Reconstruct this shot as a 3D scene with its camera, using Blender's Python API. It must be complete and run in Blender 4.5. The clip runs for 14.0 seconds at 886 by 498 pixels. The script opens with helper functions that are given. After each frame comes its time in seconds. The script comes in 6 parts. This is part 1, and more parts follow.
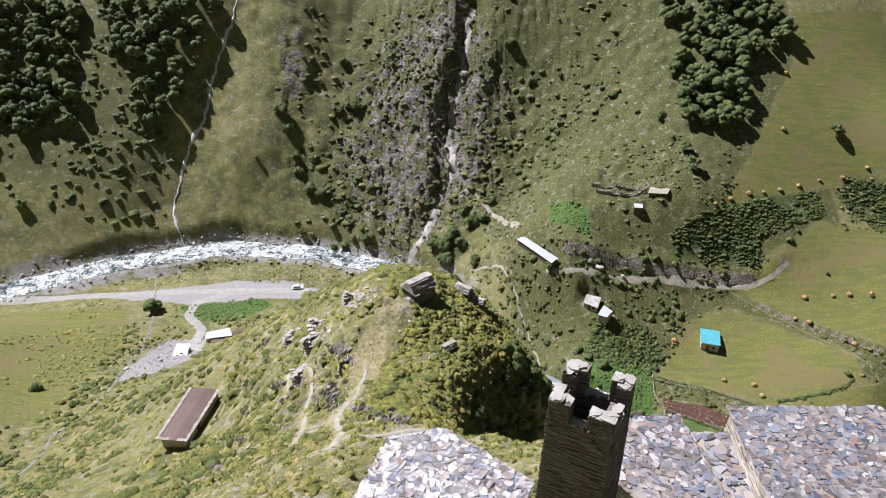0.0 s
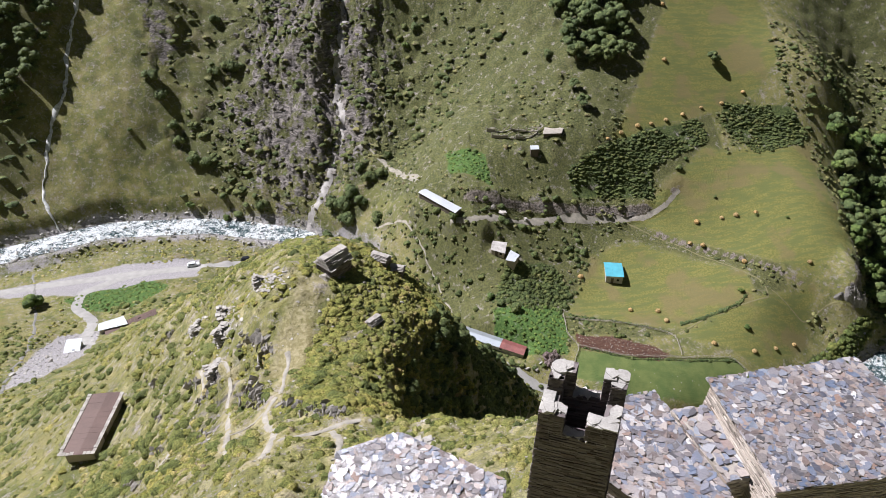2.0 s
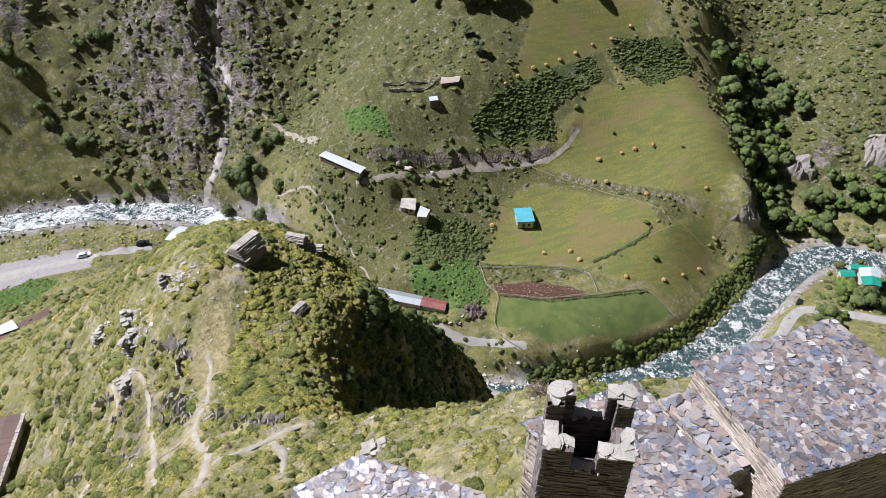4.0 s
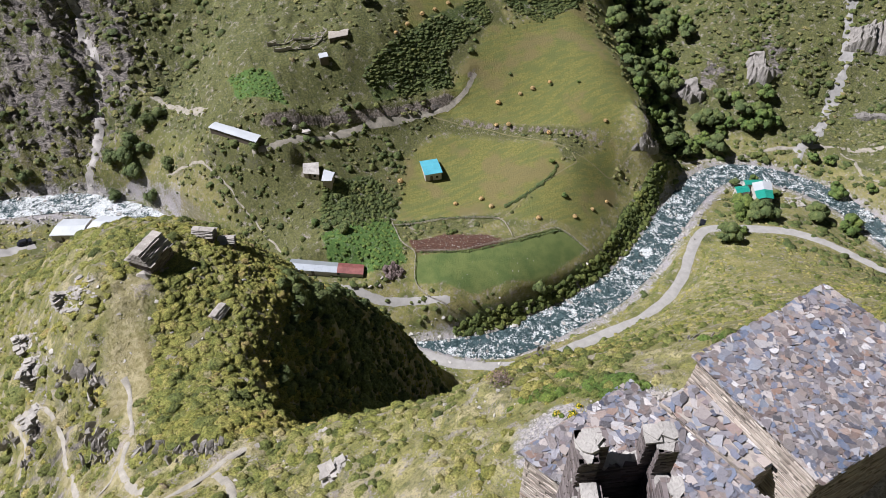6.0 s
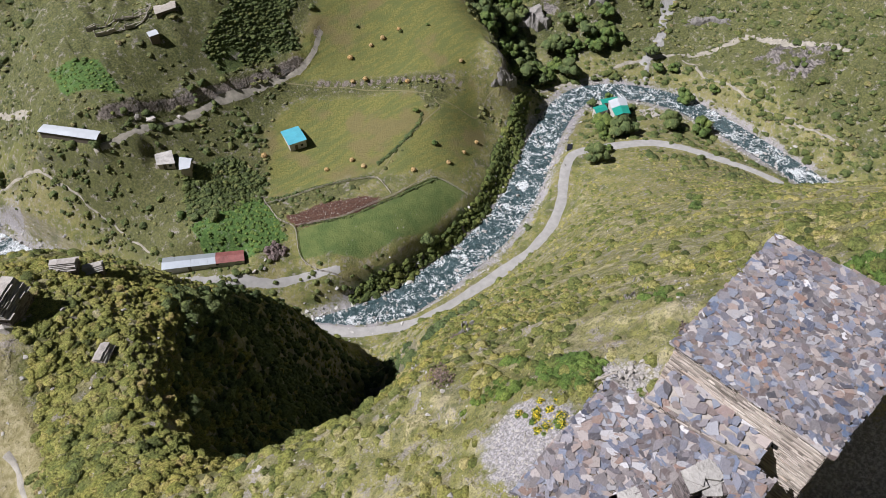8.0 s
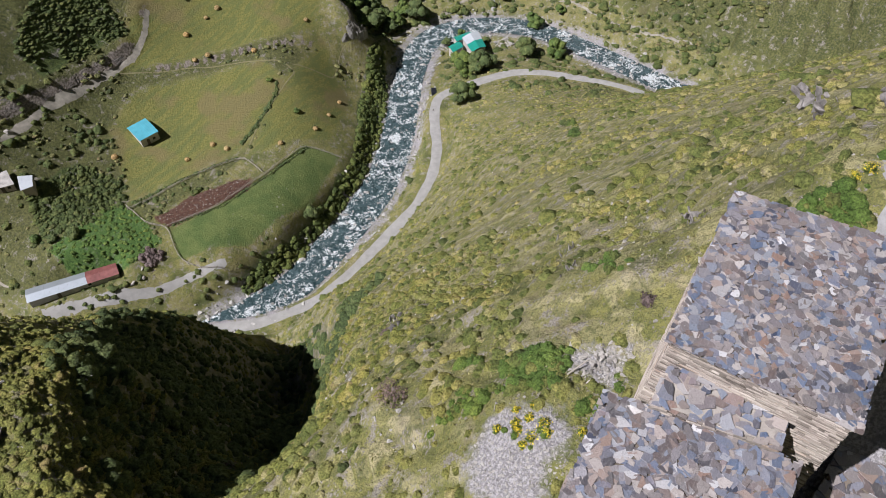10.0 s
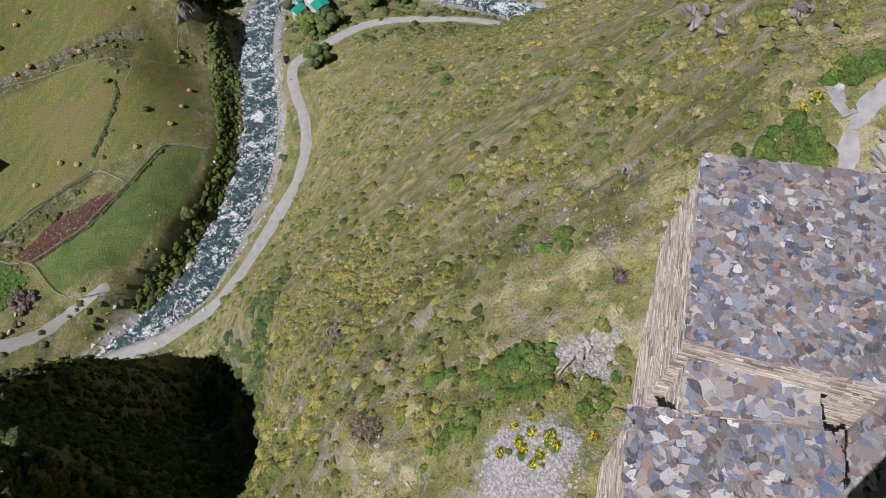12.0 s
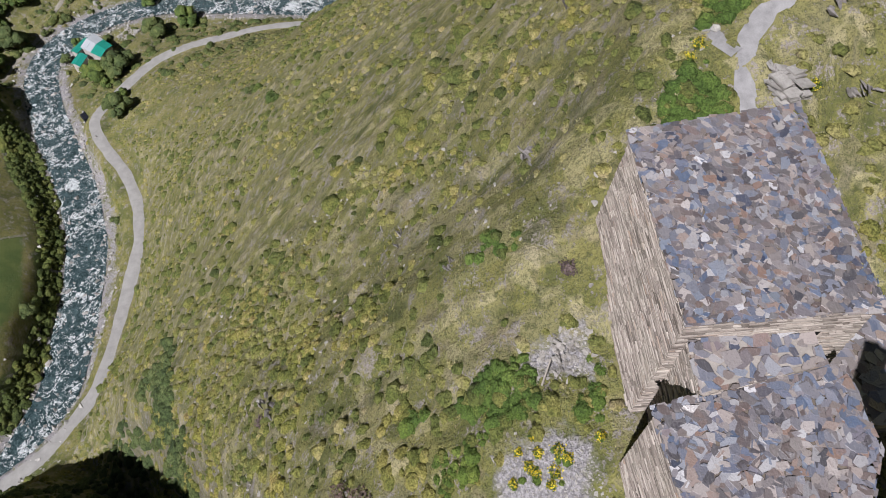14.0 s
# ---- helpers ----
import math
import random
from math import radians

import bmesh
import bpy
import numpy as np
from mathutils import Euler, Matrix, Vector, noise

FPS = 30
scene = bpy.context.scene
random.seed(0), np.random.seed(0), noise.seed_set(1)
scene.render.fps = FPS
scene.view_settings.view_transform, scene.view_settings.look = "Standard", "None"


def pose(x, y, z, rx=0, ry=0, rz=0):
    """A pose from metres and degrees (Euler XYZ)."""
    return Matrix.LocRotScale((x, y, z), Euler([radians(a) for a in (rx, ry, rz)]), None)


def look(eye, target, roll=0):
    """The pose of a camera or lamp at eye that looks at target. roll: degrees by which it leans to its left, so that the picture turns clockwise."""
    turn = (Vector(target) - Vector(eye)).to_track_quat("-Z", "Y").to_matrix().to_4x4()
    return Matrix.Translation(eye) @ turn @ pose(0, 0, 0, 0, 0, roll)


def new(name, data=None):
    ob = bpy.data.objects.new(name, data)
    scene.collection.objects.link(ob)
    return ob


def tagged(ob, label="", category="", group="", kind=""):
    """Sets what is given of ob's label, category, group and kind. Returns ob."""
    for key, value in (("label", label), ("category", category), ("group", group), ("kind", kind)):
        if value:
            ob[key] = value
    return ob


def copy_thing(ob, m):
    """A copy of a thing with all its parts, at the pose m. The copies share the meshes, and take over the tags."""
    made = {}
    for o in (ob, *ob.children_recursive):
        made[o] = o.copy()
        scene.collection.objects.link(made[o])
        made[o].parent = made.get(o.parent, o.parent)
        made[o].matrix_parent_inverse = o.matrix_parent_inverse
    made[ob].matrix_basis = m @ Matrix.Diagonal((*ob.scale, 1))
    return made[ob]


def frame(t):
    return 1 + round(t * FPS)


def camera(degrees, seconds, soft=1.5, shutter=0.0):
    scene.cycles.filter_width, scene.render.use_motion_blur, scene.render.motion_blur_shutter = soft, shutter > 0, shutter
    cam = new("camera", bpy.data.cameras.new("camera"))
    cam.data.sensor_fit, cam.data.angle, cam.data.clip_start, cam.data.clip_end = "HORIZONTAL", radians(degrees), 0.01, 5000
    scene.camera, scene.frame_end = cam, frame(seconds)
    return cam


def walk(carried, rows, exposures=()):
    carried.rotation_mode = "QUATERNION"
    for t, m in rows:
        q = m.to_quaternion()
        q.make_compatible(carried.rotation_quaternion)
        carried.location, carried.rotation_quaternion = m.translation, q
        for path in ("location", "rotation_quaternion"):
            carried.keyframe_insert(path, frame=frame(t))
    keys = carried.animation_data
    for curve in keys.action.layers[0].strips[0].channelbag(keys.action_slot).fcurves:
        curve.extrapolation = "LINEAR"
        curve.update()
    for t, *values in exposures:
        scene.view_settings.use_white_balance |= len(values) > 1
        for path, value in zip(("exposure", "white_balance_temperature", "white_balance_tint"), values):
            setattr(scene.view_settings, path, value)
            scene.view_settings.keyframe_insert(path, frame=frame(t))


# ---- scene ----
# ---- camera ----
cam = camera(63.35, 14.0, soft=0.7)
PATH = [
    (0, (0.000, 0.000, 120.000), (-0.000, 84.187, 66.032), 0.07),
    (0.5, (-0.533, 1.284, 119.755), (3.109, 84.472, 64.380), 0.03),
    (1, (-1.081, 2.534, 119.493), (6.188, 84.496, 62.664), 0.05),
    (1.5, (-1.521, 3.831, 119.149), (9.139, 84.442, 60.940), 0.00),
    (2, (-1.911, 5.090, 118.863), (11.957, 84.167, 59.244), -0.07),
    (2.5, (-2.212, 6.393, 118.574), (14.778, 83.806, 57.595), -0.05),
    (3, (-2.463, 7.652, 118.355), (17.518, 83.242, 56.009), -0.03),
    (5.5, (-2.890, 14.263, 117.181), (29.993, 78.915, 48.342), -0.03),
    (6, (-2.782, 15.741, 116.809), (32.604, 77.665, 46.715), 0.02),
    (6.5, (-2.626, 17.032, 116.589), (35.689, 75.673, 45.222), 0.03),
    (7, (-2.481, 18.305, 116.248), (38.695, 73.467, 43.710), 0.03),
    (7.5, (-2.220, 19.557, 116.028), (41.520, 71.113, 42.347), 0.01),
    (8, (-1.900, 20.849, 115.779), (44.147, 68.568, 40.929), 0.00),
    (8.5, (-1.519, 22.114, 115.467), (46.563, 65.884, 39.492), -0.01),
    (9, (-1.052, 23.307, 115.236), (48.676, 63.071, 38.126), -0.02),
    (11.5, (2.188, 28.977, 113.830), (55.372, 48.163, 31.348), -0.03),
    (12, (2.839, 29.965, 113.693), (55.963, 45.001, 30.316), 0.01),
    (12.5, (3.513, 30.916, 113.528), (56.764, 41.842, 29.593), 0.00),
    (13, (4.153, 31.805, 113.422), (57.655, 38.031, 29.168), -0.01),
    (13.5, (4.760, 32.643, 113.320), (58.412, 33.682, 28.937), -0.00),
    (14, (5.294, 33.491, 113.205), (58.740, 28.990, 28.805), 0.03),
]
walk(cam, [(t, look(eye, target, roll)) for t, eye, target, roll in PATH], [(0.0, 0.82, 6150, 15), (3.0, 0.78, 6150, 15), (6.5, 0.61, 6150, 15), (9.0, 0.47, 6150, 15), (14.0, 0.21, 6150, 15)])

# ---- light: a clear late-summer day, the sun high over the far slope ----
SUN_FROM = Vector((-0.66, 0.48, 1.0)).normalized()
world = bpy.data.worlds.new("sky")
scene.world = world
world.use_nodes = True
sky = world.node_tree.nodes.new("ShaderNodeTexSky")
sky.sky_type, sky.sun_disc = "NISHITA", False
sky.sun_elevation = math.asin(SUN_FROM.z)
sky.sun_rotation = math.atan2(SUN_FROM.x, SUN_FROM.y)
sky.altitude, sky.air_density, sky.dust_density = 1800, 1.0, 0.6
world.node_tree.nodes["Background"].inputs["Strength"].default_value = 0.0145
world.node_tree.links.new(sky.outputs["Color"], world.node_tree.nodes["Background"].inputs["Color"])
sun = new("sun", bpy.data.lights.new("sun", "SUN"))
sun.data.energy, sun.data.angle, sun.data.color = 5.0, radians(0.53), (1.0, 0.965, 0.935)
sun.matrix_world = look(SUN_FROM * 300, (0, 0, 0))

# ---- materials ----
def material(name, rough=0.8, metal=0.0):
    m = bpy.data.materials.new(name)
    m.use_nodes = True
    b = m.node_tree.nodes["Principled BSDF"]
    b.inputs["Roughness"].default_value, b.inputs["Metallic"].default_value = rough, metal
    b.inputs["Specular IOR Level"].default_value = 0.3
    return m, Nodes(m.node_tree), b


class Nodes:
    """Short words for the node kinds that the materials use."""

    def __init__(self, tree):
        self.t, self.pos = tree, None

    def node(self, kind, **values):
        n = self.t.nodes.new(kind)
        for k, v in values.items():
            n.inputs[k].default_value = v
        return n

    def join(self, a, b):
        self.t.links.new(a, b)

    def place(self, scale=(1, 1, 1)):
        g = self.t.nodes.new("ShaderNodeTexCoord")
        m = self.node("ShaderNodeMapping", Scale=scale)
        self.join(g.outputs["Object"], m.inputs["Vector"])
        return m.outputs["Vector"]

    def world(self, scale=(1, 1, 1)):
        g = self.t.nodes.new("ShaderNodeNewGeometry")
        m = self.node("ShaderNodeMapping", Scale=scale)
        self.join(g.outputs["Position"], m.inputs["Vector"])
        return m.outputs["Vector"]

    def noise(self, vector, scale, detail=4.0, rough=0.55, distort=0.0):
        n = self.node("ShaderNodeTexNoise", Scale=scale, Detail=detail, Roughness=rough, Distortion=distort)
        self.join(vector, n.inputs["Vector"])
        return n.outputs["Fac"]

    def cells(self, vector, scale, feature="F1", out="Distance"):
        n = self.node("ShaderNodeTexVoronoi", Scale=scale)
        n.feature = feature
        self.join(vector, n.inputs["Vector"])
        return n.outputs[out]

    def ramp(self, fac, stops):
        n = self.t.nodes.new("ShaderNodeValToRGB")
        r = n.color_ramp
        while len(r.elements) < len(stops):
            r.elements.new(0.5)
        for e, (at, colour) in zip(r.elements, stops):
            e.position = at
            e.color = (*colour, 1) if not isinstance(colour, (int, float)) else (colour,) * 3 + (1,)
        self.join(fac, n.inputs["Fac"])
        return n.outputs["Color"]

    def step(self, fac, low, high):
        n = self.node("ShaderNodeMapRange")
        n.interpolation_type = "SMOOTHSTEP"
        n.inputs["From Min"].default_value, n.inputs["From Max"].default_value = low, high
        self.join(fac, n.inputs["Value"])
        return n.outputs["Result"]

    def maths(self, op, a, b):
        n = self.t.nodes.new("ShaderNodeMath")
        n.operation = op
        for k, v in enumerate((a, b)):
            if isinstance(v, (int, float)):
                n.inputs[k].default_value = v
            else:
                self.join(v, n.inputs[k])
        return n.outputs["Value"]

    def mix(self, fac, a, b, mode="MIX"):
        n = self.t.nodes.new("ShaderNodeMix")
        n.data_type, n.blend_type = "RGBA", mode
        for sock, v in ((n.inputs["Factor"], fac), (n.inputs[6], a), (n.inputs[7], b)):
            if isinstance(v, (int, float)):
                sock.default_value = v
            elif isinstance(v, tuple):
                sock.default_value = (*v, 1)
            else:
                self.join(v, sock)
        return n.outputs[2]

    def attribute(self, name):
        n = self.t.nodes.new("ShaderNodeAttribute")
        n.attribute_name = name
        return n.outputs["Fac"]

    def random(self):
        return self.t.nodes.new("ShaderNodeObjectInfo").outputs["Random"]

    def island(self):
        return self.t.nodes.new("ShaderNodeNewGeometry").outputs["Random Per Island"]

    def bump(self, bsdf, height, distance, strength=1.0):
        n = self.node("ShaderNodeBump", Strength=strength, Distance=distance)
        self.join(height, n.inputs["Height"])
        self.join(n.outputs["Normal"], bsdf.inputs["Normal"])


def plain(name, colour, rough=0.7, metal=0.0, vary=0.25, scale=3.0, bump=0.01):
    """A plain surface with stains and a fine grain."""
    m, n, b = material(name, rough, metal)
    p = n.place()
    big, fine = n.noise(p, scale * 0.35, 3), n.noise(p, scale * 6, 5)
    dark = tuple(c * (1 - vary) for c in colour)
    light = tuple(min(1, c * (1 + vary)) for c in colour)
    c = n.ramp(big, [(0.3, dark), (0.7, light)])
    c = n.mix(0.35, c, n.ramp(fine, [(0.3, dark), (0.7, light)]))
    n.join(c, b.inputs["Base Color"])
    n.bump(b, fine, bump)
    return m


# ---- the lie of the land: landform lines, each point x, y, z ----
RIVER = [(-420, 130), (-260, 178), (-162, 212), (-129, 233), (-89, 248), (-52, 247), (-19, 237), (-1, 219), (7, 193), (13, 166), (26, 143),
         (45, 127.5), (62, 121), (75, 117), (103, 117.5), (118, 119.5), (135.5, 125.5), (158, 137), (172, 143.5), (185, 147.5), (196, 147),
         (207, 139.5), (214, 129.5), (218, 120), (219, 106), (217, 93), (216, 82), (212, 55), (203, 10), (196, -60), (190, -200)]
ROAD = [(46, 128), (57.9, 114.6), (70.8, 106.6), (83.7, 105), (98, 104), (112.7, 103.5), (126.5, 106), (137.8, 111.3), (148.9, 119.8), (159, 124.6),
        (166.3, 121), (175.2, 115.9), (184.5, 109.8), (190.3, 101), (193.8, 90), (197, 80.2), (198.4, 72), (198, 55), (192, 20)]
ROAD_LEFT = [(-230, 196, -35), (-170, 205, -36), (-131, 212, -37), (-100, 214, -37.3), (-75, 217, -38), (-52, 218, -38.5)]


def river_z(x):
    return -42.5 - 0.045 * np.clip(x, -200, 230)


def road_z(x):
    return -38.0 - 0.045 * np.clip(x, 0, 230)


KNOLL = [(-10, 71, 67.3), (-4.4, 74.3, 66.8), (0.5, 64.2, 64.8), (1.6, 75.7, 64.4), (3, 77, 63.8), (7, 70, 61.5), (12, 68, 56.5), (8, 59, 59), (4, 54, 63), (-3, 60, 66),
         (-10, 64, 66), (-14, 61, 62.6), (-18, 78, 56.6), (-9, 53, 67.2), (8, 80, 56.5)]
KNOLL_SIDES = [(-4, 86.5, 61), (-9, 89.5, 58.8), (-15, 92, 54.8), (-22, 95, 49), (-29, 97, 42.5), (-37, 99, 36), (-46, 110, 25), (-38, 84, 37), (-39, 73, 38.3), (-35, 66, 42.5), (-30, 57, 51), (-42, 76, 36), (-24, 48, 61), (-52, 130, 5), (-62, 155, -17), (-15, 114, 33), (-20, 150, -12), (-5, 180, -34),
               (8, 110, 18), (14, 132, -15), (16, 84, 40), (21, 88, 27), (29, 93, 13), (38, 102, -3), (47, 113, -28), (-68, 182, -30)]
GORGE = [(1, 48.5, 68), (6, 49.5, 61), (12, 53, 47), (18, 58, 30), (27, 68, 6), (38, 84, -20), (50, 103, -38)]
GORGE_RIM = [(-1.5, 46, 71.2), (3.4, 43.6, 72.2), (7.7, 43.3, 71.2), (11, 43.3, 68.8), (16, 45, 65), (21.4, 49, 58.5), (28, 55, 48), (36, 64, 31)]
NEAR_SLOPE = [(3, 35.4, 78), (0, 42, 73), (11, 34.6, 80), (12, 30.3, 85.6), (13.2, 37, 79), (17, 35, 79.3), (17, 28, 86), (23.5, 31.5, 83), (28.8, 36.7, 71.3), 
              (28.5, 27, 84), (27, 24.5, 90), (26, 20.7, 93.2), (16, 18, 86.8), (13, 18.5, 86), (20.5, 16.5, 89.5), (13, 13.5, 85.4), (33, 18, 94), (45, 8, 96), (20, 5, 93), (5, 15, 87), (-6, 28, 81), (-9, 40, 74.5), (-20, 25, 77), (-26, 42, 65)]
HILLSIDE = [(111, 62.6, 7.9), (119, 46, 18.4), (146, 38, 6), (55, 45, 50), (48, 80, 3.5), (62, 97, -25.5), (30, 44, 62), (34, 48, 56), (38, 51, 50), (41, 54, 43.6), (45, 58, 37.4), (49, 61, 31.2), (57, 68, 18.8), (64, 75, 6.3), (72, 82, -6.2), (79, 88, -18.6), (87, 95, -31),
            (33, 53, 48.4), (40, 61, 35.8), (46, 68, 23), (53, 75, 10.2), (59, 82, -2.4), (69, 93, -21.4), (76, 100, -34), (85, 55, 27), (105, 85, -14), (135, 85, -25),
            (165, 75, -30), (175, 40, -18), (80, 20, 62), (120, 5, 50), (160, -10, 20), (60, -40, 130), (150, -80, 50), (-20, -40, 130)]
LEFT_FLANK = [(-60, 60, 37), (-84, 95, 5), (-83, 119, -3), (-89, 152, -17), (-95, 180, -30), (-108, 133, -8), (-110, 168, -24), (-138, 190, -31), (-130, 120, 5),
              (-82, 172, -29), (-72, 186, -33), (-90, 204, -36), (-60, 20, 55), (-150, 60, 40), (-160, 150, 0), (-200, 170, -20), (-60, -30, 100)]
TERRACE = [(64, 131, -37), (85, 127.5, -38), (100, 130, -39), (118, 135, -40), (133, 143, -41), (150, 154, -41), (47, 149, -33), (62, 145, -32.5), (95, 152, -32.5), (90, 175, -30),
           (129, 159, -30), (151, 165, -30), (37, 160, -32), (48, 187, -19.5), (46, 178, -25), (66, 167, -31), (30, 185, -30), (38, 197, -12.5), (28, 208, -13.5), (32, 203, -13), (20, 218, -23)]
UPPER_MEADOW = [(60, 204, -13), (85, 203, -16), (105, 198, -20.5), (130, 180, -26), (75, 222, 1.5), (86, 211, -7), (129, 193, -21.5), (140, 211, -12), (175, 190, -23.5), (166, 166, -31.5), (161, 157, -35),
                (72, 231, 2), (105, 257, 18), (136, 247, 10), (91, 255, 15), (42, 240, -3), (30, 252, -18), (160, 225, -8), (190, 240, 6), (170, 270, 22), (120, 300, 45), (200, 330, 60)]
EAST_GULLY = [(174, 163, -44), (180, 162, -47.5), (183, 172, -45.5), (190, 180, -44), (202, 205, -38), (214, 235, -24), (230, 270, -6), (210, 165, -46), (231, 182, -34), (230, 139, -49.5), (248, 150, -46), (265, 162, -32),
              (240, 205, -22), (280, 200, -5), (300, 160, -12), (320, 250, 40), (260, 300, 35)]
EAST_BANK = [(232, 100, -46), (232, 70, -46), (260, 85, -30), (300, 60, -5), (240, 20, -40), (300, 0, 0), (360, 110, 35), (420, 200, 90), (350, -100, 40), (270, 125, -36)]


def along(points, step):
    """Points at even steps along a line."""
    p = np.array(points, float)
    s = np.r_[0, np.cumsum(np.linalg.norm(np.diff(p[:, :2], axis=0), axis=1))]
    u = np.linspace(0, s[-1], max(2, int(s[-1] / step) + 1))
    q = np.stack([np.interp(u, s, p[:, k]) for k in range(p.shape[1])], 1)
    for _ in range(2):
        q[1:-1] = 0.25 * q[:-2] + 0.5 * q[1:-1] + 0.25 * q[2:]
    return q


def distance_to(line, x, y):
    """How far x, y lie from a line of dense points, and the number of the nearest."""
    best, near = np.full(x.shape, 1e9), np.zeros(x.shape, int)
    for n, p in enumerate(line):
        d = (x - p[0]) ** 2 + (y - p[1]) ** 2
        closer = d < best
        best[closer], near[closer] = d[closer], n
    return np.sqrt(best), near


river_line = along(RIVER, 4.0)
road_line = along(ROAD, 3.0)


def mountain_face():
    """The great slope north of the river, at rising steps back from it."""
    rows = []
    for p in along(RIVER[1:8], 22.0):
        if p[0] > 10:
            continue
        steep = 0.72 + 0.1 * math.sin(p[0] * 0.045)
        for back in (9, 26, 50, 85, 140, 230):
            rows.append((p[0] * (1 + 0.0006 * back), p[1] + back, river_z(p[0]) + steep * (back - 4)))
    return rows


def control_points():
    rows = [(p[0], p[1], river_z(p[0])) for p in along(RIVER, 18.0)]
    rows += [(p[0], p[1], road_z(p[0])) for p in along(ROAD, 16.0)]
    rows += ROAD_LEFT + KNOLL + KNOLL_SIDES + GORGE + GORGE_RIM + NEAR_SLOPE + HILLSIDE + LEFT_FLANK + TERRACE + UPPER_MEADOW + EAST_GULLY + EAST_BANK
    rows += mountain_face() + [(30, 300, 10), (60, 330, 45), (0, 400, 90), (100, 420, 110), (-100, 480, 150), (300, 420, 120), (450, 350, 160), (-300, 320, 90), (450, 0, 60)]
    return np.array(rows, float)


def spline_surface(c, soft=0.3):
    """A smooth sheet (thin plate) close to the landform points."""
    s = 100.0
    xy, z = c[:, :2] / s, c[:, 2]
    d2 = ((xy[:, None] - xy[None]) ** 2).sum(-1)
    k = 0.5 * d2 * np.log(d2 + 1e-12) + soft * 1e-3 * np.eye(len(c))
    p = np.c_[np.ones(len(c)), xy]
    a = np.block([[k, p], [p.T, np.zeros((3, 3))]])
    w = np.linalg.solve(a, np.r_[z, 0, 0, 0])

    def height(x, y):
        x, y = np.asarray(x, float) / s, np.asarray(y, float) / s
        out = w[-3] + w[-2] * x + w[-1] * y
        for (u, v), q in zip(xy, w[:-3]):
            r2 = (x - u) ** 2 + (y - v) ** 2
            out = out + q * 0.5 * r2 * np.log(r2 + 1e-12)
        return out

    return height


smooth_height = spline_surface(control_points())


# ---- helpers to build with ----
def mesh_object(name, bm, mat=None, parent=None, smooth=False):
    me = bpy.data.meshes.new(name)
    bm.to_mesh(me)
    bm.free()
    if mat:
        me.materials.append(mat)
    if smooth:
        me.polygons.foreach_set("use_smooth", [True] * len(me.polygons))
    ob = new(name, me)
    ob.parent = parent
    return ob


def part(name, bm, mat, parent, label=""):
    return tagged(mesh_object(name, bm, mat, parent), label)


def empty(name, m):
    ob = new(name)
    ob.empty_display_size = 0.3
    ob.matrix_world = m
    return ob


def from_arrays(name, verts, faces, mat, parent=None, smooth=False):
    me = bpy.data.meshes.new(name)
    me.from_pydata([tuple(v) for v in verts], [], [tuple(f) for f in faces])
    if mat:
        me.materials.append(mat)
    if smooth:
        me.polygons.foreach_set("use_smooth", [True] * len(me.polygons))
    me.update()
    ob = new(name, me)
    ob.parent = parent
    return ob


# ---- the ground, one sheet to the horizon ----
def uneven_steps(stops):
    """Grid lines from rows of (start, end, step)."""
    out = []
    for a, b, step in stops:
        out += list(np.arange(a, b, step))
    return np.array(out + [stops[-1][1]])


def fbm(x, y, size, octaves, seed):
    """Smooth random relief between about -1 and 1."""
    rng, out, amp = np.random.default_rng(seed), np.zeros_like(x), 0.5
    for _ in range(octaves):
        n = 64
        g = rng.uniform(-1, 1, (n, n))
        u, v = (x / size + rng.uniform(0, n)) % n, (y / size + rng.uniform(0, n)) % n
        i, j = u.astype(int) % n, v.astype(int) % n
        a, b = u - np.floor(u), v - np.floor(v)
        a, b = a * a * (3 - 2 * a), b * b * (3 - 2 * b)
        k, m = (i + 1) % n, (j + 1) % n
        out += amp * ((g[i, j] * (1 - a) + g[k, j] * a) * (1 - b) + (g[i, m] * (1 - a) + g[k, m] * a) * b)
        size, amp = size / 2, amp / 2
    return out


def domes(x, y, size, seed):
    """Scattered round cushions on a loose grid: their rise from 0 to 1, and a number from 0 to 1 for each."""
    rng = np.random.default_rng(seed)
    n = 128
    ju, jv, who = rng.uniform(0.1, 0.9, (n, n)), rng.uniform(0.1, 0.9, (n, n)), rng.uniform(0, 1, (n, n))
    u, v = x / size, y / size
    iu, iv = np.floor(u).astype(int), np.floor(v).astype(int)
    best, name = np.full(x.shape, 9.0), np.zeros(x.shape)
    for a in (-1, 0, 1):
        for b in (-1, 0, 1):
            k, m = (iu + a) % n, (iv + b) % n
            d = np.hypot(iu + a + ju[k, m] - u, iv + b + jv[k, m] - v) / (0.55 + 0.5 * who[m, k])
            closer = d < best
            best, name = np.where(closer, d, best), np.where(closer, who[k, m], name)
    return np.clip(1 - best * best, 0, 1), name


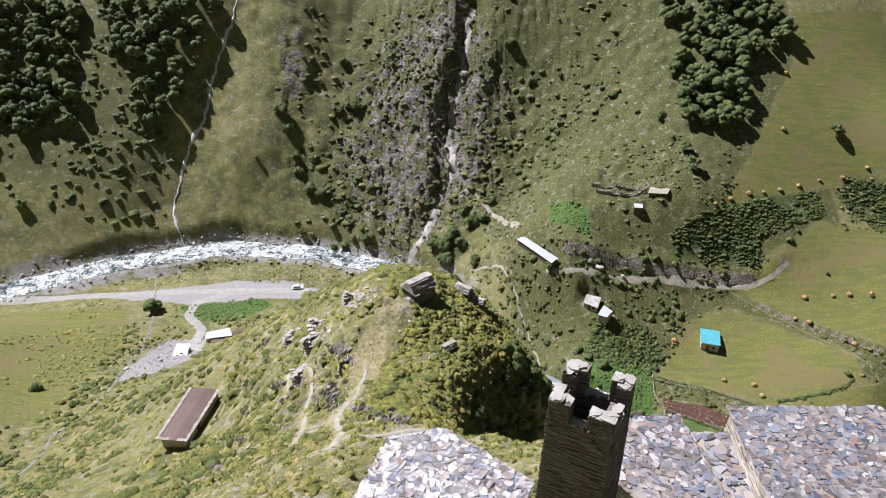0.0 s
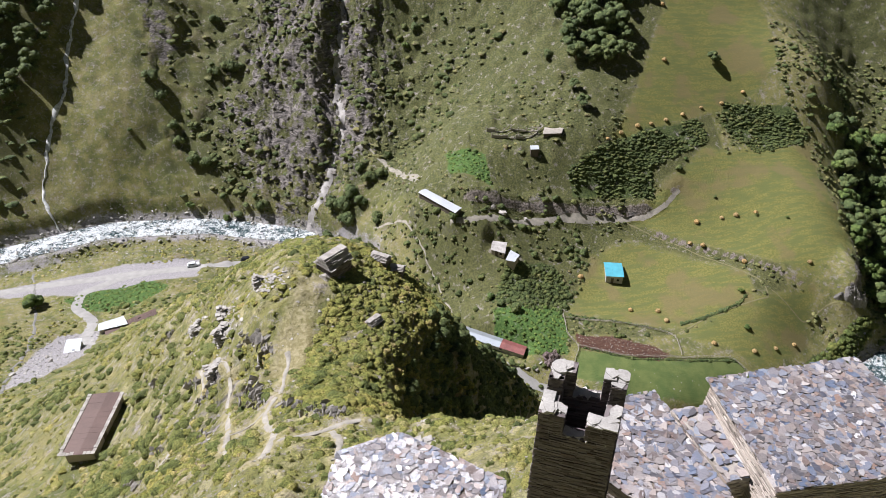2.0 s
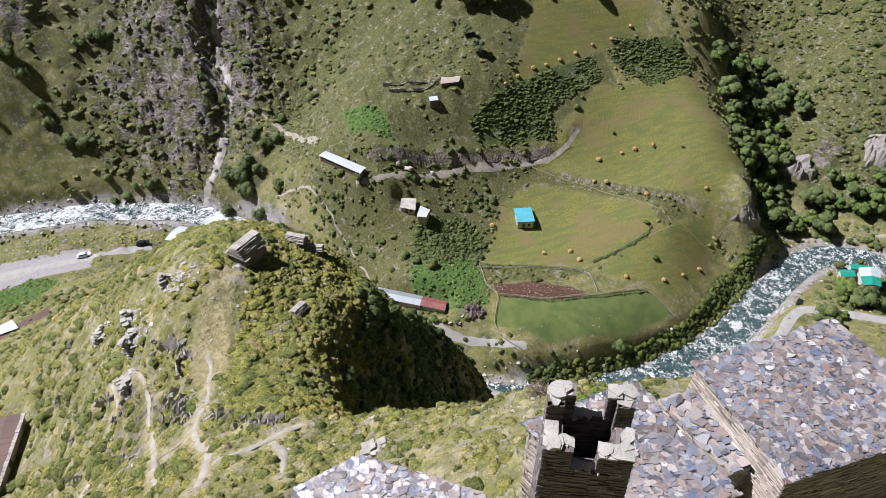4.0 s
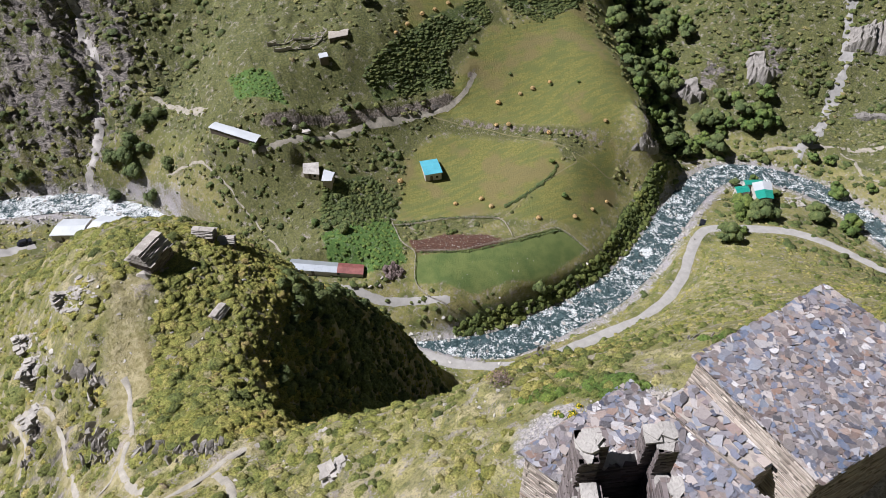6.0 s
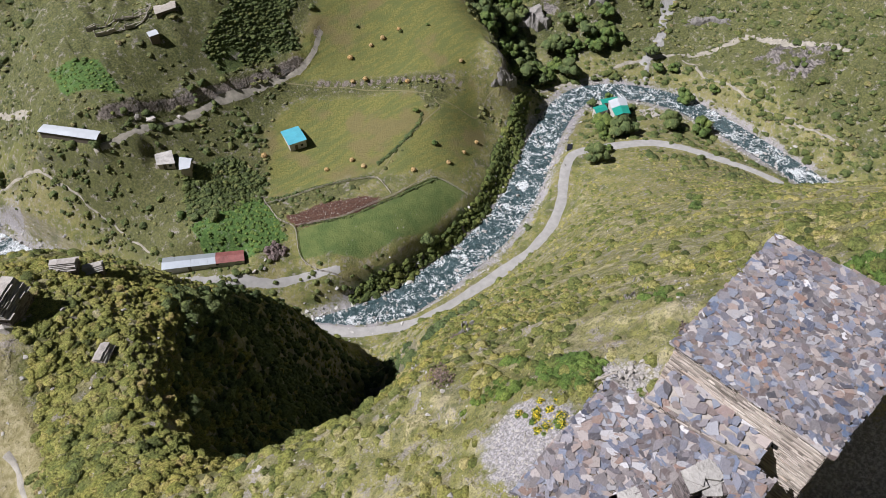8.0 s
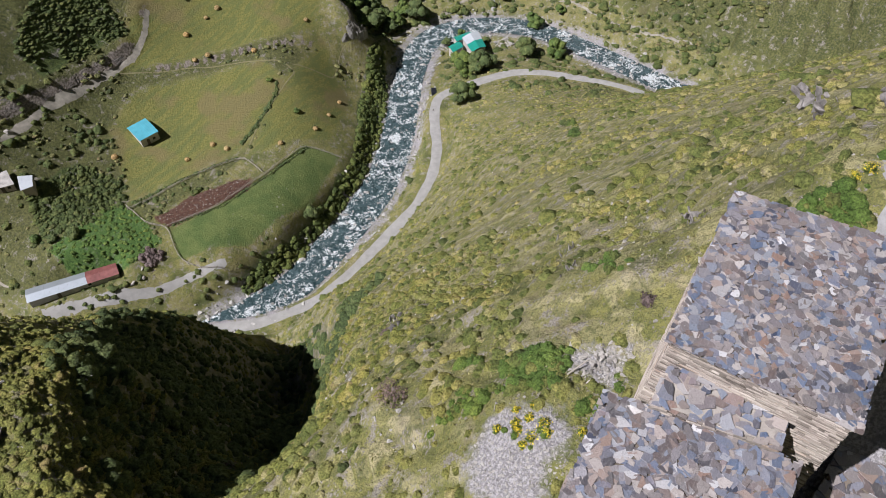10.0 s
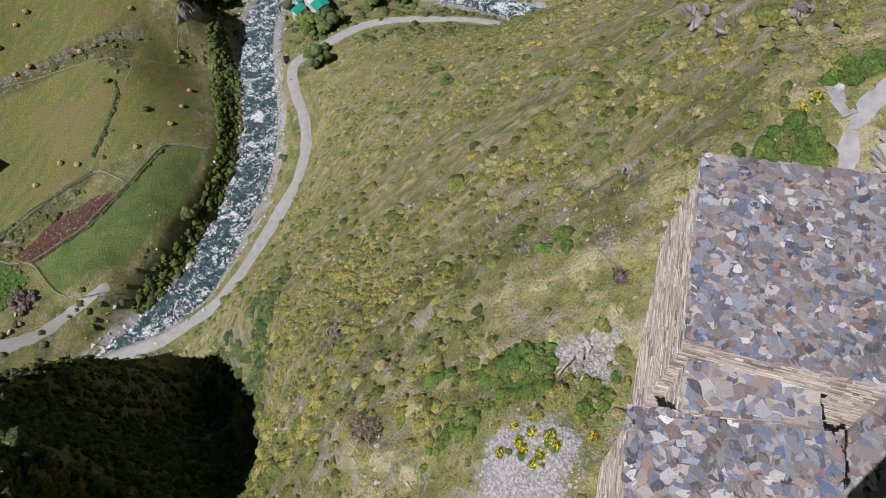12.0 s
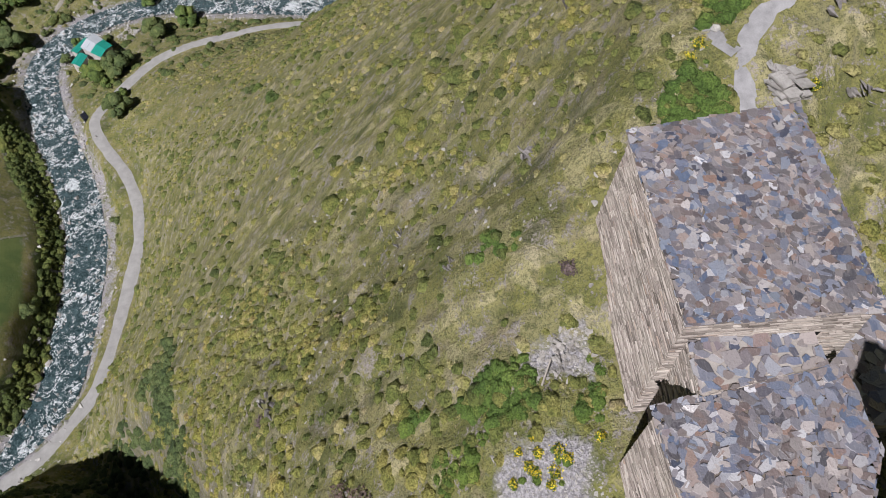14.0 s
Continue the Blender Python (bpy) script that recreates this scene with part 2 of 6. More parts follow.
def inside(poly, x, y):
    """1 well inside an outline, 0 well outside, 0.5 on it; over about 3 m."""
    poly = np.array(poly, float)[:, :2]
    d, odd = np.full(x.shape, 1e9), np.zeros(x.shape, bool)
    for (ax, ay), (bx, by) in zip(poly, np.roll(poly, -1, 0)):
        ex, ey = bx - ax, by - ay
        t = np.clip(((x - ax) * ex + (y - ay) * ey) / (ex * ex + ey * ey + 1e-9), 0, 1)
        d = np.minimum(d, np.hypot(x - ax - t * ex, y - ay - t * ey))
        odd ^= ((ay > y) != (by > y)) & (x < (bx - ax) * (y - ay) / (by - ay + 1e-12) + ax)
    return np.clip(0.5 + np.where(odd, d, -d) / 3.0, 0, 1)


ZONES = {
    "soil": [[(65, 155.4), (87, 147), (91, 143), (86, 141), (65, 148.5)]],
    "field": [[(64, 148), (91, 141), (111, 140.5), (116, 132.5), (97, 128), (73, 131), (59.5, 141.5)]],
    "lush": [[(42, 167), (64, 166), (63, 154), (61, 148), (51, 148.5), (41, 160)], [(38, 226), (50, 218), (50, 204), (37, 213)],
             [(-95, 205), (-70, 212), (-60, 206), (-70, 196), (-85, 196)]],
    "fern": [[(78, 210), (99, 220), (134, 229.5), (136, 221), (110, 212), (108, 202), (78, 202.5)], [(147, 236), (172, 232), (177, 221), (153, 216), (143, 228)],
             [(50, 181), (66, 182), (70, 170.5), (56, 164), (43, 170)], [(66, 129), (85, 126), (102, 127), (120, 131), (140, 143), (160, 153), (172, 156), (160, 146), (137, 132), (116, 124), (84, 122), (64, 126)]],
    "hay": [[(132, 217), (177, 219), (170, 175), (150, 166), (111, 187), (96, 197), (112, 205)], [(96, 218), (113, 240), (136, 274), (144, 298), (182, 305), (175, 250), (162, 238), (120, 226)],
            [(66, 164), (80, 185), (95, 190), (128, 170), (125, 156), (96, 153)], [(96, 150), (128, 160), (150, 164), (140, 146), (118, 138), (112, 142)],
            [(-10.4, 57), (-6.6, 57), (-5.4, 66), (-8.6, 67)],
            [(-165, 120), (-108, 112), (-94, 122), (-97, 150), (-104, 185), (-112, 203), (-150, 200), (-190, 180)]],
    "gravel": [[(-130, 213), (-103, 219), (-80, 226), (-53, 225), (-51, 211), (-71, 210.6), (-90, 206.6)], [(-86, 140), (-92, 171), (-89, 182), (-77, 183), (-75, 160), (-79, 144)],
               [(8.6, 28.6), (9.6, 30.2), (11, 30.9), (12.7, 30.7), (13.4, 29.6), (13.4, 28.2), (12.6, 27.2), (11.4, 27), (9, 27)], [(15.8, 28.8), (17.4, 29), (18, 26.6), (15.6, 26.8)],
               [(12.8, 19.4), (20, 19.2), (21, 16.5), (13, 16)]],
    "rock": [[(14, 340), (30, 300), (22, 262), (8, 244), (-14, 238), (-22, 240), (-40, 262), (-46, 290), (-35, 330), (-20, 345)], [(166, 174), (180, 174), (168, 157), (157, 158)],
             [(206, 190), (228, 192), (225, 182), (206, 179)], [(240, 190), (252, 186), (244, 168), (231, 172)], [(245, 110), (262, 106), (258, 84), (242, 86)],
             [(-20, 62), (-13, 66), (-12, 58), (-16, 50), (-20, 55)], [(-76, 330), (-66, 334), (-60, 310), (-70, 300)], [(42, 203), (76, 201.5), (96, 199), (110, 200), (95, 196.5), (60, 199)]],
}
XS = uneven_steps([(-1500, -420, 90), (-420, -220, 12), (-220, -112, 2.2), (-112, -32, 1.25), (-32, 62, 0.36), (62, 130, 0.8), (130, 290, 1.9), (290, 480, 10), (480, 1600, 90)])
YS = uneven_steps([(-900, -120, 80), (-120, -10, 10), (-10, 12, 1.0), (12, 86, 0.36), (86, 130, 0.8), (130, 250, 1.5), (250, 345, 1.25), (345, 352, 2.2), (352, 520, 10), (520, 1700, 90)])
gx, gy = np.meshgrid(XS, YS)
cx, cy = np.clip(gx, -400, 450), np.clip(gy, -150, 480)
gz = smooth_height(cx, cy) + 0.45 * (np.abs(gx - cx) + np.abs(gy - cy))
river_d, river_n = distance_to(river_line, gx, gy)
road_d, _ = distance_to(road_line, gx, gy)
def soft_inside(poly, x, y, over):
    """inside(), over a wider edge."""
    c = np.mean(poly, 0)
    return inside((np.array(poly) - c[:2]) * 3.0 / over + c[:2], (x - c[0]) * 3.0 / over + c[0], (y - c[1]) * 3.0 / over + c[1])


masks = {k: np.max([inside(p, gx + 1.2 * fbm(gx, gy, 9, 2, 5), gy + 1.2 * fbm(gx, gy, 9, 2, 6)) for p in polys], 0) for k, polys in ZONES.items()}
masks["rock"] = np.max([soft_inside(p, gx, gy, 26 if n == 0 else 6) for n, p in enumerate(ZONES["rock"])], 0)
shingle = np.clip((17 - river_d) / 8, 0, 1) * np.clip((30 - gx) / 20, 0, 1) * (gy < 233) * (gy > 212) + np.clip((10.5 - river_d) / 3, 0, 1)
masks["gravel"] = np.maximum(masks["gravel"], 0.56 * np.clip(shingle, 0, 1))
tended = np.clip(masks["soil"] + masks["field"] + masks["hay"] + masks["gravel"] + masks["lush"] * 0.6, 0, 1)
wild = (1 - tended) * np.clip((river_d - 9) / 10, 0, 1) * np.clip((road_d - 3) / 4, 0, 1)
far_wild = np.clip((gy - 238) / 25, 0, 1) * np.clip((70 - gx) / 40, 0, 1)
east_wild = np.clip((gx - 185) / 20, 0, 1) * np.clip((river_d - 12) / 15, 0, 1)
crag = masks["rock"] * np.clip((river_d - 6) / 10, 0, 1)
gz += wild * (0.55 * fbm(gx, gy, 5, 3, 1) + 0.25 * fbm(gx, gy, 1.4, 2, 2))
gz += np.clip(far_wild + east_wild, 0, 1) * (np.where(gx < -60, 2.0, 3.6) * fbm(gx, gy, 38, 3, 3) + 1.6 * np.abs(fbm(gx, gy, 12, 3, 4)))
# cushions of grass and low shrub; each keeps its kind for the turf's colour
near_turf = wild * np.clip((gx + 40) / 8, 0, 1) * np.clip((150 - gx) / 20, 0, 1) * np.clip((120 - gy) / 10, 0, 1) * np.clip((gy - 8) / 6, 0, 1)
cushion, cushion_kind = domes(gx + 0.7 * fbm(gx, gy, 1.5, 2, 81), gy + 0.7 * fbm(gx, gy, 1.5, 2, 82), 1.9, 83)
small, small_kind = domes(gx + 0.4 * fbm(gx, gy, 0.8, 2, 84), gy + 0.4 * fbm(gx, gy, 0.8, 2, 85), 0.95, 86)
far_turf = wild * np.clip(np.clip((gy - 203) / 12, 0, 1) * np.clip((108 - gx) / 20, 0, 1) + east_wild, 0, 1) * np.clip((gx + 85) / 20, 0.25, 1)
shrub, shrub_kind = domes(gx + 1.5 * fbm(gx, gy, 4, 2, 87), gy + 1.5 * fbm(gx, gy, 4, 2, 88), 4.6, 89)
gz += far_turf * 1.3 * shrub * (0.2 + shrub_kind)
gz += near_turf * (0.42 * cushion * (0.3 + cushion_kind) + 0.24 * small * (0.3 + small_kind))
gz += crag * (4.6 * np.abs(fbm(gx * 1.6, gy * 0.7, 9, 4, 7)) - 0.8) * np.where(gy < 120, 0.35, np.where((gy < 208) & (gx < 130), 0.2, 1.0))
# the ravine with its ribs
KNOLL_PATHS = (([(-8.5, 60.5), (-8.3, 59), (-9.1, 54.6), (-9.3, 52.4), (-10.6, 50.9), (-10, 48.5), (-9, 46.1), (-9, 43), (-10, 40)], 0.24),
               ([(-19.9, 68.8), (-18.6, 64), (-19.4, 60.9), (-20.8, 58.6), (-21, 56.1), (-22, 52)], 0.24),
               ([(-19.9, 68.8), (-17.5, 66), (-15.6, 63.7), (-14.8, 61), (-14.8, 55.1), (-13.6, 49.9), (-13.6, 48.1), (-13, 44)], 0.2),
               ([(-9, 43), (-6.5, 43.8), (-4.4, 43.7), (-3, 45), (-1, 44.6)], 0.3), ([(-4.4, 43.7), (-3.3, 40.4), (-4, 38)], 0.24), ([(-10.6, 50.9), (-12, 49), (-13.6, 49)], 0.18))
LOOP_ROAD = [(-60, 219), (-80, 215), (-89.5, 207.5), (-89, 198.7), (-81.5, 190), (-81, 181), (-77, 171)]
WEST_ROAD = [(-240, 195), (-170, 205), (-131, 212.3), (-100, 216), (-75, 218), (-50, 218), (-34, 221)]
RAVINE = [(16, 345), (8, 306), (4, 292), (2.5, 285), (3.7, 271), (-2, 259), (-5, 250), (-14, 239)]
ravine_d, _ = distance_to(along(RAVINE, 3.0), gx, gy)
gz -= 7.0 * np.exp(-((ravine_d / 7.0) ** 2)) * np.clip((river_d - 8) / 12, 0, 1)
STREAM = [(-93, 358), (-95.4, 346.7), (-97.3, 333), (-100.3, 322.9), (-103.2, 306.5), (-103.6, 292.5), (-109, 280.5), (-110.7, 265.7), (-111.5, 256.9), (-107, 250), (-103, 243)]
stream_d, _ = distance_to(along(STREAM, 3.0), gx, gy)
gz -= 3.0 * np.exp(-((stream_d / 12.0) ** 2)) * np.clip((river_d - 8) / 12, 0, 1)
spur_d, _ = distance_to(along([(x + 27, y) for x, y in STREAM[:-3]], 3.0), gx, gy)
gz += 6.0 * np.exp(-((spur_d / 17.0) ** 2)) * np.clip((river_d - 10) / 30, 0, 1)
ribs = np.abs(fbm(gx + 0.35 * gy, gy * 0.28, 13, 3, 17))
gz += np.clip(far_wild + 0.7 * east_wild, 0, 1) * 6.5 * (ribs - 0.2) * np.clip(masks["rock"] + 0.1, 0, 1)


def scarp(line, rise, fade):
    """A small step in the ground along a line, the high side on its left."""
    global gz
    pts = along(line, 1.0)
    d, k = distance_to(pts, gx, gy)
    t = np.gradient(pts[:, :2], axis=0)
    k = np.clip(k, 1, len(pts) - 2)
    side = t[k, 0] * (gy - pts[k, 1]) - t[k, 1] * (gx - pts[k, 0])
    s = np.where(side > 0, d, -d)
    ends = np.clip(np.minimum(k, len(pts) - 1 - k) / 6.0, 0, 1) * (d < fade * 4)
    gz = gz + ends * rise * np.clip((s + 0.2) / 1.4, 0, 1) * np.exp(-np.clip(s, 0, None) / fade)
    masks["bank"] = np.maximum(masks.get("bank", np.zeros_like(gx)), ends * np.exp(-((np.minimum(s, 0) / (0.5 * rise ** 0.9)) ** 2) - (np.maximum(s, 0) / (0.65 * rise ** 0.9)) ** 2))


scarp([(36, 202), (44, 201.2), (52, 200.4), (68, 200), (82, 199.3), (96, 197.9), (104, 198.2), (110, 200)], 2.5, 8)
scarp([(100, 193), (106, 189.5), (115, 183.5), (128, 175.5), (144, 165), (150, 162)], 1.5, 5)
scarp([(110, 200.5), (114, 202.5), (118, 204.5), (122, 206)], 1.6, 5)
scarp([(158, 154), (164, 160), (169, 166), (173, 174), (176, 184)], 4.5, 9)
# a steep hollow bites into the east side of the knoll
hollow_d, _ = distance_to(along([(4.6, 51.5), (6.2, 57), (8.6, 61.5)], 0.5), gx, gy)
gz -= 4.2 * np.exp(-((hollow_d / 3.6) ** 2)) * np.clip((gx - 0.6) / 3.0, 0, 1)
# river bed and its banks
bed = river_z(gx) - 0.6 + 0.75 * np.clip((river_d - 4.6) / 1.3, 0, 1)
reach = np.where((gy > river_line[river_n, 1]) & (gx < 25), 4.5, 5.6)
blend = np.clip((river_d - 5.9) / reach, 0, 1)
blend = np.where(reach < 5, blend, blend * blend * (3 - 2 * blend))
gz = np.where(river_d < 5.9 + reach, np.minimum(bed * (1 - blend) + gz * blend, np.where(river_d < 5.9, bed, 1e9)), gz)
# bench cut for the road
flat = np.clip((road_d - 2.6) / 3.0, 0, 1)
gz = gz * flat + (1 - flat) * (road_z(gx) - 0.12)
# levelled benches under the valley sheds
LONG_SHED, BARN = [(38.3, 198.5), (28.3, 212.4), (25.5, 210.6), (35.6, 195.8)], [(29.6, 162.6), (47.6, 149.9), (49.6, 153.3), (32.0, 166.2)]
COTTAGE = [(45.2, 185.2), (49.3, 182.2), (51.5, 188), (47.1, 189.8)]
BROWN_BARN = [(-37.0, 72.3), (-35.0, 83.0), (-39.5, 83.4), (-41.3, 72.7)]
for bench, level in ((BROWN_BARN, 38.9), (LONG_SHED, -13.0), (BARN, -34.8), (COTTAGE, -21.2)):
    w = np.clip(soft_inside(bench, gx, gy, 7.0) * 1.6, 0, 1)
    gz = gz * (1 - w) + level * w
ground_verts = np.stack([gx, gy, gz], -1).reshape(-1, 3)
ny, nx = gx.shape
idx = np.arange(nx * ny).reshape(ny, nx)
ground_faces = np.stack([idx[:-1, :-1], idx[:-1, 1:], idx[1:, 1:], idx[1:, :-1]], -1).reshape(-1, 4)


def ground_z(x, y):
    """The height of the built ground at a place."""
    i = int(np.clip(np.searchsorted(XS, x) - 1, 0, nx - 2))
    j = int(np.clip(np.searchsorted(YS, y) - 1, 0, ny - 2))
    a, b = (x - XS[i]) / (XS[i + 1] - XS[i]), (y - YS[j]) / (YS[j + 1] - YS[j])
    return float((gz[j, i] * (1 - a) + gz[j, i + 1] * a) * (1 - b) + (gz[j + 1, i] * (1 - a) + gz[j + 1, i + 1] * a) * b)


def ground_heights(x, y):
    """ground_z() for many places at once."""
    i = np.clip(np.searchsorted(XS, x) - 1, 0, nx - 2)
    j = np.clip(np.searchsorted(YS, y) - 1, 0, ny - 2)
    a, b = (x - XS[i]) / (XS[i + 1] - XS[i]), (y - YS[j]) / (YS[j + 1] - YS[j])
    return (gz[j, i] * (1 - a) + gz[j, i + 1] * a) * (1 - b) + (gz[j + 1, i] * (1 - a) + gz[j + 1, i + 1] * a) * b


def on_grid(values, x, y):
    """The nearest grid value at many places."""
    return values[np.clip(np.searchsorted(YS, y), 0, ny - 1), np.clip(np.searchsorted(XS, x), 0, nx - 1)]


def ground_material():
    m, n, b = material("mountain_turf", 0.95)
    p = n.world()
    broad, mid, fine, tuft = n.noise(p, 0.03, 4), n.noise(p, 0.22, 5, 0.6), n.noise(p, 1.7, 5, 0.65), n.noise(p, 7.0, 3, 0.7)
    grass = n.ramp(mid, [(0.34, (0.085, 0.105, 0.028)), (0.46, (0.15, 0.162, 0.044)), (0.56, (0.215, 0.21, 0.064)), (0.68, (0.28, 0.26, 0.105))])
    grass = n.mix(n.step(broad, 0.4, 0.65), grass, n.mix(0.5, grass, (0.215, 0.195, 0.08)))
    # each cushion has a kind: straw, olive, dark heath or stony grey
    kinds = n.ramp(n.maths("ADD", n.maths("MULTIPLY", n.attribute("cushion_kind"), 0.75), n.maths("MULTIPLY", mid, 0.3)),
                   [(0.1, (0.066, 0.082, 0.024)), (0.3, (0.125, 0.14, 0.036)), (0.42, (0.27, 0.255, 0.08)), (0.56, (0.17, 0.178, 0.05)), (0.7, (0.40, 0.365, 0.17)), (0.82, (0.27, 0.235, 0.19)), (0.95, (0.34, 0.31, 0.12))])
    grass = n.mix(n.maths("MULTIPLY", n.step(n.attribute("cushion"), 0.08, 0.4), 0.6), grass, kinds)
    little = n.ramp(n.attribute("small_kind"), [(0.1, (0.075, 0.092, 0.026)), (0.4, (0.23, 0.225, 0.068)), (0.62, (0.15, 0.162, 0.045)), (0.85, (0.44, 0.405, 0.22))])
    grass = n.mix(n.maths("MULTIPLY", n.step(n.attribute("small"), 0.1, 0.45), 0.5), grass, little)
    grass = n.mix(n.maths("MULTIPLY", n.step(fine, 0.52, 0.66), 0.6), grass, (0.06, 0.075, 0.022))
    dots = n.noise(p, 3.6, 4, 0.7)
    grass = n.mix(n.maths("MULTIPLY", n.step(dots, 0.53, 0.64), 0.5), grass, (0.06, 0.072, 0.024))
    grass = n.mix(n.maths("MULTIPLY", n.step(n.noise(p, 0.5, 4, 0.6), 0.56, 0.68), 0.4), grass, (0.24, 0.195, 0.14))
    grass = n.mix(n.maths("MULTIPLY", n.step(tuft, 0.5, 0.8), 0.5), grass, (0.37, 0.34, 0.18))
    bushy = n.ramp(n.maths("ADD", n.maths("MULTIPLY", n.attribute("shrub_kind"), 0.8), n.maths("MULTIPLY", fine, 0.25)), [(0.15, (0.05, 0.062, 0.02)), (0.4, (0.10, 0.115, 0.032)), (0.6, (0.155, 0.16, 0.045)), (0.75, (0.075, 0.09, 0.026)), (0.95, (0.17, 0.145, 0.075))])
    grass = n.mix(n.maths("MULTIPLY", n.step(n.maths("ADD", n.attribute("shrub"), n.maths("MULTIPLY", n.maths("SUBTRACT", fine, 0.5), 0.5)), 0.1, 0.4), 0.85), grass, bushy)
    blade = n.noise(p, 17.0, 3, 0.7)
    grass = n.mix(n.maths("MULTIPLY", n.step(n.maths("ADD", n.maths("MULTIPLY", tuft, 0.55), n.maths("MULTIPLY", blade, 0.5)), 0.53, 0.6), 0.62), grass, (0.055, 0.062, 0.026))
    bald = n.step(n.maths("ADD", n.maths("MULTIPLY", n.noise(p, 0.8, 4, 0.65), 0.7), n.maths("MULTIPLY", tuft, 0.35)), 0.575, 0.63)
    grass = n.mix(n.maths("MULTIPLY", bald, 0.7), grass, n.mix(n.step(blade, 0.4, 0.6), (0.15, 0.138, 0.125), (0.36, 0.335, 0.305)))
    grass = n.mix(1.0, grass, (1.0, 1.0, 1.03), "MULTIPLY")
    ragged = n.maths("ADD", n.maths("MULTIPLY", n.maths("SUBTRACT", fine, 0.5), 0.7), n.maths("MULTIPLY", n.maths("SUBTRACT", mid, 0.5), 0.9))

    def zone(name, soft=0.12):
        return n.step(n.maths("ADD", n.attribute(name), ragged), 0.5 - soft, 0.5 + soft)

    brush = n.mix(n.step(fine, 0.4, 0.62), (0.04, 0.052, 0.016), (0.125, 0.13, 0.045))
    c = n.mix(n.maths("MULTIPLY", zone("brushy", 0.2), 0.85), grass, brush)
    hay = n.mix(n.step(fine, 0.38, 0.62), (0.122, 0.130, 0.032), (0.19, 0.187, 0.053))
    rows = n.noise(n.world((0.25, 1.3, 1)), 0.5, 4, 0.6)
    hay = n.mix(n.step(rows, 0.42, 0.62), hay, (0.115, 0.135, 0.04))
    hay = n.mix(n.maths("MULTIPLY", n.step(n.noise(p, 0.07, 3), 0.5, 0.62), 0.7), hay, (0.17, 0.142, 0.062))
    hay = n.mix(n.maths("MULTIPLY", n.step(tuft, 0.55, 0.75), 0.5), hay, (0.23, 0.222, 0.105))
    c = n.mix(zone("hay", 0.3), c, hay)
    c = n.mix(zone("lush"), c, n.mix(n.step(fine, 0.35, 0.65), (0.045, 0.095, 0.022), (0.085, 0.155, 0.035)))
    c = n.mix(zone("fern"), c, n.mix(n.step(fine, 0.35, 0.65), (0.04, 0.062, 0.018), (0.09, 0.118, 0.034)))
    c = n.mix(zone("field"), c, n.mix(n.step(mid, 0.35, 0.65), (0.08, 0.122, 0.034), (0.125, 0.16, 0.048)))
    c = n.mix(zone("soil"), c, n.mix(n.step(fine, 0.4, 0.65), (0.06, 0.03, 0.02), (0.12, 0.065, 0.042)))
    grit = n.mix(n.step(tuft, 0.4, 0.65), (0.20, 0.197, 0.192), (0.40, 0.395, 0.385))
    c = n.mix(zone("gravel"), c, grit)
    layers = n.noise(n.world((0.5, 0.5, 2.2)), 0.55, 6, 0.7, 1.5)
    stone = n.ramp(layers, [(0.34, (0.045, 0.043, 0.039)), (0.47, (0.128, 0.12, 0.107)), (0.6, (0.285, 0.265, 0.235))])
    clay = n.mix(n.step(fine, 0.35, 0.65), (0.10, 0.088, 0.072), (0.27, 0.24, 0.20))
    c = n.mix(zone("bank"), c, clay)
    worn = n.step(n.maths("ADD", n.attribute("worn"), n.maths("MULTIPLY", ragged, 0.8)), 0.3, 0.75)
    c = n.mix(n.maths("MULTIPLY", worn, 0.85), c, n.mix(n.step(fine, 0.35, 0.65), (0.22, 0.20, 0.09), (0.36, 0.33, 0.19)))
    gritty = n.step(n.maths("ADD", n.noise(p, 0.45, 5, 0.65), n.maths("MULTIPLY", n.maths("SUBTRACT", tuft, 0.5), 0.5)), 0.58, 0.68)
    c = n.mix(n.maths("MULTIPLY", n.maths("MULTIPLY", gritty, n.maths("SUBTRACT", 1.0, n.attribute("tended"))), 0.75), c, n.mix(n.step(tuft, 0.4, 0.6), (0.20, 0.185, 0.175), (0.36, 0.33, 0.30)))
    geo = n.t.nodes.new("ShaderNodeNewGeometry")
    up = n.t.nodes.new("ShaderNodeSeparateXYZ")
    n.join(geo.outputs["Normal"], up.inputs["Vector"])
    steep = n.step(n.maths("ADD", up.outputs["Z"], n.maths("MULTIPLY", n.maths("SUBTRACT", fine, 0.5), 0.35)), 0.52, 0.34)
    bare = n.step(n.maths("ADD", n.maths("MULTIPLY", n.attribute("rock"), 0.62), n.maths("MULTIPLY", n.maths("SUBTRACT", mid, 0.5), 2.2)), 0.5, 0.68)
    c = n.mix(n.maths("MAXIMUM", bare, n.maths("MULTIPLY", steep, 0.4)), c, stone)
    c = n.mix(1.0, c, (1.03, 1.0, 1.05), "MULTIPLY")
    n.join(c, b.inputs["Base Color"])
    rise = n.maths("ADD", n.maths("MULTIPLY", fine, 0.7), n.maths("MULTIPLY", tuft, 0.35))
    crack = n.maths("MULTIPLY", n.attribute("rock"), n.noise(n.world((1, 0.6, 1.6)), 0.22, 6, 0.68, 0.8))
    n.bump(b, n.maths("ADD", n.maths("ADD", rise, n.maths("MULTIPLY", n.maths("MULTIPLY", layers, n.attribute("rock")), 0.6)), n.maths("MULTIPLY", crack, 7.0)), 0.42, 0.95)
    return m


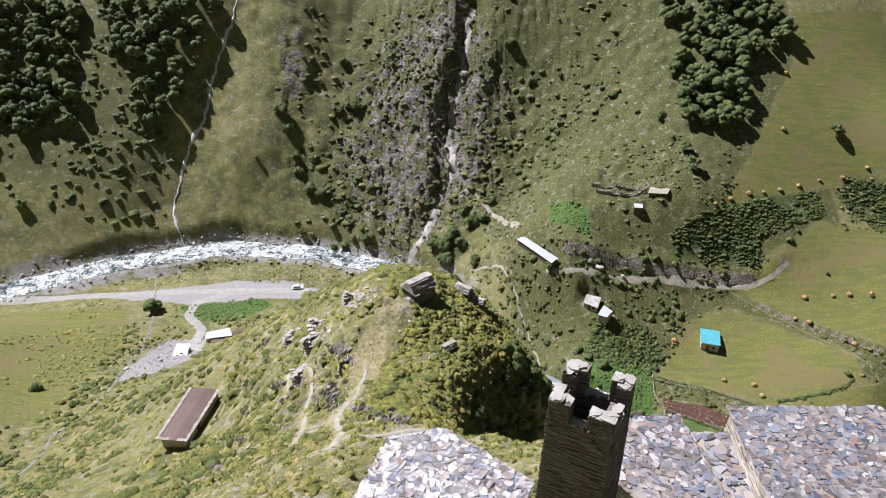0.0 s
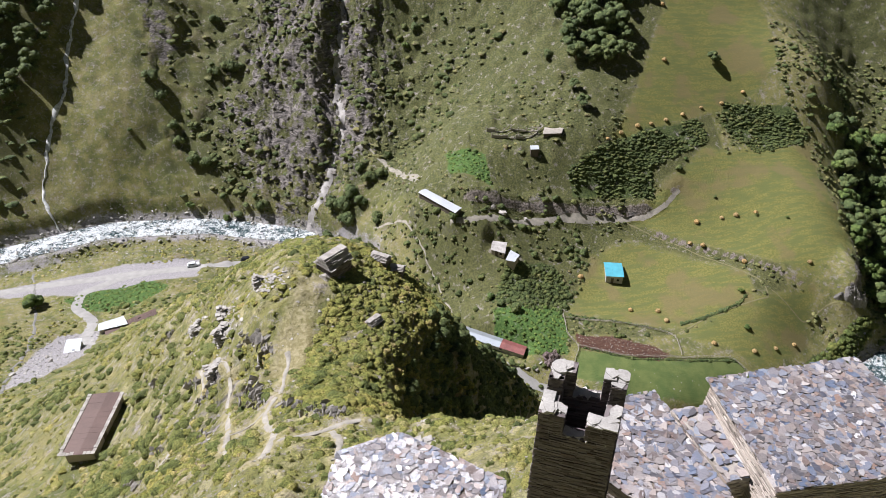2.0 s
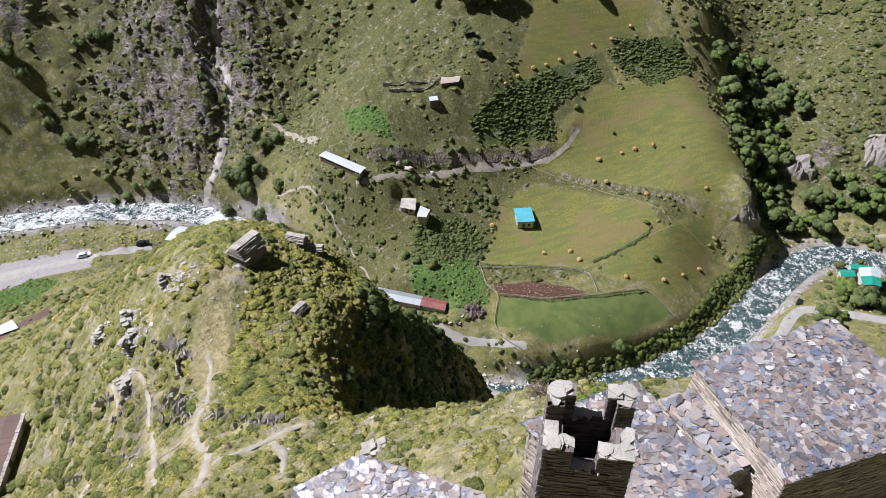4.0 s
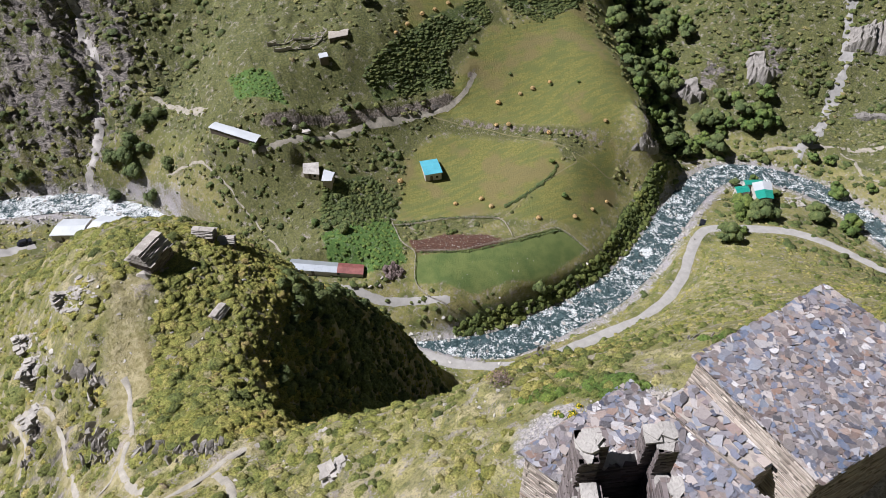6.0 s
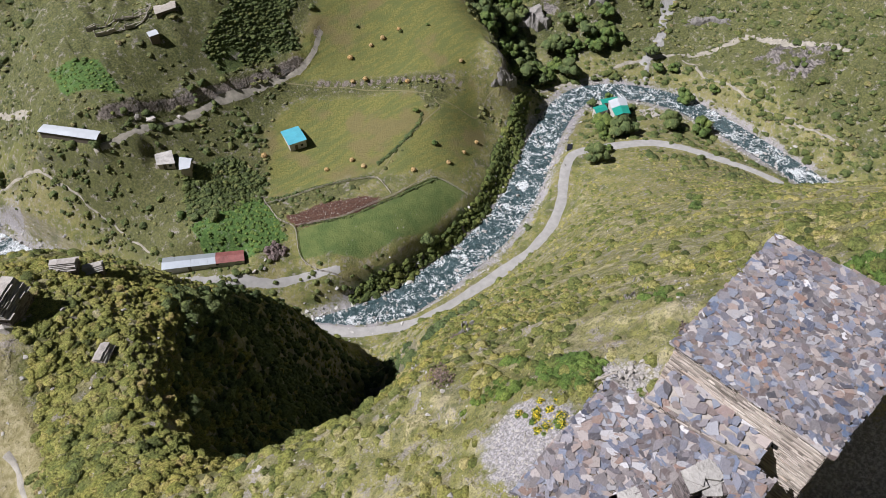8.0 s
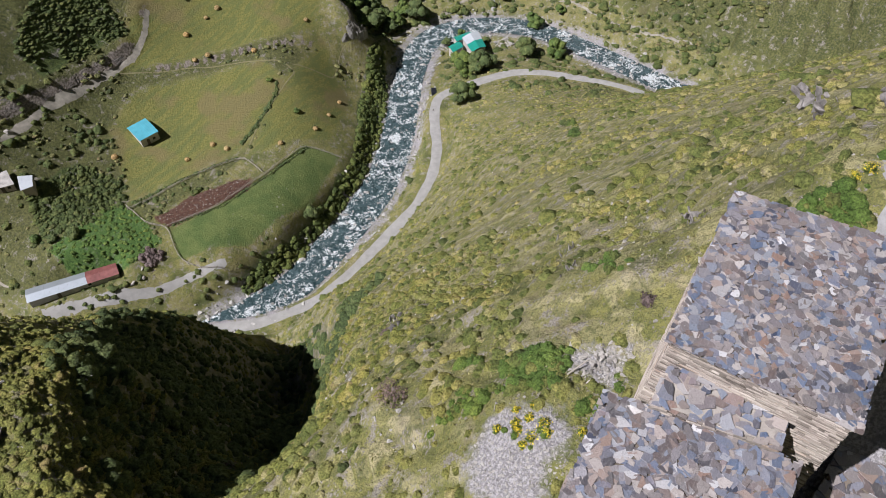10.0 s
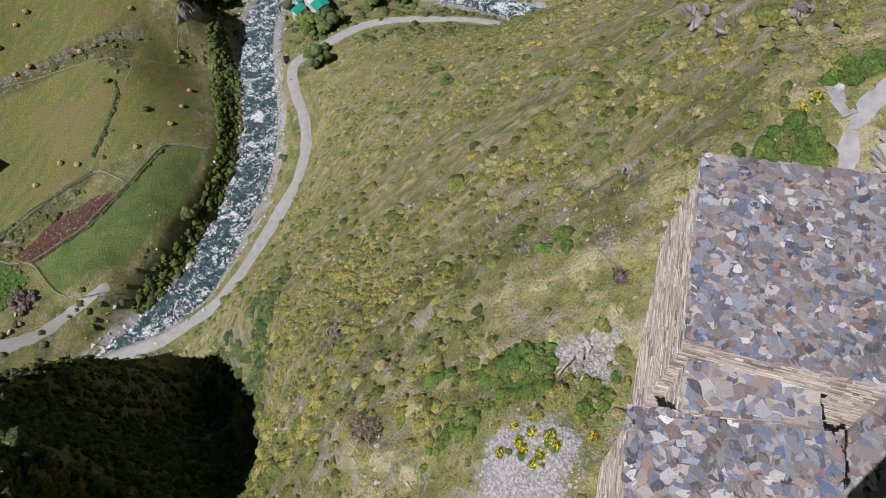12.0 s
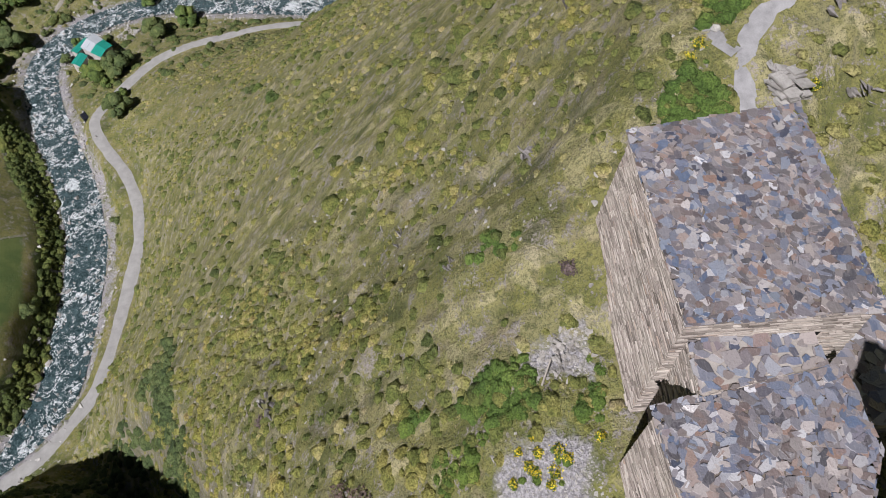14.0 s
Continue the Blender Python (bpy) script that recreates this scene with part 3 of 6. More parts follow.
ground = from_arrays("ground", ground_verts, ground_faces, ground_material(), smooth=True)
tagged(ground, "steep valley ground with dry yellow-green grass and rock", "ground", kind="structure")
masks["tended"] = tended
masks.update(cushion=cushion * near_turf, cushion_kind=cushion_kind, small=small * near_turf, small_kind=small_kind, shrub=shrub * far_turf, shrub_kind=shrub_kind)
masks["brushy"] = np.clip(0.72 * east_wild + 0.62 * far_wild * np.clip(np.maximum((gx + 72) / 25, (-108 - gx) / 12), 0.1, 1) + 0.7 * np.clip((gx - 14) / 10, 0, 1) * (gy > 150) * (gx < 140) * wild, 0, 0.85)
worn_d = np.min([distance_to(along(line, 0.7), gx, gy)[0] for line, _ in KNOLL_PATHS], 0)
dry_d = distance_to(along([(-5.5, 69), (-6.5, 66.2), (-8.2, 62), (-8.6, 58.6)], 0.7), gx, gy)[0]
masks["worn"] = np.maximum(0.9 * np.exp(-((worn_d / 0.9) ** 2)), 0.8 * np.exp(-((dry_d / 2.3) ** 2)))
for key, values in masks.items():
    ground.data.attributes.new(key, "FLOAT", "POINT").data.foreach_set("value", values.ravel().astype(np.float32))


# ---- river, roads and paths laid on the ground ----
def ribbon(name, line, half, lift, mat, label, category, kind="structure", height=None, wobble=0.15, across=4):
    """A strip along a line that follows the ground, with uneven edges."""
    line = np.array(line, float)[:, :2]
    t = np.gradient(line, axis=0)
    t /= np.linalg.norm(t, axis=1)[:, None] + 1e-9
    side = np.stack([-t[:, 1], t[:, 0]], 1)
    rng = random.Random(len(line))
    verts, faces, last = [], [], 0.0
    for k, (p, s) in enumerate(zip(line, side)):
        last = 0.75 * last + 0.65 * rng.uniform(-1, 1)
        w = half * (1 + wobble * max(-1.0, min(1.0, last)))
        for j in range(across + 1):
            q = p + s * w * (2 * j / across - 1)
            z = height(q[0]) if height else ground_z(q[0], q[1])
            verts.append((q[0], q[1], z + lift - (0.0 if 0 < j < across or height else lift * 0.9)))
        if k:
            a = (k - 1) * (across + 1)
            for j in range(across):
                faces.append((a + j, a + j + across + 1, a + j + across + 2, a + j + 1))
    return tagged(from_arrays(name, verts, faces, mat, smooth=True), label, category, kind=kind)


def water_material():
    m, n, b = material("river_water", 0.12)
    p = n.world()
    a, f, g = n.noise(p, 0.16, 5, 0.7, 1.2), n.noise(p, 0.75, 6, 0.75, 1.4), n.noise(p, 3.2, 4, 0.7, 0.6)
    churn = n.maths("ADD", n.maths("MULTIPLY", a, 0.62), n.maths("MULTIPLY", f, 0.62))
    foam = n.step(n.maths("ADD", churn, n.maths("MULTIPLY", n.maths("SUBTRACT", g, 0.5), 0.24)), 0.63, 0.695)
    east = n.t.nodes.new("ShaderNodeSeparateXYZ")
    n.join(p, east.inputs["Vector"])
    foam = n.maths("MAXIMUM", foam, n.maths("MULTIPLY", n.step(east.outputs["X"], 40, -10), n.step(n.maths("ADD", churn, n.maths("MULTIPLY", n.maths("SUBTRACT", g, 0.5), 0.3)), 0.55, 0.66)))
    c = n.mix(n.step(f, 0.36, 0.6), (0.02, 0.042, 0.047), (0.085, 0.135, 0.145))
    c = n.mix(foam, c, n.mix(n.step(g, 0.35, 0.6), (0.42, 0.48, 0.50), (0.86, 0.88, 0.89)))
    n.join(c, b.inputs["Base Color"])
    n.join(n.ramp(foam, [(0.0, 0.12), (1.0, 0.7)]), b.inputs["Roughness"])
    n.bump(b, n.maths("ADD", f, n.maths("MULTIPLY", g, 0.35)), 0.9, 0.9)
    return m


track_mat = plain("dusty_track", (0.30, 0.293, 0.28), 0.95, vary=0.2, scale=1.5, bump=0.05)
path_mat = plain("trodden_path", (0.27, 0.25, 0.21), 0.95, vary=0.4, scale=2.0, bump=0.05)
ribbon("river", along(RIVER, 3.0), 5.2, 0.0, water_material(), "fast grey-green mountain river with white rapids", "river", height=river_z, wobble=0.06, across=6)
ribbon("road", along(ROAD, 2.5), 1.5, 0.10, track_mat, "pale dusty gravel road along the river", "road", wobble=0.22)


# ---- the village: slate-roofed stone houses and the tower ----
def slate_colours(n, value):
    return n.ramp(value, [(0.0, (0.045, 0.06, 0.10)), (0.1, (0.26, 0.215, 0.185)), (0.19, (0.10, 0.145, 0.225)), (0.28, (0.40, 0.345, 0.30)), (0.37, (0.075, 0.075, 0.085)), (0.46, (0.20, 0.145, 0.12)),
                          (0.55, (0.24, 0.28, 0.34)), (0.64, (0.50, 0.46, 0.42)), (0.73, (0.29, 0.19, 0.14)), (0.8, (0.16, 0.20, 0.28)), (0.88, (0.33, 0.29, 0.27)), (0.95, (0.13, 0.12, 0.12)), (1.0, (0.70, 0.69, 0.67))])


def slate_material(name, joined):
    m, n, b = material(name, 0.5)
    b.inputs["Specular IOR Level"].default_value, b.inputs["IOR"].default_value = 1.0, 1.75
    p = n.world()
    wear, fine = n.noise(p, 1.3, 5, 0.65), n.noise(p, 14, 4, 0.6)
    c = slate_colours(n, n.island() if joined else n.random())
    c = n.mix(n.step(wear, 0.5, 0.75), c, n.mix(0.3, c, (0.30, 0.27, 0.24)))
    streak = n.noise(n.world((1.0, 5.0, 1.0)), 4.0, 5, 0.7, 0.5)
    c = n.mix(n.maths("MULTIPLY", n.step(streak, 0.48, 0.7), 0.45), c, n.mix(0.5, c, (0.55, 0.52, 0.48)))
    c = n.mix(n.maths("MULTIPLY", n.step(fine, 0.5, 0.75), 0.45), c, (0.08, 0.072, 0.065))
    lichen = n.step(n.noise(p, 4.5, 3), 0.66, 0.74)
    c = n.mix(n.maths("MULTIPLY", lichen, 0.5), c, (0.26, 0.22, 0.14))
    c = n.mix(1.0, c, (0.86, 0.86, 0.91), "MULTIPLY")
    n.join(c, b.inputs["Base Color"])
    n.join(n.ramp(fine, [(0.3, 0.27), (0.7, 0.46)]), b.inputs["Roughness"])
    n.bump(b, n.maths("ADD", fine, wear), 0.03, 0.7)
    return m


def masonry_material(name, tint=(1, 1, 1)):
    m, n, b = material(name, 0.88)
    p = n.world()
    base = n.ramp(n.island(), [(0.0, (0.11, 0.092, 0.078)), (0.2, (0.26, 0.222, 0.195)), (0.5, (0.37, 0.32, 0.28)), (0.75, (0.46, 0.405, 0.36)), (0.9, (0.56, 0.505, 0.45)), (1.0, (0.34, 0.25, 0.19))])
    stain, fine = n.noise(p, 0.6, 4), n.noise(n.world((1, 1, 8)), 7, 5, 0.7)
    c = n.mix(n.step(stain, 0.4, 0.7), base, n.mix(0.45, base, (0.45, 0.41, 0.35)))
    c = n.mix(n.maths("MULTIPLY", n.step(fine, 0.5, 0.72), 0.45), c, (0.10, 0.085, 0.07))
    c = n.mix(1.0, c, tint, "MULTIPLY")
    n.join(c, b.inputs["Base Color"])
    n.bump(b, fine, 0.04, 0.9)
    return m


slate_one, slate_all = slate_material("roof_slate", False), slate_material("roof_slate_joined", True)
masonry = masonry_material("dry_stone")
# house stone tinted darker: the tower walls' shade put into colour; huts share it
shade_masonry = masonry_material("dry_stone_shade_tint", (0.40, 0.39, 0.44))
mortar = plain("earth_mortar", (0.16, 0.135, 0.11), 0.95, scale=2.0)
pale_cap = plain("pale_cap_stone", (0.36, 0.345, 0.325), 0.85, vary=0.4, scale=2.5, bump=0.04)
pale_mortar = plain("pale_lime_mortar", (0.33, 0.30, 0.27), 0.9, vary=0.3, scale=4.0)
# near-black colour stands in for the shade inside hatch and tower
void_dark = plain("void_shade", (0.006, 0.006, 0.006), 0.95)


def box_arrays(o, ax, ay, az, verts, faces, back=True):
    """One block from a corner and three edges, added to the lists."""
    k = len(verts)
    for c in ((0, 0, 0), (1, 0, 0), (1, 1, 0), (0, 1, 0), (0, 0, 1), (1, 0, 1), (1, 1, 1), (0, 1, 1)):
        verts.append(o + c[0] * ax + c[1] * ay + c[2] * az)
    q = [(0, 1, 5, 4), (1, 2, 6, 5), (3, 0, 4, 7), (4, 5, 6, 7), (0, 3, 2, 1)] + ([(2, 3, 7, 6)] if back else [])
    faces += [tuple(k + i for i in f) for f in q]


def course_wall(name, a0, b0, a1, b1, z0, z1, parent, mat, rng, row=0.065, long=0.38, proud=0.07, skip=None):
    """A dry-stone face between two upright edges, of many thin courses; its outside lies to the right of a -> b."""
    a0, b0, a1, b1 = (Vector((*v, 0)) for v in (a0, b0, a1, b1))
    verts, faces, z = [], [], z0
    while z < z1:
        h = min(row * rng.uniform(0.65, 1.45), z1 - z)
        f = (z - z0) / (z1 - z0)
        a, b = a0.lerp(a1, f), b0.lerp(b1, f)
        d = b - a
        length = d.length
        d /= length
        out = Vector((d.y, -d.x, 0))
        u = -rng.uniform(0, long)
        while u < length:
            w = long * rng.uniform(0.35, 1.7)
            s, e = max(u, -0.02), min(u + w - 0.012, length + 0.02)
            mid = a + d * ((s + e) / 2)
            if e - s > 0.04 and (parent.location.length > 0.1 or z > ground_z(mid.x, mid.y) - 0.4) and not (skip and skip((s + e) / 2, z + h / 2)):
                p = proud * rng.uniform(0.0, 1.0)
                o = a + d * s + out * p + Vector((0, 0, z))
                box_arrays(o, d * (e - s), out * -(0.12 + p), Vector((0, 0, h - 0.009)), verts, faces, back=False)
            u += w
        z += h
    return tagged(from_arrays(name, verts, faces, mat, parent), kind="stuff")


def prism(corners0, corners1, z0, z1, verts, faces):
    k, n = len(verts), len(corners0)
    verts += [Vector((x, y, z0)) for x, y in corners0] + [Vector((x, y, z1)) for x, y in corners1]
    faces += [tuple(k + n + i for i in range(n)), tuple(k + i for i in reversed(range(n)))]
    faces += [(k + i, k + (i + 1) % n, k + n + (i + 1) % n, k + n + i) for i in range(n)]


def inset(corners, by):
    """An outline drawn in (or, below 0, out) by a distance."""
    c = [Vector(p) for p in corners]
    out = []
    for k in range(len(c)):
        p, q, r = c[k - 1], c[k], c[(k + 1) % len(c)]
        d1, d2 = (q - p).normalized(), (r - q).normalized()
        n1, n2 = Vector((-d1.y, d1.x)), Vector((-d2.y, d2.x))
        m = (n1 + n2) / max(0.3, 1 + n1.dot(n2))
        out.append(tuple(q + m * by))
    return out


def clip_to(poly, outline):
    """The part of a small polygon inside an outline that goes round anticlockwise."""
    for (ax, ay), (bx, by) in zip(outline, outline[1:] + outline[:1]):
        side = [(bx - ax) * (y - ay) - (by - ay) * (x - ax) for x, y in poly]
        res = []
        for k in range(len(poly)):
            j = (k + 1) % len(poly)
            if side[k] >= 0:
                res.append(poly[k])
            if (side[k] >= 0) != (side[j] >= 0):
                t = side[k] / (side[k] - side[j])
                res.append((poly[k][0] + t * (poly[j][0] - poly[k][0]), poly[k][1] + t * (poly[j][1] - poly[k][1])))
        poly = res
        if len(poly) < 3:
            return []
    return poly


def slate_shape(x, y, size, rng):
    n, turn, stretch = rng.choice((4, 5, 5, 6, 7)), rng.uniform(0, 6.28), rng.uniform(1.0, 2.1)
    lie = rng.uniform(0, 3.14)
    pts = []
    for k in range(n):
        a = turn + 6.283 * (k + rng.uniform(-0.28, 0.28)) / n
        r = size * rng.uniform(0.68, 1.12)
        u, v = r * math.cos(a) * stretch ** 0.5, r * math.sin(a) / stretch ** 0.5
        pts.append((x + u * math.cos(lie) - v * math.sin(lie), y + u * math.sin(lie) + v * math.cos(lie)))
    return pts


def slate_roof(parent, outline, top, spacing, seed, most=300, mat_one=None, mat_all=None, thick=0.03, spread=1.0):
    """Irregular slates over an outline: up to `most` as pieces, the rest joined."""
    rng = random.Random(seed)
    xs, ys = [p[0] for p in outline], [p[1] for p in outline]
    seats, y, odd = [], min(ys) - spacing, 0
    while y < max(ys) + spacing:
        x = min(xs) - spacing + (odd % 2) * spacing / 2
        while x < max(xs) + spacing:
            seats.append((x + rng.uniform(-0.36, 0.36) * spacing, y + rng.uniform(-0.36, 0.36) * spacing))
            x += spacing
        y += spacing * 0.86
        odd += 1
    rng.shuffle(seats)
    verts, faces, made = [], [], 0
    for x, y in seats:
        poly = clip_to(slate_shape(x, y, spread * spacing * rng.choice((0.72, 0.8, 0.9, 1.05, 1.4)), rng), inset(outline, rng.uniform(-0.09, 0.05)))
        if len(poly) < 3:
            continue
        lift, tx, ty = rng.uniform(0.0, 0.06), rng.gauss(0, 0.075), rng.gauss(0, 0.075)
        t = thick * rng.uniform(0.7, 1.6)
        hi = [Vector((u, v, top(u, v) + 0.03 + lift + tx * (u - x) + ty * (v - y))) for u, v in poly]
        n = len(poly)
        vs = hi + [p - Vector((0, 0, t)) for p in hi]
        fs = [tuple(range(n))] + [(k, k + n, (k + 1) % n + n, (k + 1) % n) for k in range(n)]
        if made < most:
            from_arrays("slate", vs, fs, mat_one or slate_one, parent)
            made += 1
        else:
            k = len(verts)
            verts += vs
            faces += [tuple(k + i for i in f) for f in fs]
    if verts:
        ob = from_arrays("slate_cover", verts, faces, mat_all or slate_all, parent)
        tagged(ob, kind="stuff")


def stone_house(outline, z0, z1, label, seed, spacing=0.235, most=300, rise=0.0, eave=0.2, wall=None, skip=None, fine=(), batter=0.0):
    """A flat slate-roofed house: courses on each side, roof slab, slates."""
    rng = random.Random(seed)
    mid = Vector((sum(p[0] for p in outline) / len(outline), sum(p[1] for p in outline) / len(outline)))
    house = empty("stone_house", Matrix.Identity(4))
    tagged(house, label, "house")
    outline = [(float(x), float(y)) for x, y in outline]
    n = len(outline)
    base = inset(outline, -batter)
    for k in range(n):
        a, b = outline[k], outline[(k + 1) % n]
        p, q = base[k], base[(k + 1) % n]
        course_wall("wall", p, q, a, b, z0, z1 - 0.12, house, wall or masonry, rng, row=0.043 if k in fine else 0.13, long=0.5, skip=skip if k == n - 1 else None)
    v, f = [], []
    prism(inset(base, 0.1), inset(outline, 0.1), z0, z1 - 0.15, v, f)
    from_arrays("wall_core", v, f, mortar, house)
    v, f = [], []
    prism(inset(outline, 0.07), inset(outline, 0.07), z1 - 0.15, z1 + 0.005, v, f)
    from_arrays("roof_slab", v, f, mortar, house)

    def top(x, y):
        return z1 + rise * (1 - (Vector((x, y)) - mid).length / 5)

    slate_roof(house, inset(outline, -eave), top, spacing, seed, most)
    return house


HOUSE_A = [(14.25, 25.42), (14.2, 19.75), (22.1, 19.5), (21.4, 25.5)]
HOUSE_B = [(6.75, 26.1), (7.75, 23.2), (9.15, 21.4), (10.5, 20.6), (12.9, 20.65), (12.05, 26.5)]
HOUSE_C = [(-3.1, 29.4), (-5.6, 22.5), (2.6, 21.0), (4.8, 26.3), (0.05, 30.15)]
HOUSE_D = [(12.9, 18.6), (12.6, 12), (17.6, 11.5), (17.4, 17.9)]
stone_house(HOUSE_A, 83.5, 94.3, "tall square stone house with a multicoloured slate roof", 11, spacing=0.2, fine=(0, 1, 3), batter=0.5)
stone_house(HOUSE_B, 81.5, 92.65, "low stone house with a brown and blue slate roof", 12, spacing=0.225, fine=(4, 5))
stone_house(HOUSE_C, 79.0, 87.8, "stone house with a pale sunlit slate roof", 13, spacing=0.25)
stone_house(HOUSE_D, 83.0, 87.6, "low slate-roofed stone outbuilding beside the tall house", 14, spacing=0.36, most=120)

# the small raised roof that leans on the tall house
lean = empty("lean_to", Matrix.Identity(4))
tagged(lean, "small slate-covered lean-to built against the tall house", "lean-to")
LEAN = [(12.42, 25.2), (13.08, 21.2), (14.08, 21.2), (14.08, 25.15)]
rng = random.Random(5)
for k in range(4):
    course_wall("wall", LEAN[k], LEAN[(k + 1) % 4], LEAN[k], LEAN[(k + 1) % 4], 84.5, 92.94, lean, masonry, rng, row=0.11)
v, f = [], []
prism(inset(LEAN, 0.08), inset(LEAN, 0.08), 84.5, 92.98, v, f)
from_arrays("core", v, f, pale_mortar, lean)
slate_roof(lean, inset(LEAN, -0.02), lambda x, y: 92.97 + 0.02 * (x - 13.3), 0.36, 21, 60, spread=0.72)
# opening in the wall above it, with its stone frame
hatch = empty("hatch", Matrix.Identity(4))
tagged(hatch, "small dark opening with a flat stone sill", "hatch")
# solid block; the dark of a hole is put into its colour
v, f = [], []
box_arrays(Vector((14.09, 20.95, 92.72)), Vector((0.14, 0, 0)), Vector((0, 0.55, 0)), Vector((0, 0, 0.3)), v, f)
from_arrays("recess", v, f, void_dark, hatch)
v, f = [], []
box_arrays(Vector((14.04, 20.85, 92.65)), Vector((0.18, 0, 0)), Vector((0, 0.8, 0)), Vector((0, 0, 0.07)), v, f)
from_arrays("sill", v, f, masonry, hatch)
v, f = [], []
box_arrays(Vector((14.07, 20.8, 93.02)), Vector((0.18, 0, 0)), Vector((0, 0.9, 0)), Vector((0, 0, 0.06)), v, f)
from_arrays("lintel", v, f, masonry, hatch)


def build_tower():
    """A slim square watchtower, open at the top, with corner battlements."""
    rng = random.Random(31)
    tower = empty("watchtower", Matrix.Identity(4))
    tagged(tower, "slim shaded stone watchtower with broken corner battlements", "tower")
    top = [(4.25, 20.9), (6.62, 19.7), (7.9, 21.85), (5.42, 22.95)]
    c = Vector((sum(p[0] for p in top) / 4, sum(p[1] for p in top) / 4))

    def ring(scale):
        return [tuple(c + (Vector(p) - c) * scale) for p in top]

    zb, zr, zt = 80.5, 98.55, 99.75
    low, rim = ring(1.2), ring(1.0)
    inner = ring(0.62)
    for k in range(4):
        j = (k + 1) % 4
        course_wall("wall", low[k], low[j], rim[k], rim[j], zb, zr, tower, shade_masonry, rng, row=0.08, long=0.42, proud=0.05,
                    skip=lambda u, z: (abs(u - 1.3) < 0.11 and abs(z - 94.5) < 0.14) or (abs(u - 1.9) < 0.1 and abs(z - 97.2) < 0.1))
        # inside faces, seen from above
        course_wall("inner_wall", inner[j], inner[k], inner[j], inner[k], 92, zr, tower, shade_masonry, rng, proud=0.03)
        v, f = [], []
        a, b, p, q = (Vector(w) for w in (ring(0.985)[k], ring(0.985)[j], ring(0.66)[j], ring(0.66)[k]))
        lo = [tuple(c + (w - c) * s) for w, s in ((a, 1.15), (b, 1.15), (p, 1.0), (q, 1.0))]
        prism(lo, [tuple(w) for w in (a, b, p, q)], zb, zr - 0.05, v, f)
        from_arrays("wall_core", v, f, mortar, tower)
        # flat pale stones along the parapet
        for s in range(9):
            m = Vector(ring(0.82)[k]).lerp(Vector(ring(0.82)[j]), (s + rng.uniform(0.2, 0.8)) / 9)
            shape = slate_shape(m.x, m.y, 0.26, rng)
            v, f = [], []
            prism(shape, shape, zr - 0.06, zr + rng.uniform(0.0, 0.06), v, f)
            from_arrays("parapet_stone", v, f, pale_cap, tower)
    # floor painted near black for the shade down the shaft
    v, f = [], []
    prism(ring(0.7), ring(0.7), 91.8, 92, v, f)
    from_arrays("floor", v, f, void_dark, tower)
    sizes = [(0.85, 0.9, 0.95), (1.15, 1.0, 0.75), (0.8, 0.8, 1.15), (0.95, 0.85, 1.25)]
    for k, (w1, w2, h) in enumerate(sizes):
        here, nxt, prv = Vector(rim[k]), Vector(rim[(k + 1) % 4]), Vector(rim[k - 1])
        d1, d2 = (nxt - here).normalized(), (prv - here).normalized()
        deep = 0.5
        arms = ((d1 * w1, d2 * deep), (d2 * w2, d1 * deep))
        for e1, e2 in arms:
            cs = [here, here + e1, here + e1 + e2, here + e2]
            if (cs[1] - cs[0]).cross(cs[2] - cs[1]) < 0:
                cs = cs[::-1]
            for i in range(4):
                course_wall("battlement", tuple(cs[i]), tuple(cs[(i + 1) % 4]), tuple(cs[i]), tuple(cs[(i + 1) % 4]), zr, zr + h, tower, shade_masonry, rng, proud=0.04)
            v, f = [], []
            prism(inset([tuple(p) for p in cs], 0.1), inset([tuple(p) for p in cs], 0.1), zr - 0.02, zr + h - 0.05, v, f)
            from_arrays("battlement_core", v, f, mortar, tower)
            for s in range(6):
                u, w = rng.uniform(0.1, 0.9), rng.uniform(0.2, 0.8)
                p = here + e1 * u + e2 * w
                shape = clip_to(slate_shape(p.x, p.y, 0.32, rng), [tuple(w) for w in inset([tuple(w) for w in cs], -0.05)])
                if len(shape) < 3:
                    continue
                z = zr + h - 0.06 + 0.028 * s
                tilt = Vector((rng.uniform(-0.08, 0.08), rng.uniform(-0.08, 0.08)))
                n = len(shape)
                hi = [Vector((x, y, z + 0.05 + tilt.dot(Vector((x, y)) - p))) for x, y in shape]
                vs = hi + [q - Vector((0, 0, 0.06)) for q in hi]
                from_arrays("cap_stone", vs, [tuple(range(n))] + [(i, i + n, (i + 1) % n + n, (i + 1) % n) for i in range(n)], pale_cap, tower)


build_tower()


# ---- plants ----
def leaf_material(name, stops, rough=0.75, grain=4.0):
    m, n, b = material(name, rough)
    p = n.world()
    clump = n.step(n.noise(p, 0.7, 3), 0.32, 0.68)
    blend = n.maths("ADD", n.maths("MULTIPLY", n.island(), 0.5), n.maths("MULTIPLY", clump, 0.5))
    c = n.ramp(blend, [(at, (r * 1.14, g * 1.15, b * 1.3)) for at, (r, g, b) in stops])
    patch = n.noise(p, 0.12, 3)
    c = n.mix(n.step(patch, 0.4, 0.68), c, n.mix(1.0, c, (1.18, 1.08, 0.95), "MULTIPLY"))
    fine = n.noise(p, grain, 4, 0.7)
    c = n.mix(n.step(fine, 0.36, 0.62), n.mix(1.0, c, (0.5, 0.5, 0.45), "MULTIPLY"), n.mix(1.0, c, (1.2, 1.18, 1.12), "MULTIPLY"))
    n.join(c, b.inputs["Base Color"])
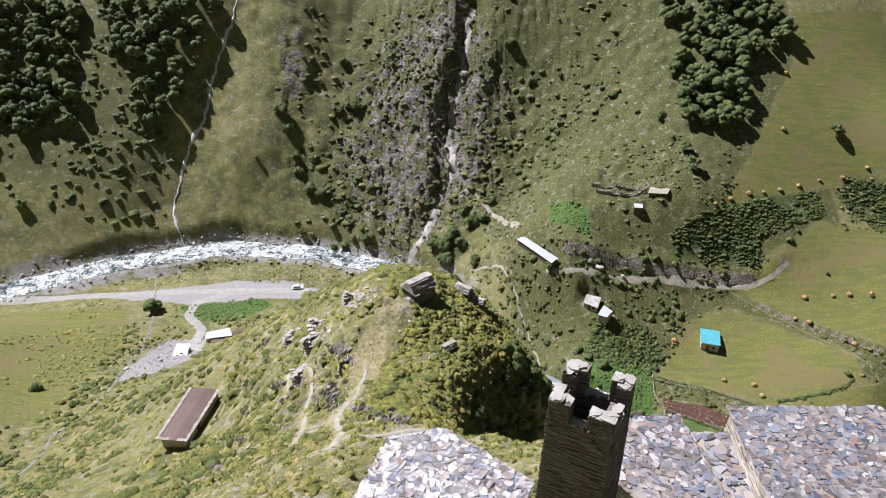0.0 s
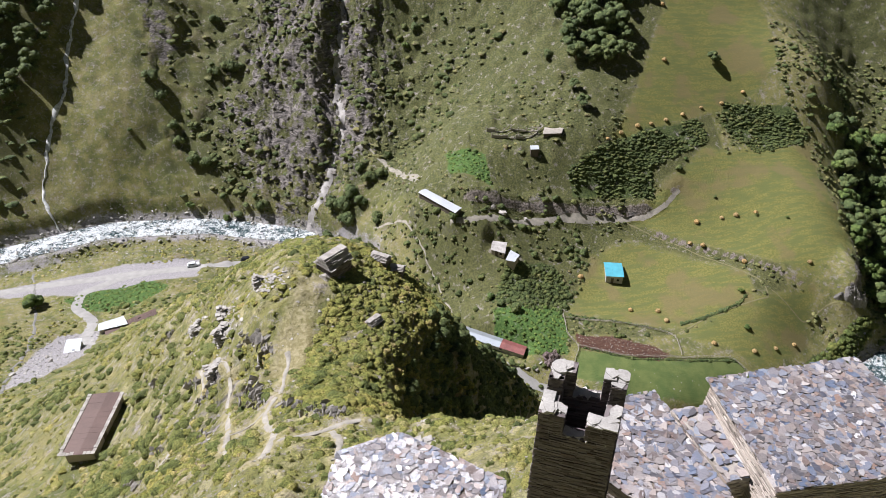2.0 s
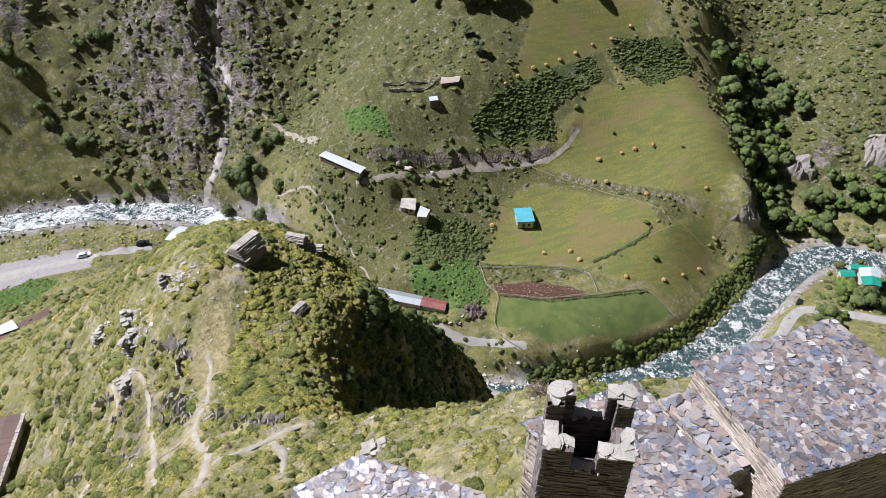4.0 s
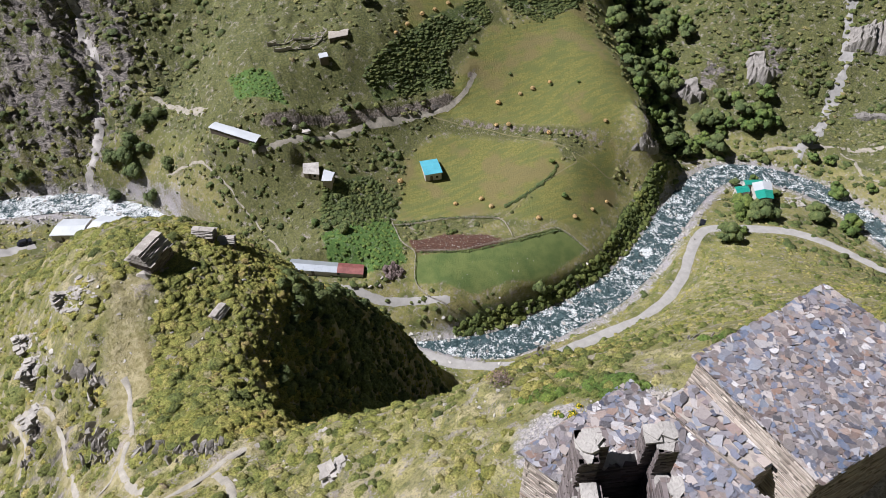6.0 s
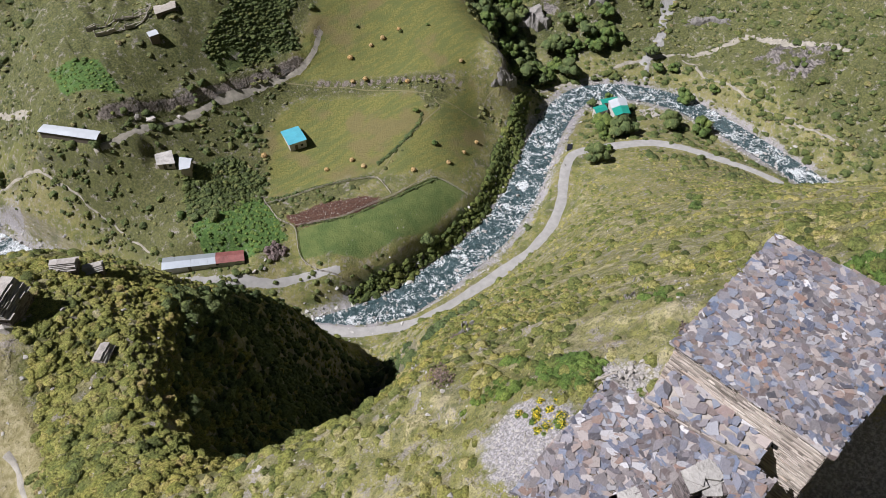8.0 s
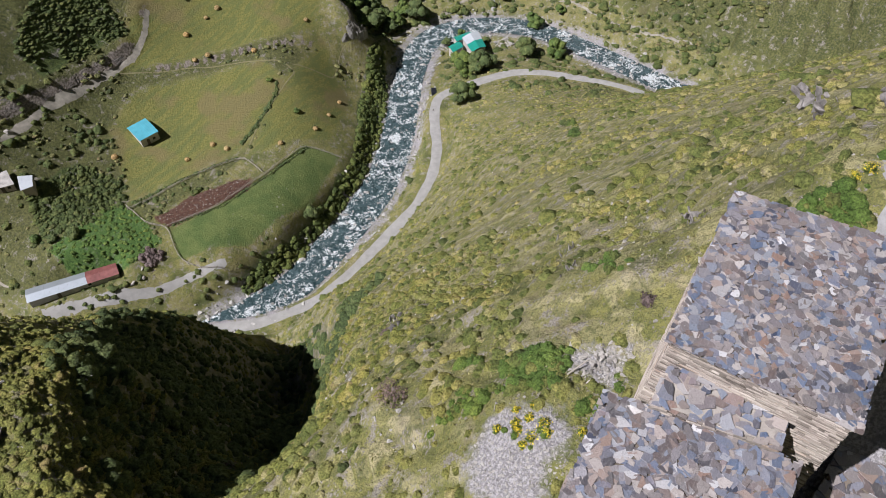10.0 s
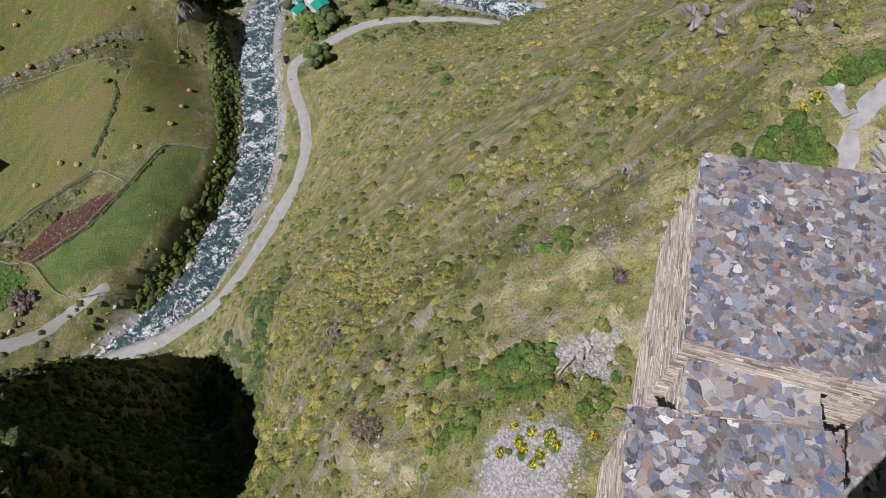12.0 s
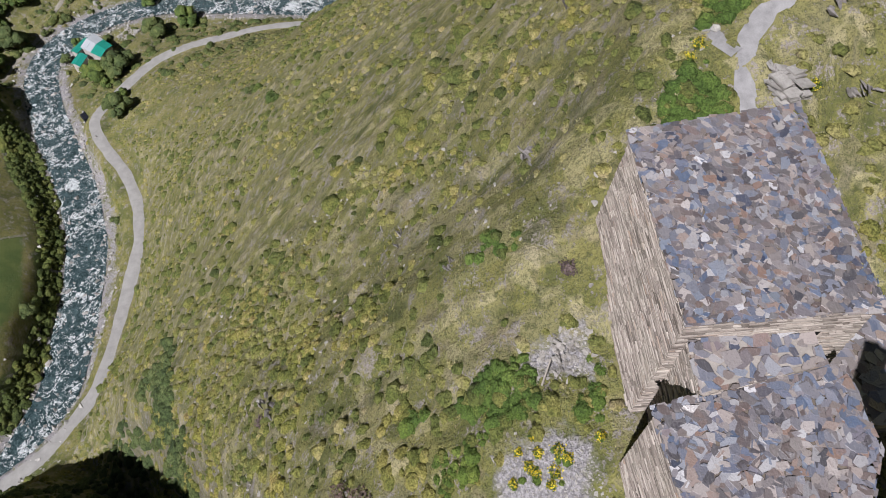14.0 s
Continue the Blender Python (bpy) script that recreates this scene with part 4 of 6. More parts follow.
    n.bump(b, n.maths("ADD", fine, n.maths("MULTIPLY", n.noise(p, grain * 0.3, 3), 1.6)), 1.6 / grain, 0.9)
    return m


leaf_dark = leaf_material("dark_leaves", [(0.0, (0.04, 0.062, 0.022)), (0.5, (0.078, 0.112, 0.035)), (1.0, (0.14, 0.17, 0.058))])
olive_mat = leaf_material("olive_bush_leaves", [(0.0, (0.05, 0.068, 0.018)), (0.5, (0.115, 0.14, 0.034)), (1.0, (0.20, 0.21, 0.06))], grain=6.0)
fern_mat = leaf_material("fern_leaves", [(0.0, (0.04, 0.06, 0.018)), (0.5, (0.08, 0.11, 0.03)), (1.0, (0.15, 0.165, 0.05))])
leaf_green = leaf_material("green_leaves", [(0.0, (0.04, 0.07, 0.018)), (0.5, (0.08, 0.13, 0.03)), (1.0, (0.14, 0.185, 0.045))])
scrub_mat = leaf_material("hill_scrub", [(0.0, (0.035, 0.05, 0.018)), (0.35, (0.085, 0.105, 0.034)), (0.6, (0.145, 0.155, 0.052)), (0.85, (0.21, 0.20, 0.085)), (1.0, (0.11, 0.075, 0.045))])
tussock_mat = leaf_material("tussock_grass", [(0.0, (0.085, 0.105, 0.026)), (0.3, (0.15, 0.165, 0.042)), (0.6, (0.23, 0.225, 0.066)), (0.85, (0.33, 0.30, 0.13)), (1.0, (0.20, 0.165, 0.12))], 0.9, 8.0)
knoll_mat = leaf_material("knoll_heath", [(0.0, (0.10, 0.122, 0.028)), (0.4, (0.17, 0.185, 0.042)), (0.75, (0.25, 0.245, 0.066)), (1.0, (0.26, 0.205, 0.095))], 0.85, 7.0)
straw_mat = leaf_material("dry_grass", [(0.0, (0.12, 0.138, 0.042)), (0.3, (0.205, 0.21, 0.07)), (0.6, (0.29, 0.28, 0.12)), (0.85, (0.385, 0.36, 0.195)), (1.0, (0.22, 0.175, 0.11))], 0.9)
hill_grass_mat = leaf_material("hillside_grass_blades", [(0.0, (0.09, 0.11, 0.03)), (0.4, (0.155, 0.165, 0.05)), (0.8, (0.225, 0.22, 0.08)), (1.0, (0.29, 0.27, 0.13))], 0.9)
lush_mat = leaf_material("fresh_herbs", [(0.0, (0.05, 0.095, 0.018)), (0.6, (0.10, 0.16, 0.03)), (1.0, (0.16, 0.215, 0.045))])
herb_mat = leaf_material("fresh_green_herbs", [(0.0, (0.05, 0.095, 0.018)), (0.6, (0.10, 0.16, 0.03)), (1.0, (0.16, 0.215, 0.045))], grain=11.0)
bank_mat = leaf_material("riverbank_leaves", [(0.0, (0.04, 0.06, 0.014)), (0.5, (0.085, 0.115, 0.026)), (1.0, (0.15, 0.17, 0.045))])
flower_mat = leaf_material("yellow_flowers", [(0.0, (0.55, 0.45, 0.02)), (1.0, (0.75, 0.66, 0.06))])
heather_mat = leaf_material("dry_brown_shrub", [(0.0, (0.10, 0.075, 0.065)), (0.6, (0.17, 0.13, 0.115)), (1.0, (0.24, 0.19, 0.175))])
bark_mat = plain("grey_bark", (0.16, 0.13, 0.10), 0.9, scale=4.0)


def leaf_cloud(rng, centre, radii, count, size, dome=False):
    """Loose triangular leaves through a rounded volume, thicker towards its skin."""
    u = rng.normal(size=(count, 3))
    u /= np.linalg.norm(u, axis=1)[:, None] + 1e-9
    if dome:
        u[:, 2] = np.abs(u[:, 2])
    r = rng.uniform(0.35, 1.0, (count, 1)) ** 0.45
    lumps = 1 + 0.25 * np.sin(u[:, :1] * 5 + rng.uniform(0, 6)) * np.sin(u[:, 1:2] * 4 + rng.uniform(0, 6))
    p = np.asarray(centre) + u * r * lumps * np.asarray(radii)
    n = u + rng.normal(scale=0.42, size=(count, 3))
    n[:, 2] += 0.35
    n /= np.linalg.norm(n, axis=1)[:, None] + 1e-9
    a = np.cross(n, rng.normal(size=(count, 3)))
    a /= np.linalg.norm(a, axis=1)[:, None] + 1e-9
    b = np.cross(n, a)
    s = size * rng.uniform(0.6, 1.4, (count, 1))
    return np.stack([p + a * s, p - a * s * 0.5 + b * s * 0.87, p - a * s * 0.5 - b * s * 0.87], 1).reshape(-1, 3)


def triangles(name, verts, mat, parent=None):
    """A mesh of separate triangles from their corners in order."""
    me = bpy.data.meshes.new(name)
    n = len(verts)
    me.vertices.add(n)
    me.vertices.foreach_set("co", np.asarray(verts, np.float32).ravel())
    me.loops.add(n)
    me.loops.foreach_set("vertex_index", np.arange(n, dtype=np.int32))
    me.polygons.add(n // 3)
    me.polygons.foreach_set("loop_start", np.arange(0, n, 3, dtype=np.int32))
    me.materials.append(mat)
    me.update(calc_edges=True)
    ob = new(name, me)
    ob.parent = parent
    return ob


def rounded_form(level):
    """Corners and triangles of a round form cut off flat below."""
    bm = bmesh.new()
    bmesh.ops.create_icosphere(bm, subdivisions=level, radius=1.0)
    bmesh.ops.delete(bm, geom=[v for v in bm.verts if v.co.z < -0.5], context="VERTS")
    bm.verts.index_update()
    out = np.array([v.co for v in bm.verts]), np.array([[v.index for v in f.verts] for f in bm.faces])
    bm.free()
    return out


FORM_V, FORM_F = rounded_form(2)


def lumps(rng, centres, radii, rough=0.24):
    """Uneven rounded leaf masses, one at each centre: their triangles' corners in order."""
    n, m = len(centres), len(FORM_V)
    turn = rng.uniform(0, 6.283, (n, 1))
    c, s = np.cos(turn), np.sin(turn)
    v = FORM_V[None] * (1 + rng.uniform(-rough, rough, (n, m, 1)))
    x, y, z = v[:, :, 0], v[:, :, 1], v[:, :, 2]
    v = np.stack([x * c - y * s, x * s + y * c, z], -1) * np.asarray(radii)[:, None, :] + np.asarray(centres)[:, None, :]
    return v


def leaf_mesh(name, forms, loose, mat, parent=None):
    """One mesh of rounded masses (joined corners, smooth) and loose leaf triangles."""
    n, m = forms.shape[0], forms.shape[1]
    verts = np.concatenate([forms.reshape(-1, 3), loose.reshape(-1, 3)]).astype(np.float32)
    tri = np.concatenate([(FORM_F[None] + (np.arange(n) * m)[:, None, None]).reshape(-1), n * m + np.arange(loose.reshape(-1, 3).shape[0])]).astype(np.int32)
    me = bpy.data.meshes.new(name)
    me.vertices.add(len(verts))
    me.vertices.foreach_set("co", verts.ravel())
    me.loops.add(len(tri))
    me.loops.foreach_set("vertex_index", tri)
    me.polygons.add(len(tri) // 3)
    me.polygons.foreach_set("loop_start", np.arange(0, len(tri), 3, dtype=np.int32))
    me.materials.append(mat)
    me.update(calc_edges=True)
    me.polygons.foreach_set("use_smooth", [True] * len(me.polygons))
    ob = new(name, me)
    ob.parent = parent
    return ob


def limb(bm, a, b, r0, r1, sides=6):
    a, b = Vector(a), Vector(b)
    q = (b - a).to_track_quat("Z", "Y").to_matrix()
    rings = []
    for p, r in ((a, r0), (b, r1)):
        rings.append([bm.verts.new(p + q @ Vector((r * math.cos(6.283 * k / sides), r * math.sin(6.283 * k / sides), 0))) for k in range(sides)])
    for k in range(sides):
        bm.faces.new((rings[0][k], rings[0][(k + 1) % sides], rings[1][(k + 1) % sides], rings[1][k]))
    bm.faces.new(rings[1])


def make_tree(seed, height, spread, mat, name="tree", leaves=330, leaf=0.26):
    """A broad-leaved tree of unit plan: tapered trunk with limbs, and an uneven crown."""
    rng, r = np.random.default_rng(seed), random.Random(seed)
    tree = empty(name, Matrix.Identity(4))
    bm = bmesh.new()
    fork = Vector((r.uniform(-0.2, 0.2), r.uniform(-0.2, 0.2), height * 0.34))
    limb(bm, (0, 0, -0.6), fork, 0.045 * height, 0.028 * height)
    clouds, centres, sizes = [], [], []
    for k in range(7):
        a = 6.283 * k / 7 + r.uniform(-0.4, 0.4)
        far = spread * r.uniform(0.35, 0.7) * (0.3 if k == 6 else 1)
        tip = Vector((far * math.cos(a), far * math.sin(a), height * (r.uniform(0.36, 0.72) if k < 6 else 0.82)))
        limb(bm, fork, tip, 0.02 * height, 0.006 * height, 5)
        size = spread * r.uniform(0.38, 0.62)
        clouds.append(leaf_cloud(rng, tip, (size * 1.05, size * 1.05, size * 0.9), leaves // 7, leaf))
        for j in range(2):
            off = Vector((r.gauss(0, 0.42), r.gauss(0, 0.42), r.uniform(-0.35, 0.4))) * size * (j > 0)
            centres.append(tip + off)
            sizes.append(np.array((1, 1, 0.9)) * size * (0.86 if j == 0 else r.uniform(0.45, 0.7)))
    part("trunk", bm, bark_mat, tree)
    leaf_mesh("crown", lumps(rng, centres, sizes), np.concatenate(clouds), mat, tree)
    return tree


def make_bush(seed, mat, leaves=380, leaf=0.17, name="bush"):
    rng, r = np.random.default_rng(seed), random.Random(seed)
    bush = empty(name, Matrix.Identity(4))
    bm = bmesh.new()
    clouds, centres, sizes = [], [], []
    for k in range(5):
        a, far = r.uniform(0, 6.28), r.uniform(0.1, 0.65)
        tip = Vector((far * math.cos(a), far * math.sin(a), r.uniform(0.45, 0.85)))
        limb(bm, (0.1 * math.cos(a), 0.1 * math.sin(a), -0.3), tip, 0.06, 0.02, 5)
        clouds.append(leaf_cloud(rng, tip - Vector((0, 0, 0.15)), (0.62, 0.62, 0.6), leaves // 5, leaf * 0.5))
        centres.append(tip - Vector((0, 0, 0.25)))
        sizes.append(np.array((1, 1, 1.05)) * r.uniform(0.42, 0.56))
    part("stems", bm, bark_mat, bush)
    leaf_mesh("foliage", lumps(rng, centres, sizes), np.concatenate(clouds), mat, bush)
    return bush


def scatter_in(poly, gap, seed, jitter=0.5):
    """Loose even places inside an outline."""
    rng = np.random.default_rng(seed)
    p = np.array(poly, float)
    x, y = np.meshgrid(np.arange(p[:, 0].min(), p[:, 0].max(), gap), np.arange(p[:, 1].min(), p[:, 1].max(), gap * 0.9))
    x, y = (v.ravel() + rng.uniform(-jitter, jitter, v.size) * gap for v in (x, y))
    keep = inside(p, x, y) > 0.5
    return list(zip(x[keep].tolist(), y[keep].tolist()))


tree_kinds = [make_tree(40 + k, h, s, leaf_dark if k < 4 else leaf_green) for k, (h, s) in enumerate(((5.8, 3.5), (6.8, 3.9), (5.2, 3.7), (6.2, 3.3), (5.2, 3.3), (4.5, 2.9)))]
bush_kinds = [make_bush(60 + k, m) for k, m in enumerate((leaf_dark, leaf_dark, leaf_green, leaf_green))]
for t in tree_kinds:
    tagged(t, "dark green broad-leaved mountain tree on a steep slope", "tree", "trees on the slopes")
for t in bush_kinds:
    tagged(t, "rounded green bush on the grassy slope", "bush", "bushes on the slopes")
planted = {}


def plant(kinds, x, y, scale, seed):
    """Sets out one of the kinds, the first of each in its own body."""
    rng = random.Random(seed)
    ob = rng.choice(kinds)
    s = scale * rng.uniform(0.85, 1.15)
    m = pose(x, y, ground_z(x, y) - 0.1, 0, 0, rng.uniform(0, 360))
    if ob.name not in planted:
        planted[ob.name] = ob
        ob.matrix_world = m @ Matrix.Diagonal((s, s, s, 1))
        return ob
    c = copy_thing(ob, m)
    c.scale = (s, s, s)
    return c


FORESTS = [
    ([(-200, 336), (-163, 336), (-158, 302), (-151, 284), (-158, 276), (-172, 272), (-190, 270)], 5.7, tree_kinds[:4]),
    ([(-157, 337), (-101, 341), (-102, 326), (-111, 308), (-114, 298), (-123, 282), (-136, 290), (-136, 301), (-146, 315)], 5.5, tree_kinds[:4]),
    ([(88, 316), (138, 303), (139, 288), (125, 274), (114, 265), (121, 256), (108, 247), (91, 247), (90, 273), (95, 288)], 5.2, tree_kinds[:4]),
    ([(189, 218), (214, 214), (212, 196), (206, 190), (198, 180), (190, 160), (181, 159), (175, 168), (177, 185)], 5.2, tree_kinds[2:]),
    ([(214, 175), (234, 166), (229, 155), (204, 155), (196, 165)], 6.2, tree_kinds[3:]),
    ([(188, 228), (214, 238), (232, 226), (226, 204), (212, 204)], 6.6, tree_kinds[2:]),
]
for n, (poly, gap, kinds) in enumerate(FORESTS):
    for k, (x, y) in enumerate(scatter_in(poly, gap, 70 + n, 0.55)):
        plant(kinds, x, y, random.Random(k * 7 + n).choice((0.7, 0.85, 1.0, 1.15) if n < 3 else (0.75, 0.9, 1.05, 1.2)), 1000 * n + k)
for k, (x, y, s) in enumerate([(-155, 279, 1.1), (-101.5, 201, 0.95), (-165, 245, 0.8), (147, 249, 0.9), (89, 231.5, 0.85), (88, 240, 0.6), (181.5, 127.5, 1.25), (181.5, 121.5, 1.2), (186.5, 121, 1.1), (190.5, 140, 0.6), (177, 124, 0.9), (230, 142, 1.0), (223, 121, 0.9), (229, 112, 0.8),
                               (201.9, 113, 1.2), (208.1, 104, 1.15), (160, 116, 1.0), (190, 161, 1.2), (198, 158, 1.2), (203, 170, 1.2), (220.5, 118, 0.9), (198.8, 138.5, 0.6), (166, 119, 0.75), (169, 117, 0.55), (226.5, 135, 0.9), (230, 131, 0.7)]):
    plant(tree_kinds[1:5] if s > 0.9 else tree_kinds[3:], x, y, s, 300 + k)
for k, (x, y, s) in enumerate([(-71, 296.6, 3), (-67, 291, 2.8), (-63.5, 282, 3), (-62, 277, 2.6), (-56.5, 270.5, 3), (-51, 268, 3), (-47, 304, 3), (-41, 306, 3), (-37, 306, 2.6), (-31, 250.6, 3), (-58.6, 256, 2.2),
                               (-46, 327, 2.6), (-35, 282, 2), (-6, 276, 2.4), (-22, 319, 3), (30, 314, 3), (38, 301, 2.4), (33, 295, 2.2), (-45, 250.6, 2.2), (-79, 278, 1.8), (50, 299, 2.2), (76, 265, 2), (83, 258, 2.4),
                               (-4, 241, 3), (0, 238, 3.2), (3.6, 241, 3.4), (7, 236, 3), (11, 243, 3), (1, 233, 3), (12, 225, 2.6), (8, 249, 2.8), (19.5, 253, 2), (16, 243, 2.4), (-7, 233, 3), (4, 224, 2.6),
                               (35, 197, 2.2), (93.6, 127, 3), (119, 149.5, 1.4), (122, 162, 1.5), (95, 55.5, 2.2), (123, 112.5, 2.4), (116, 64, 2.4), (113, 62, 2), (-104, 135, 2.6), (-90, 127, 2), (-132, 267, 2),
                               (49, 165, 2.8), (45, 168, 2.2), (212, 145, 2.4), (205, 150, 2), (42, 172, 2), (130, 200, 1.2), (120, 211, 1.6), (124, 214, 1.4), (150, 186, 1.0), (141, 190, 1.0)]):
    plant(bush_kinds[:2] if s > 2.3 else bush_kinds, x, y, s * (1.1 if s > 2.3 and y > 215 else 0.8), 500 + k)


def scrub(name, places, mat, label, leaves, leaf, radius, flat=0.7, seed=1):
    """Many low clumps of small leaves, too many to count."""
    rng = np.random.default_rng(seed)
    places = np.array(places)
    n = len(places)
    zs = ground_heights(places[:, 0], places[:, 1])
    r = radius * rng.uniform(0.4, 1.0, n) ** 0.8 * rng.choice((0.75, 1.0, 1.35), n)
    centres = np.stack([places[:, 0], places[:, 1], zs - 0.08 * r], 1)
    radii = np.stack([r * rng.uniform(0.75, 1.2, n), r * rng.uniform(0.75, 1.2, n), r * flat * rng.uniform(0.6, 1.25, n)], 1)
    forms = lumps(rng, centres, radii * 0.94, 0.3)
    many = np.repeat(np.arange(n), leaves)
    u = rng.normal(size=(len(many), 3))
    u /= np.linalg.norm(u, axis=1)[:, None] + 1e-9
    u[:, 2] = np.abs(u[:, 2])
    p = centres[many] + u * radii[many] * rng.uniform(0.85, 1.15, (len(many), 1))
    nrm = u + rng.normal(scale=0.5, size=u.shape)
    nrm /= np.linalg.norm(nrm, axis=1)[:, None] + 1e-9
    a = np.cross(nrm, rng.normal(size=u.shape))
    a /= np.linalg.norm(a, axis=1)[:, None] + 1e-9
    b = np.cross(nrm, a)
    size = leaf * rng.uniform(0.6, 1.4, (len(many), 1))
    loose = np.stack([p + a * size * 1.3, p - a * size * 0.6 + b * size * 0.5, p - a * size * 0.6 - b * size * 0.5], 1)
    return tagged(leaf_mesh(name, forms, loose, mat), label, "scrub", kind="stuff")


lane_d = np.minimum(distance_to(along(LOOP_ROAD, 1.5), gx, gy)[0], distance_to(along(WEST_ROAD, 1.5), gx, gy)[0])
SHALE_PATH = [(22.6, 20), (23.5, 20.05), (24.8, 20.1), (25.8, 20.1), (26.6, 19.8), (27.5, 18.8), (27.6, 18), (29, 15.5)]
shale_d = distance_to(along(SHALE_PATH, 0.4), gx, gy)[0]
blocked = (shale_d < 0.9) | (worn_d < 0.55) | (river_d < 7) | (road_d < 3) | (lane_d < 3.2) | (np.maximum(np.maximum(masks["gravel"], masks["soil"]), masks["field"]) > 0.45)
for o in (HOUSE_A, HOUSE_B, HOUSE_C, HOUSE_D):
    blocked |= inside(inset(o, -0.4), gx, gy) > 0.42


def clear(x, y):
    """Which places lie clear of river, road, walls, gravel and fields."""
    return ~on_grid(blocked, x, y)


def clumped(box, count, seed, size, cut, extra=None):
    """Random places in a box, gathered where slow noise is high."""
    rng = np.random.default_rng(seed)
    x, y = rng.uniform(box[0], box[1], count), rng.uniform(box[2], box[3], count)
    keep = (fbm(x, y, size, 3, seed + 50) + rng.uniform(-0.25, 0.25, count) > cut) & clear(x, y)
    if extra:
        keep &= extra(x, y)
    return list(zip(x[keep].tolist(), y[keep].tolist()))


calm = lambda x, y: (on_grid(masks["hay"], x, y) < 0.5) & (on_grid(masks["lush"], x, y) < 0.6)
scrub("mountain_scrub", clumped((-66, 80, 246, 350), 1300, 2, 26, 0.1, calm), scrub_mat, "low olive-green scrub over the far mountain face", 16, 0.16, 1.5, 0.4)
scrub("mountain_bushes", clumped((-150, 75, 246, 340), 1500, 3, 20, 0.16, lambda x, y: calm(x, y) & (on_grid(masks["rock"], x, y) + 0.25 * (x > -60) > 0.2)), fern_mat, "dark green shrubs scattered over the crags", 22, 0.2, 1.7, 0.6)
scrub("west_scrub", clumped((-200, -113, 247, 345), 700, 27, 18, 0.08, calm), leaf_dark, "dark scrub on the slope beyond the mountain stream", 18, 0.2, 1.8, 0.45)
scrub("terrace_scrub", clumped((10, 180, 150, 260), 3600, 4, 14, 0.06, calm), scrub_mat, "rough scrub on the banks above the terrace fields", 10, 0.19, 0.9, 0.5)
scrub("east_scrub", clumped((172, 330, 40, 270), 5600, 5, 22, -0.08, calm), scrub_mat, "green scrub on the slope across the river", 6, 0.22, 1.2, 0.36)
scrub("east_bushes", clumped((172, 310, 50, 260), 2900, 15, 16, -0.06, calm), fern_mat, "green bushes over the slope across the river", 20, 0.2, 1.5, 0.65)
scrub("hillside_scrub", clumped((34, 185, 14, 125), 8300, 6, 9, -0.05), tussock_mat, "olive tussocks on the steep grassy hillside", 12, 0.11, 0.55, 0.45)
scrub("left_scrub", clumped((-130, -18, 40, 240), 6500, 7, 12, 0.0), tussock_mat, "scrub and tussocks on the slope under the knoll", 14, 0.12, 0.7, 0.5)
fern_places = [q for poly in ZONES["fern"][:3] for q in scatter_in(poly, 0.8, 9, 1.2) if fbm(np.array([q[0]]), np.array([q[1]]), 7, 2, 77)[0] > -0.22]
scrub("fern_thicket", [q for q in fern_places if np.min((river_line[:, 0] - q[0]) ** 2 + (river_line[:, 1] - q[1]) ** 2) > 38], fern_mat, "dense dark green thicket of ferns and nettles", 10, 0.14, 0.9, 0.28)
shore_places = np.array(scatter_in(ZONES["fern"][3], 0.95, 12, 1.2))
scrub("riverbank_thicket", shore_places[~on_grid(river_d < 6.4, shore_places[:, 0], shore_places[:, 1])], bank_mat, "bright green bushes along the river bank", 22, 0.13, 1.25, 0.7)
# dark leaves only in the hollow: they deepen its shade by colour
scrub("gorge_thicket", clumped((2.5, 32, 49, 92), 1700, 29, 5, -0.2, lambda x, y: (x > 3 + 0.45 * np.maximum(0, y - 58)) & (y - 49 > 0.35 * (x - 6))), leaf_dark, "dense thicket in the shaded hollow, leaves darkened for the shade", 24, 0.15, 0.85, 1.0)
lush_places = [q for poly in ZONES["lush"] for q in scatter_in(poly, 1.5, 10)]
scrub("herb_patch", lush_places, lush_mat, "bright green patch of tall fresh herbs", 14, 0.15, 0.75, 0.4)
knoll_top = lambda x, y: (on_grid(masks["hay"], x, y) < 0.5) & (on_grid(masks["worn"], x, y) < 0.45)
scrub("knoll_scrub", clumped((-24, 40, 40, 118), 7000, 8, 5, -0.12, knoll_top), knoll_mat, "olive bushes and tussocks over the knoll", 16, 0.08, 0.48, 0.36)
scrub("knoll_heath", clumped((-7, 12, 47, 80), 4200, 28, 5, -0.55, lambda x, y: on_grid(masks["worn"], x, y) < 0.3), knoll_mat, "dense green heath covering the knoll top", 18, 0.07, 0.48, 0.3)
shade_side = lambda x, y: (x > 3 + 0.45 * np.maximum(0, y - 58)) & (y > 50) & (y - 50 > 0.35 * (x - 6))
# bushes on the unlit side take the dark leaf colour to strengthen the shadow
scrub("gorge_bushes", clumped((6, 50, 50, 118), 2200, 9, 6, -0.1, shade_side), leaf_dark, "thick bushes on the shaded gorge side, leaves darkened for the shade", 26, 0.14, 0.95, 0.85)
scrub("knoll_bushes", clumped((-34, 16, 42, 100), 1500, 18, 6, 0.08, knoll_top), olive_mat, "rounded green bushes on the knoll", 50, 0.07, 0.7, 0.6)
scrub("flank_bushes", clumped((-115, -18, 40, 200), 4300, 19, 10, 0.02, knoll_top), olive_mat, "rounded olive bushes on the western flank", 24, 0.14, 1.0, 0.75)
scrub("bank_bushes", clumped((20, 80, 120, 205), 900, 20, 9, 0.02, calm), fern_mat, "green bushes on the river terrace", 22, 0.17, 1.1, 0.8)
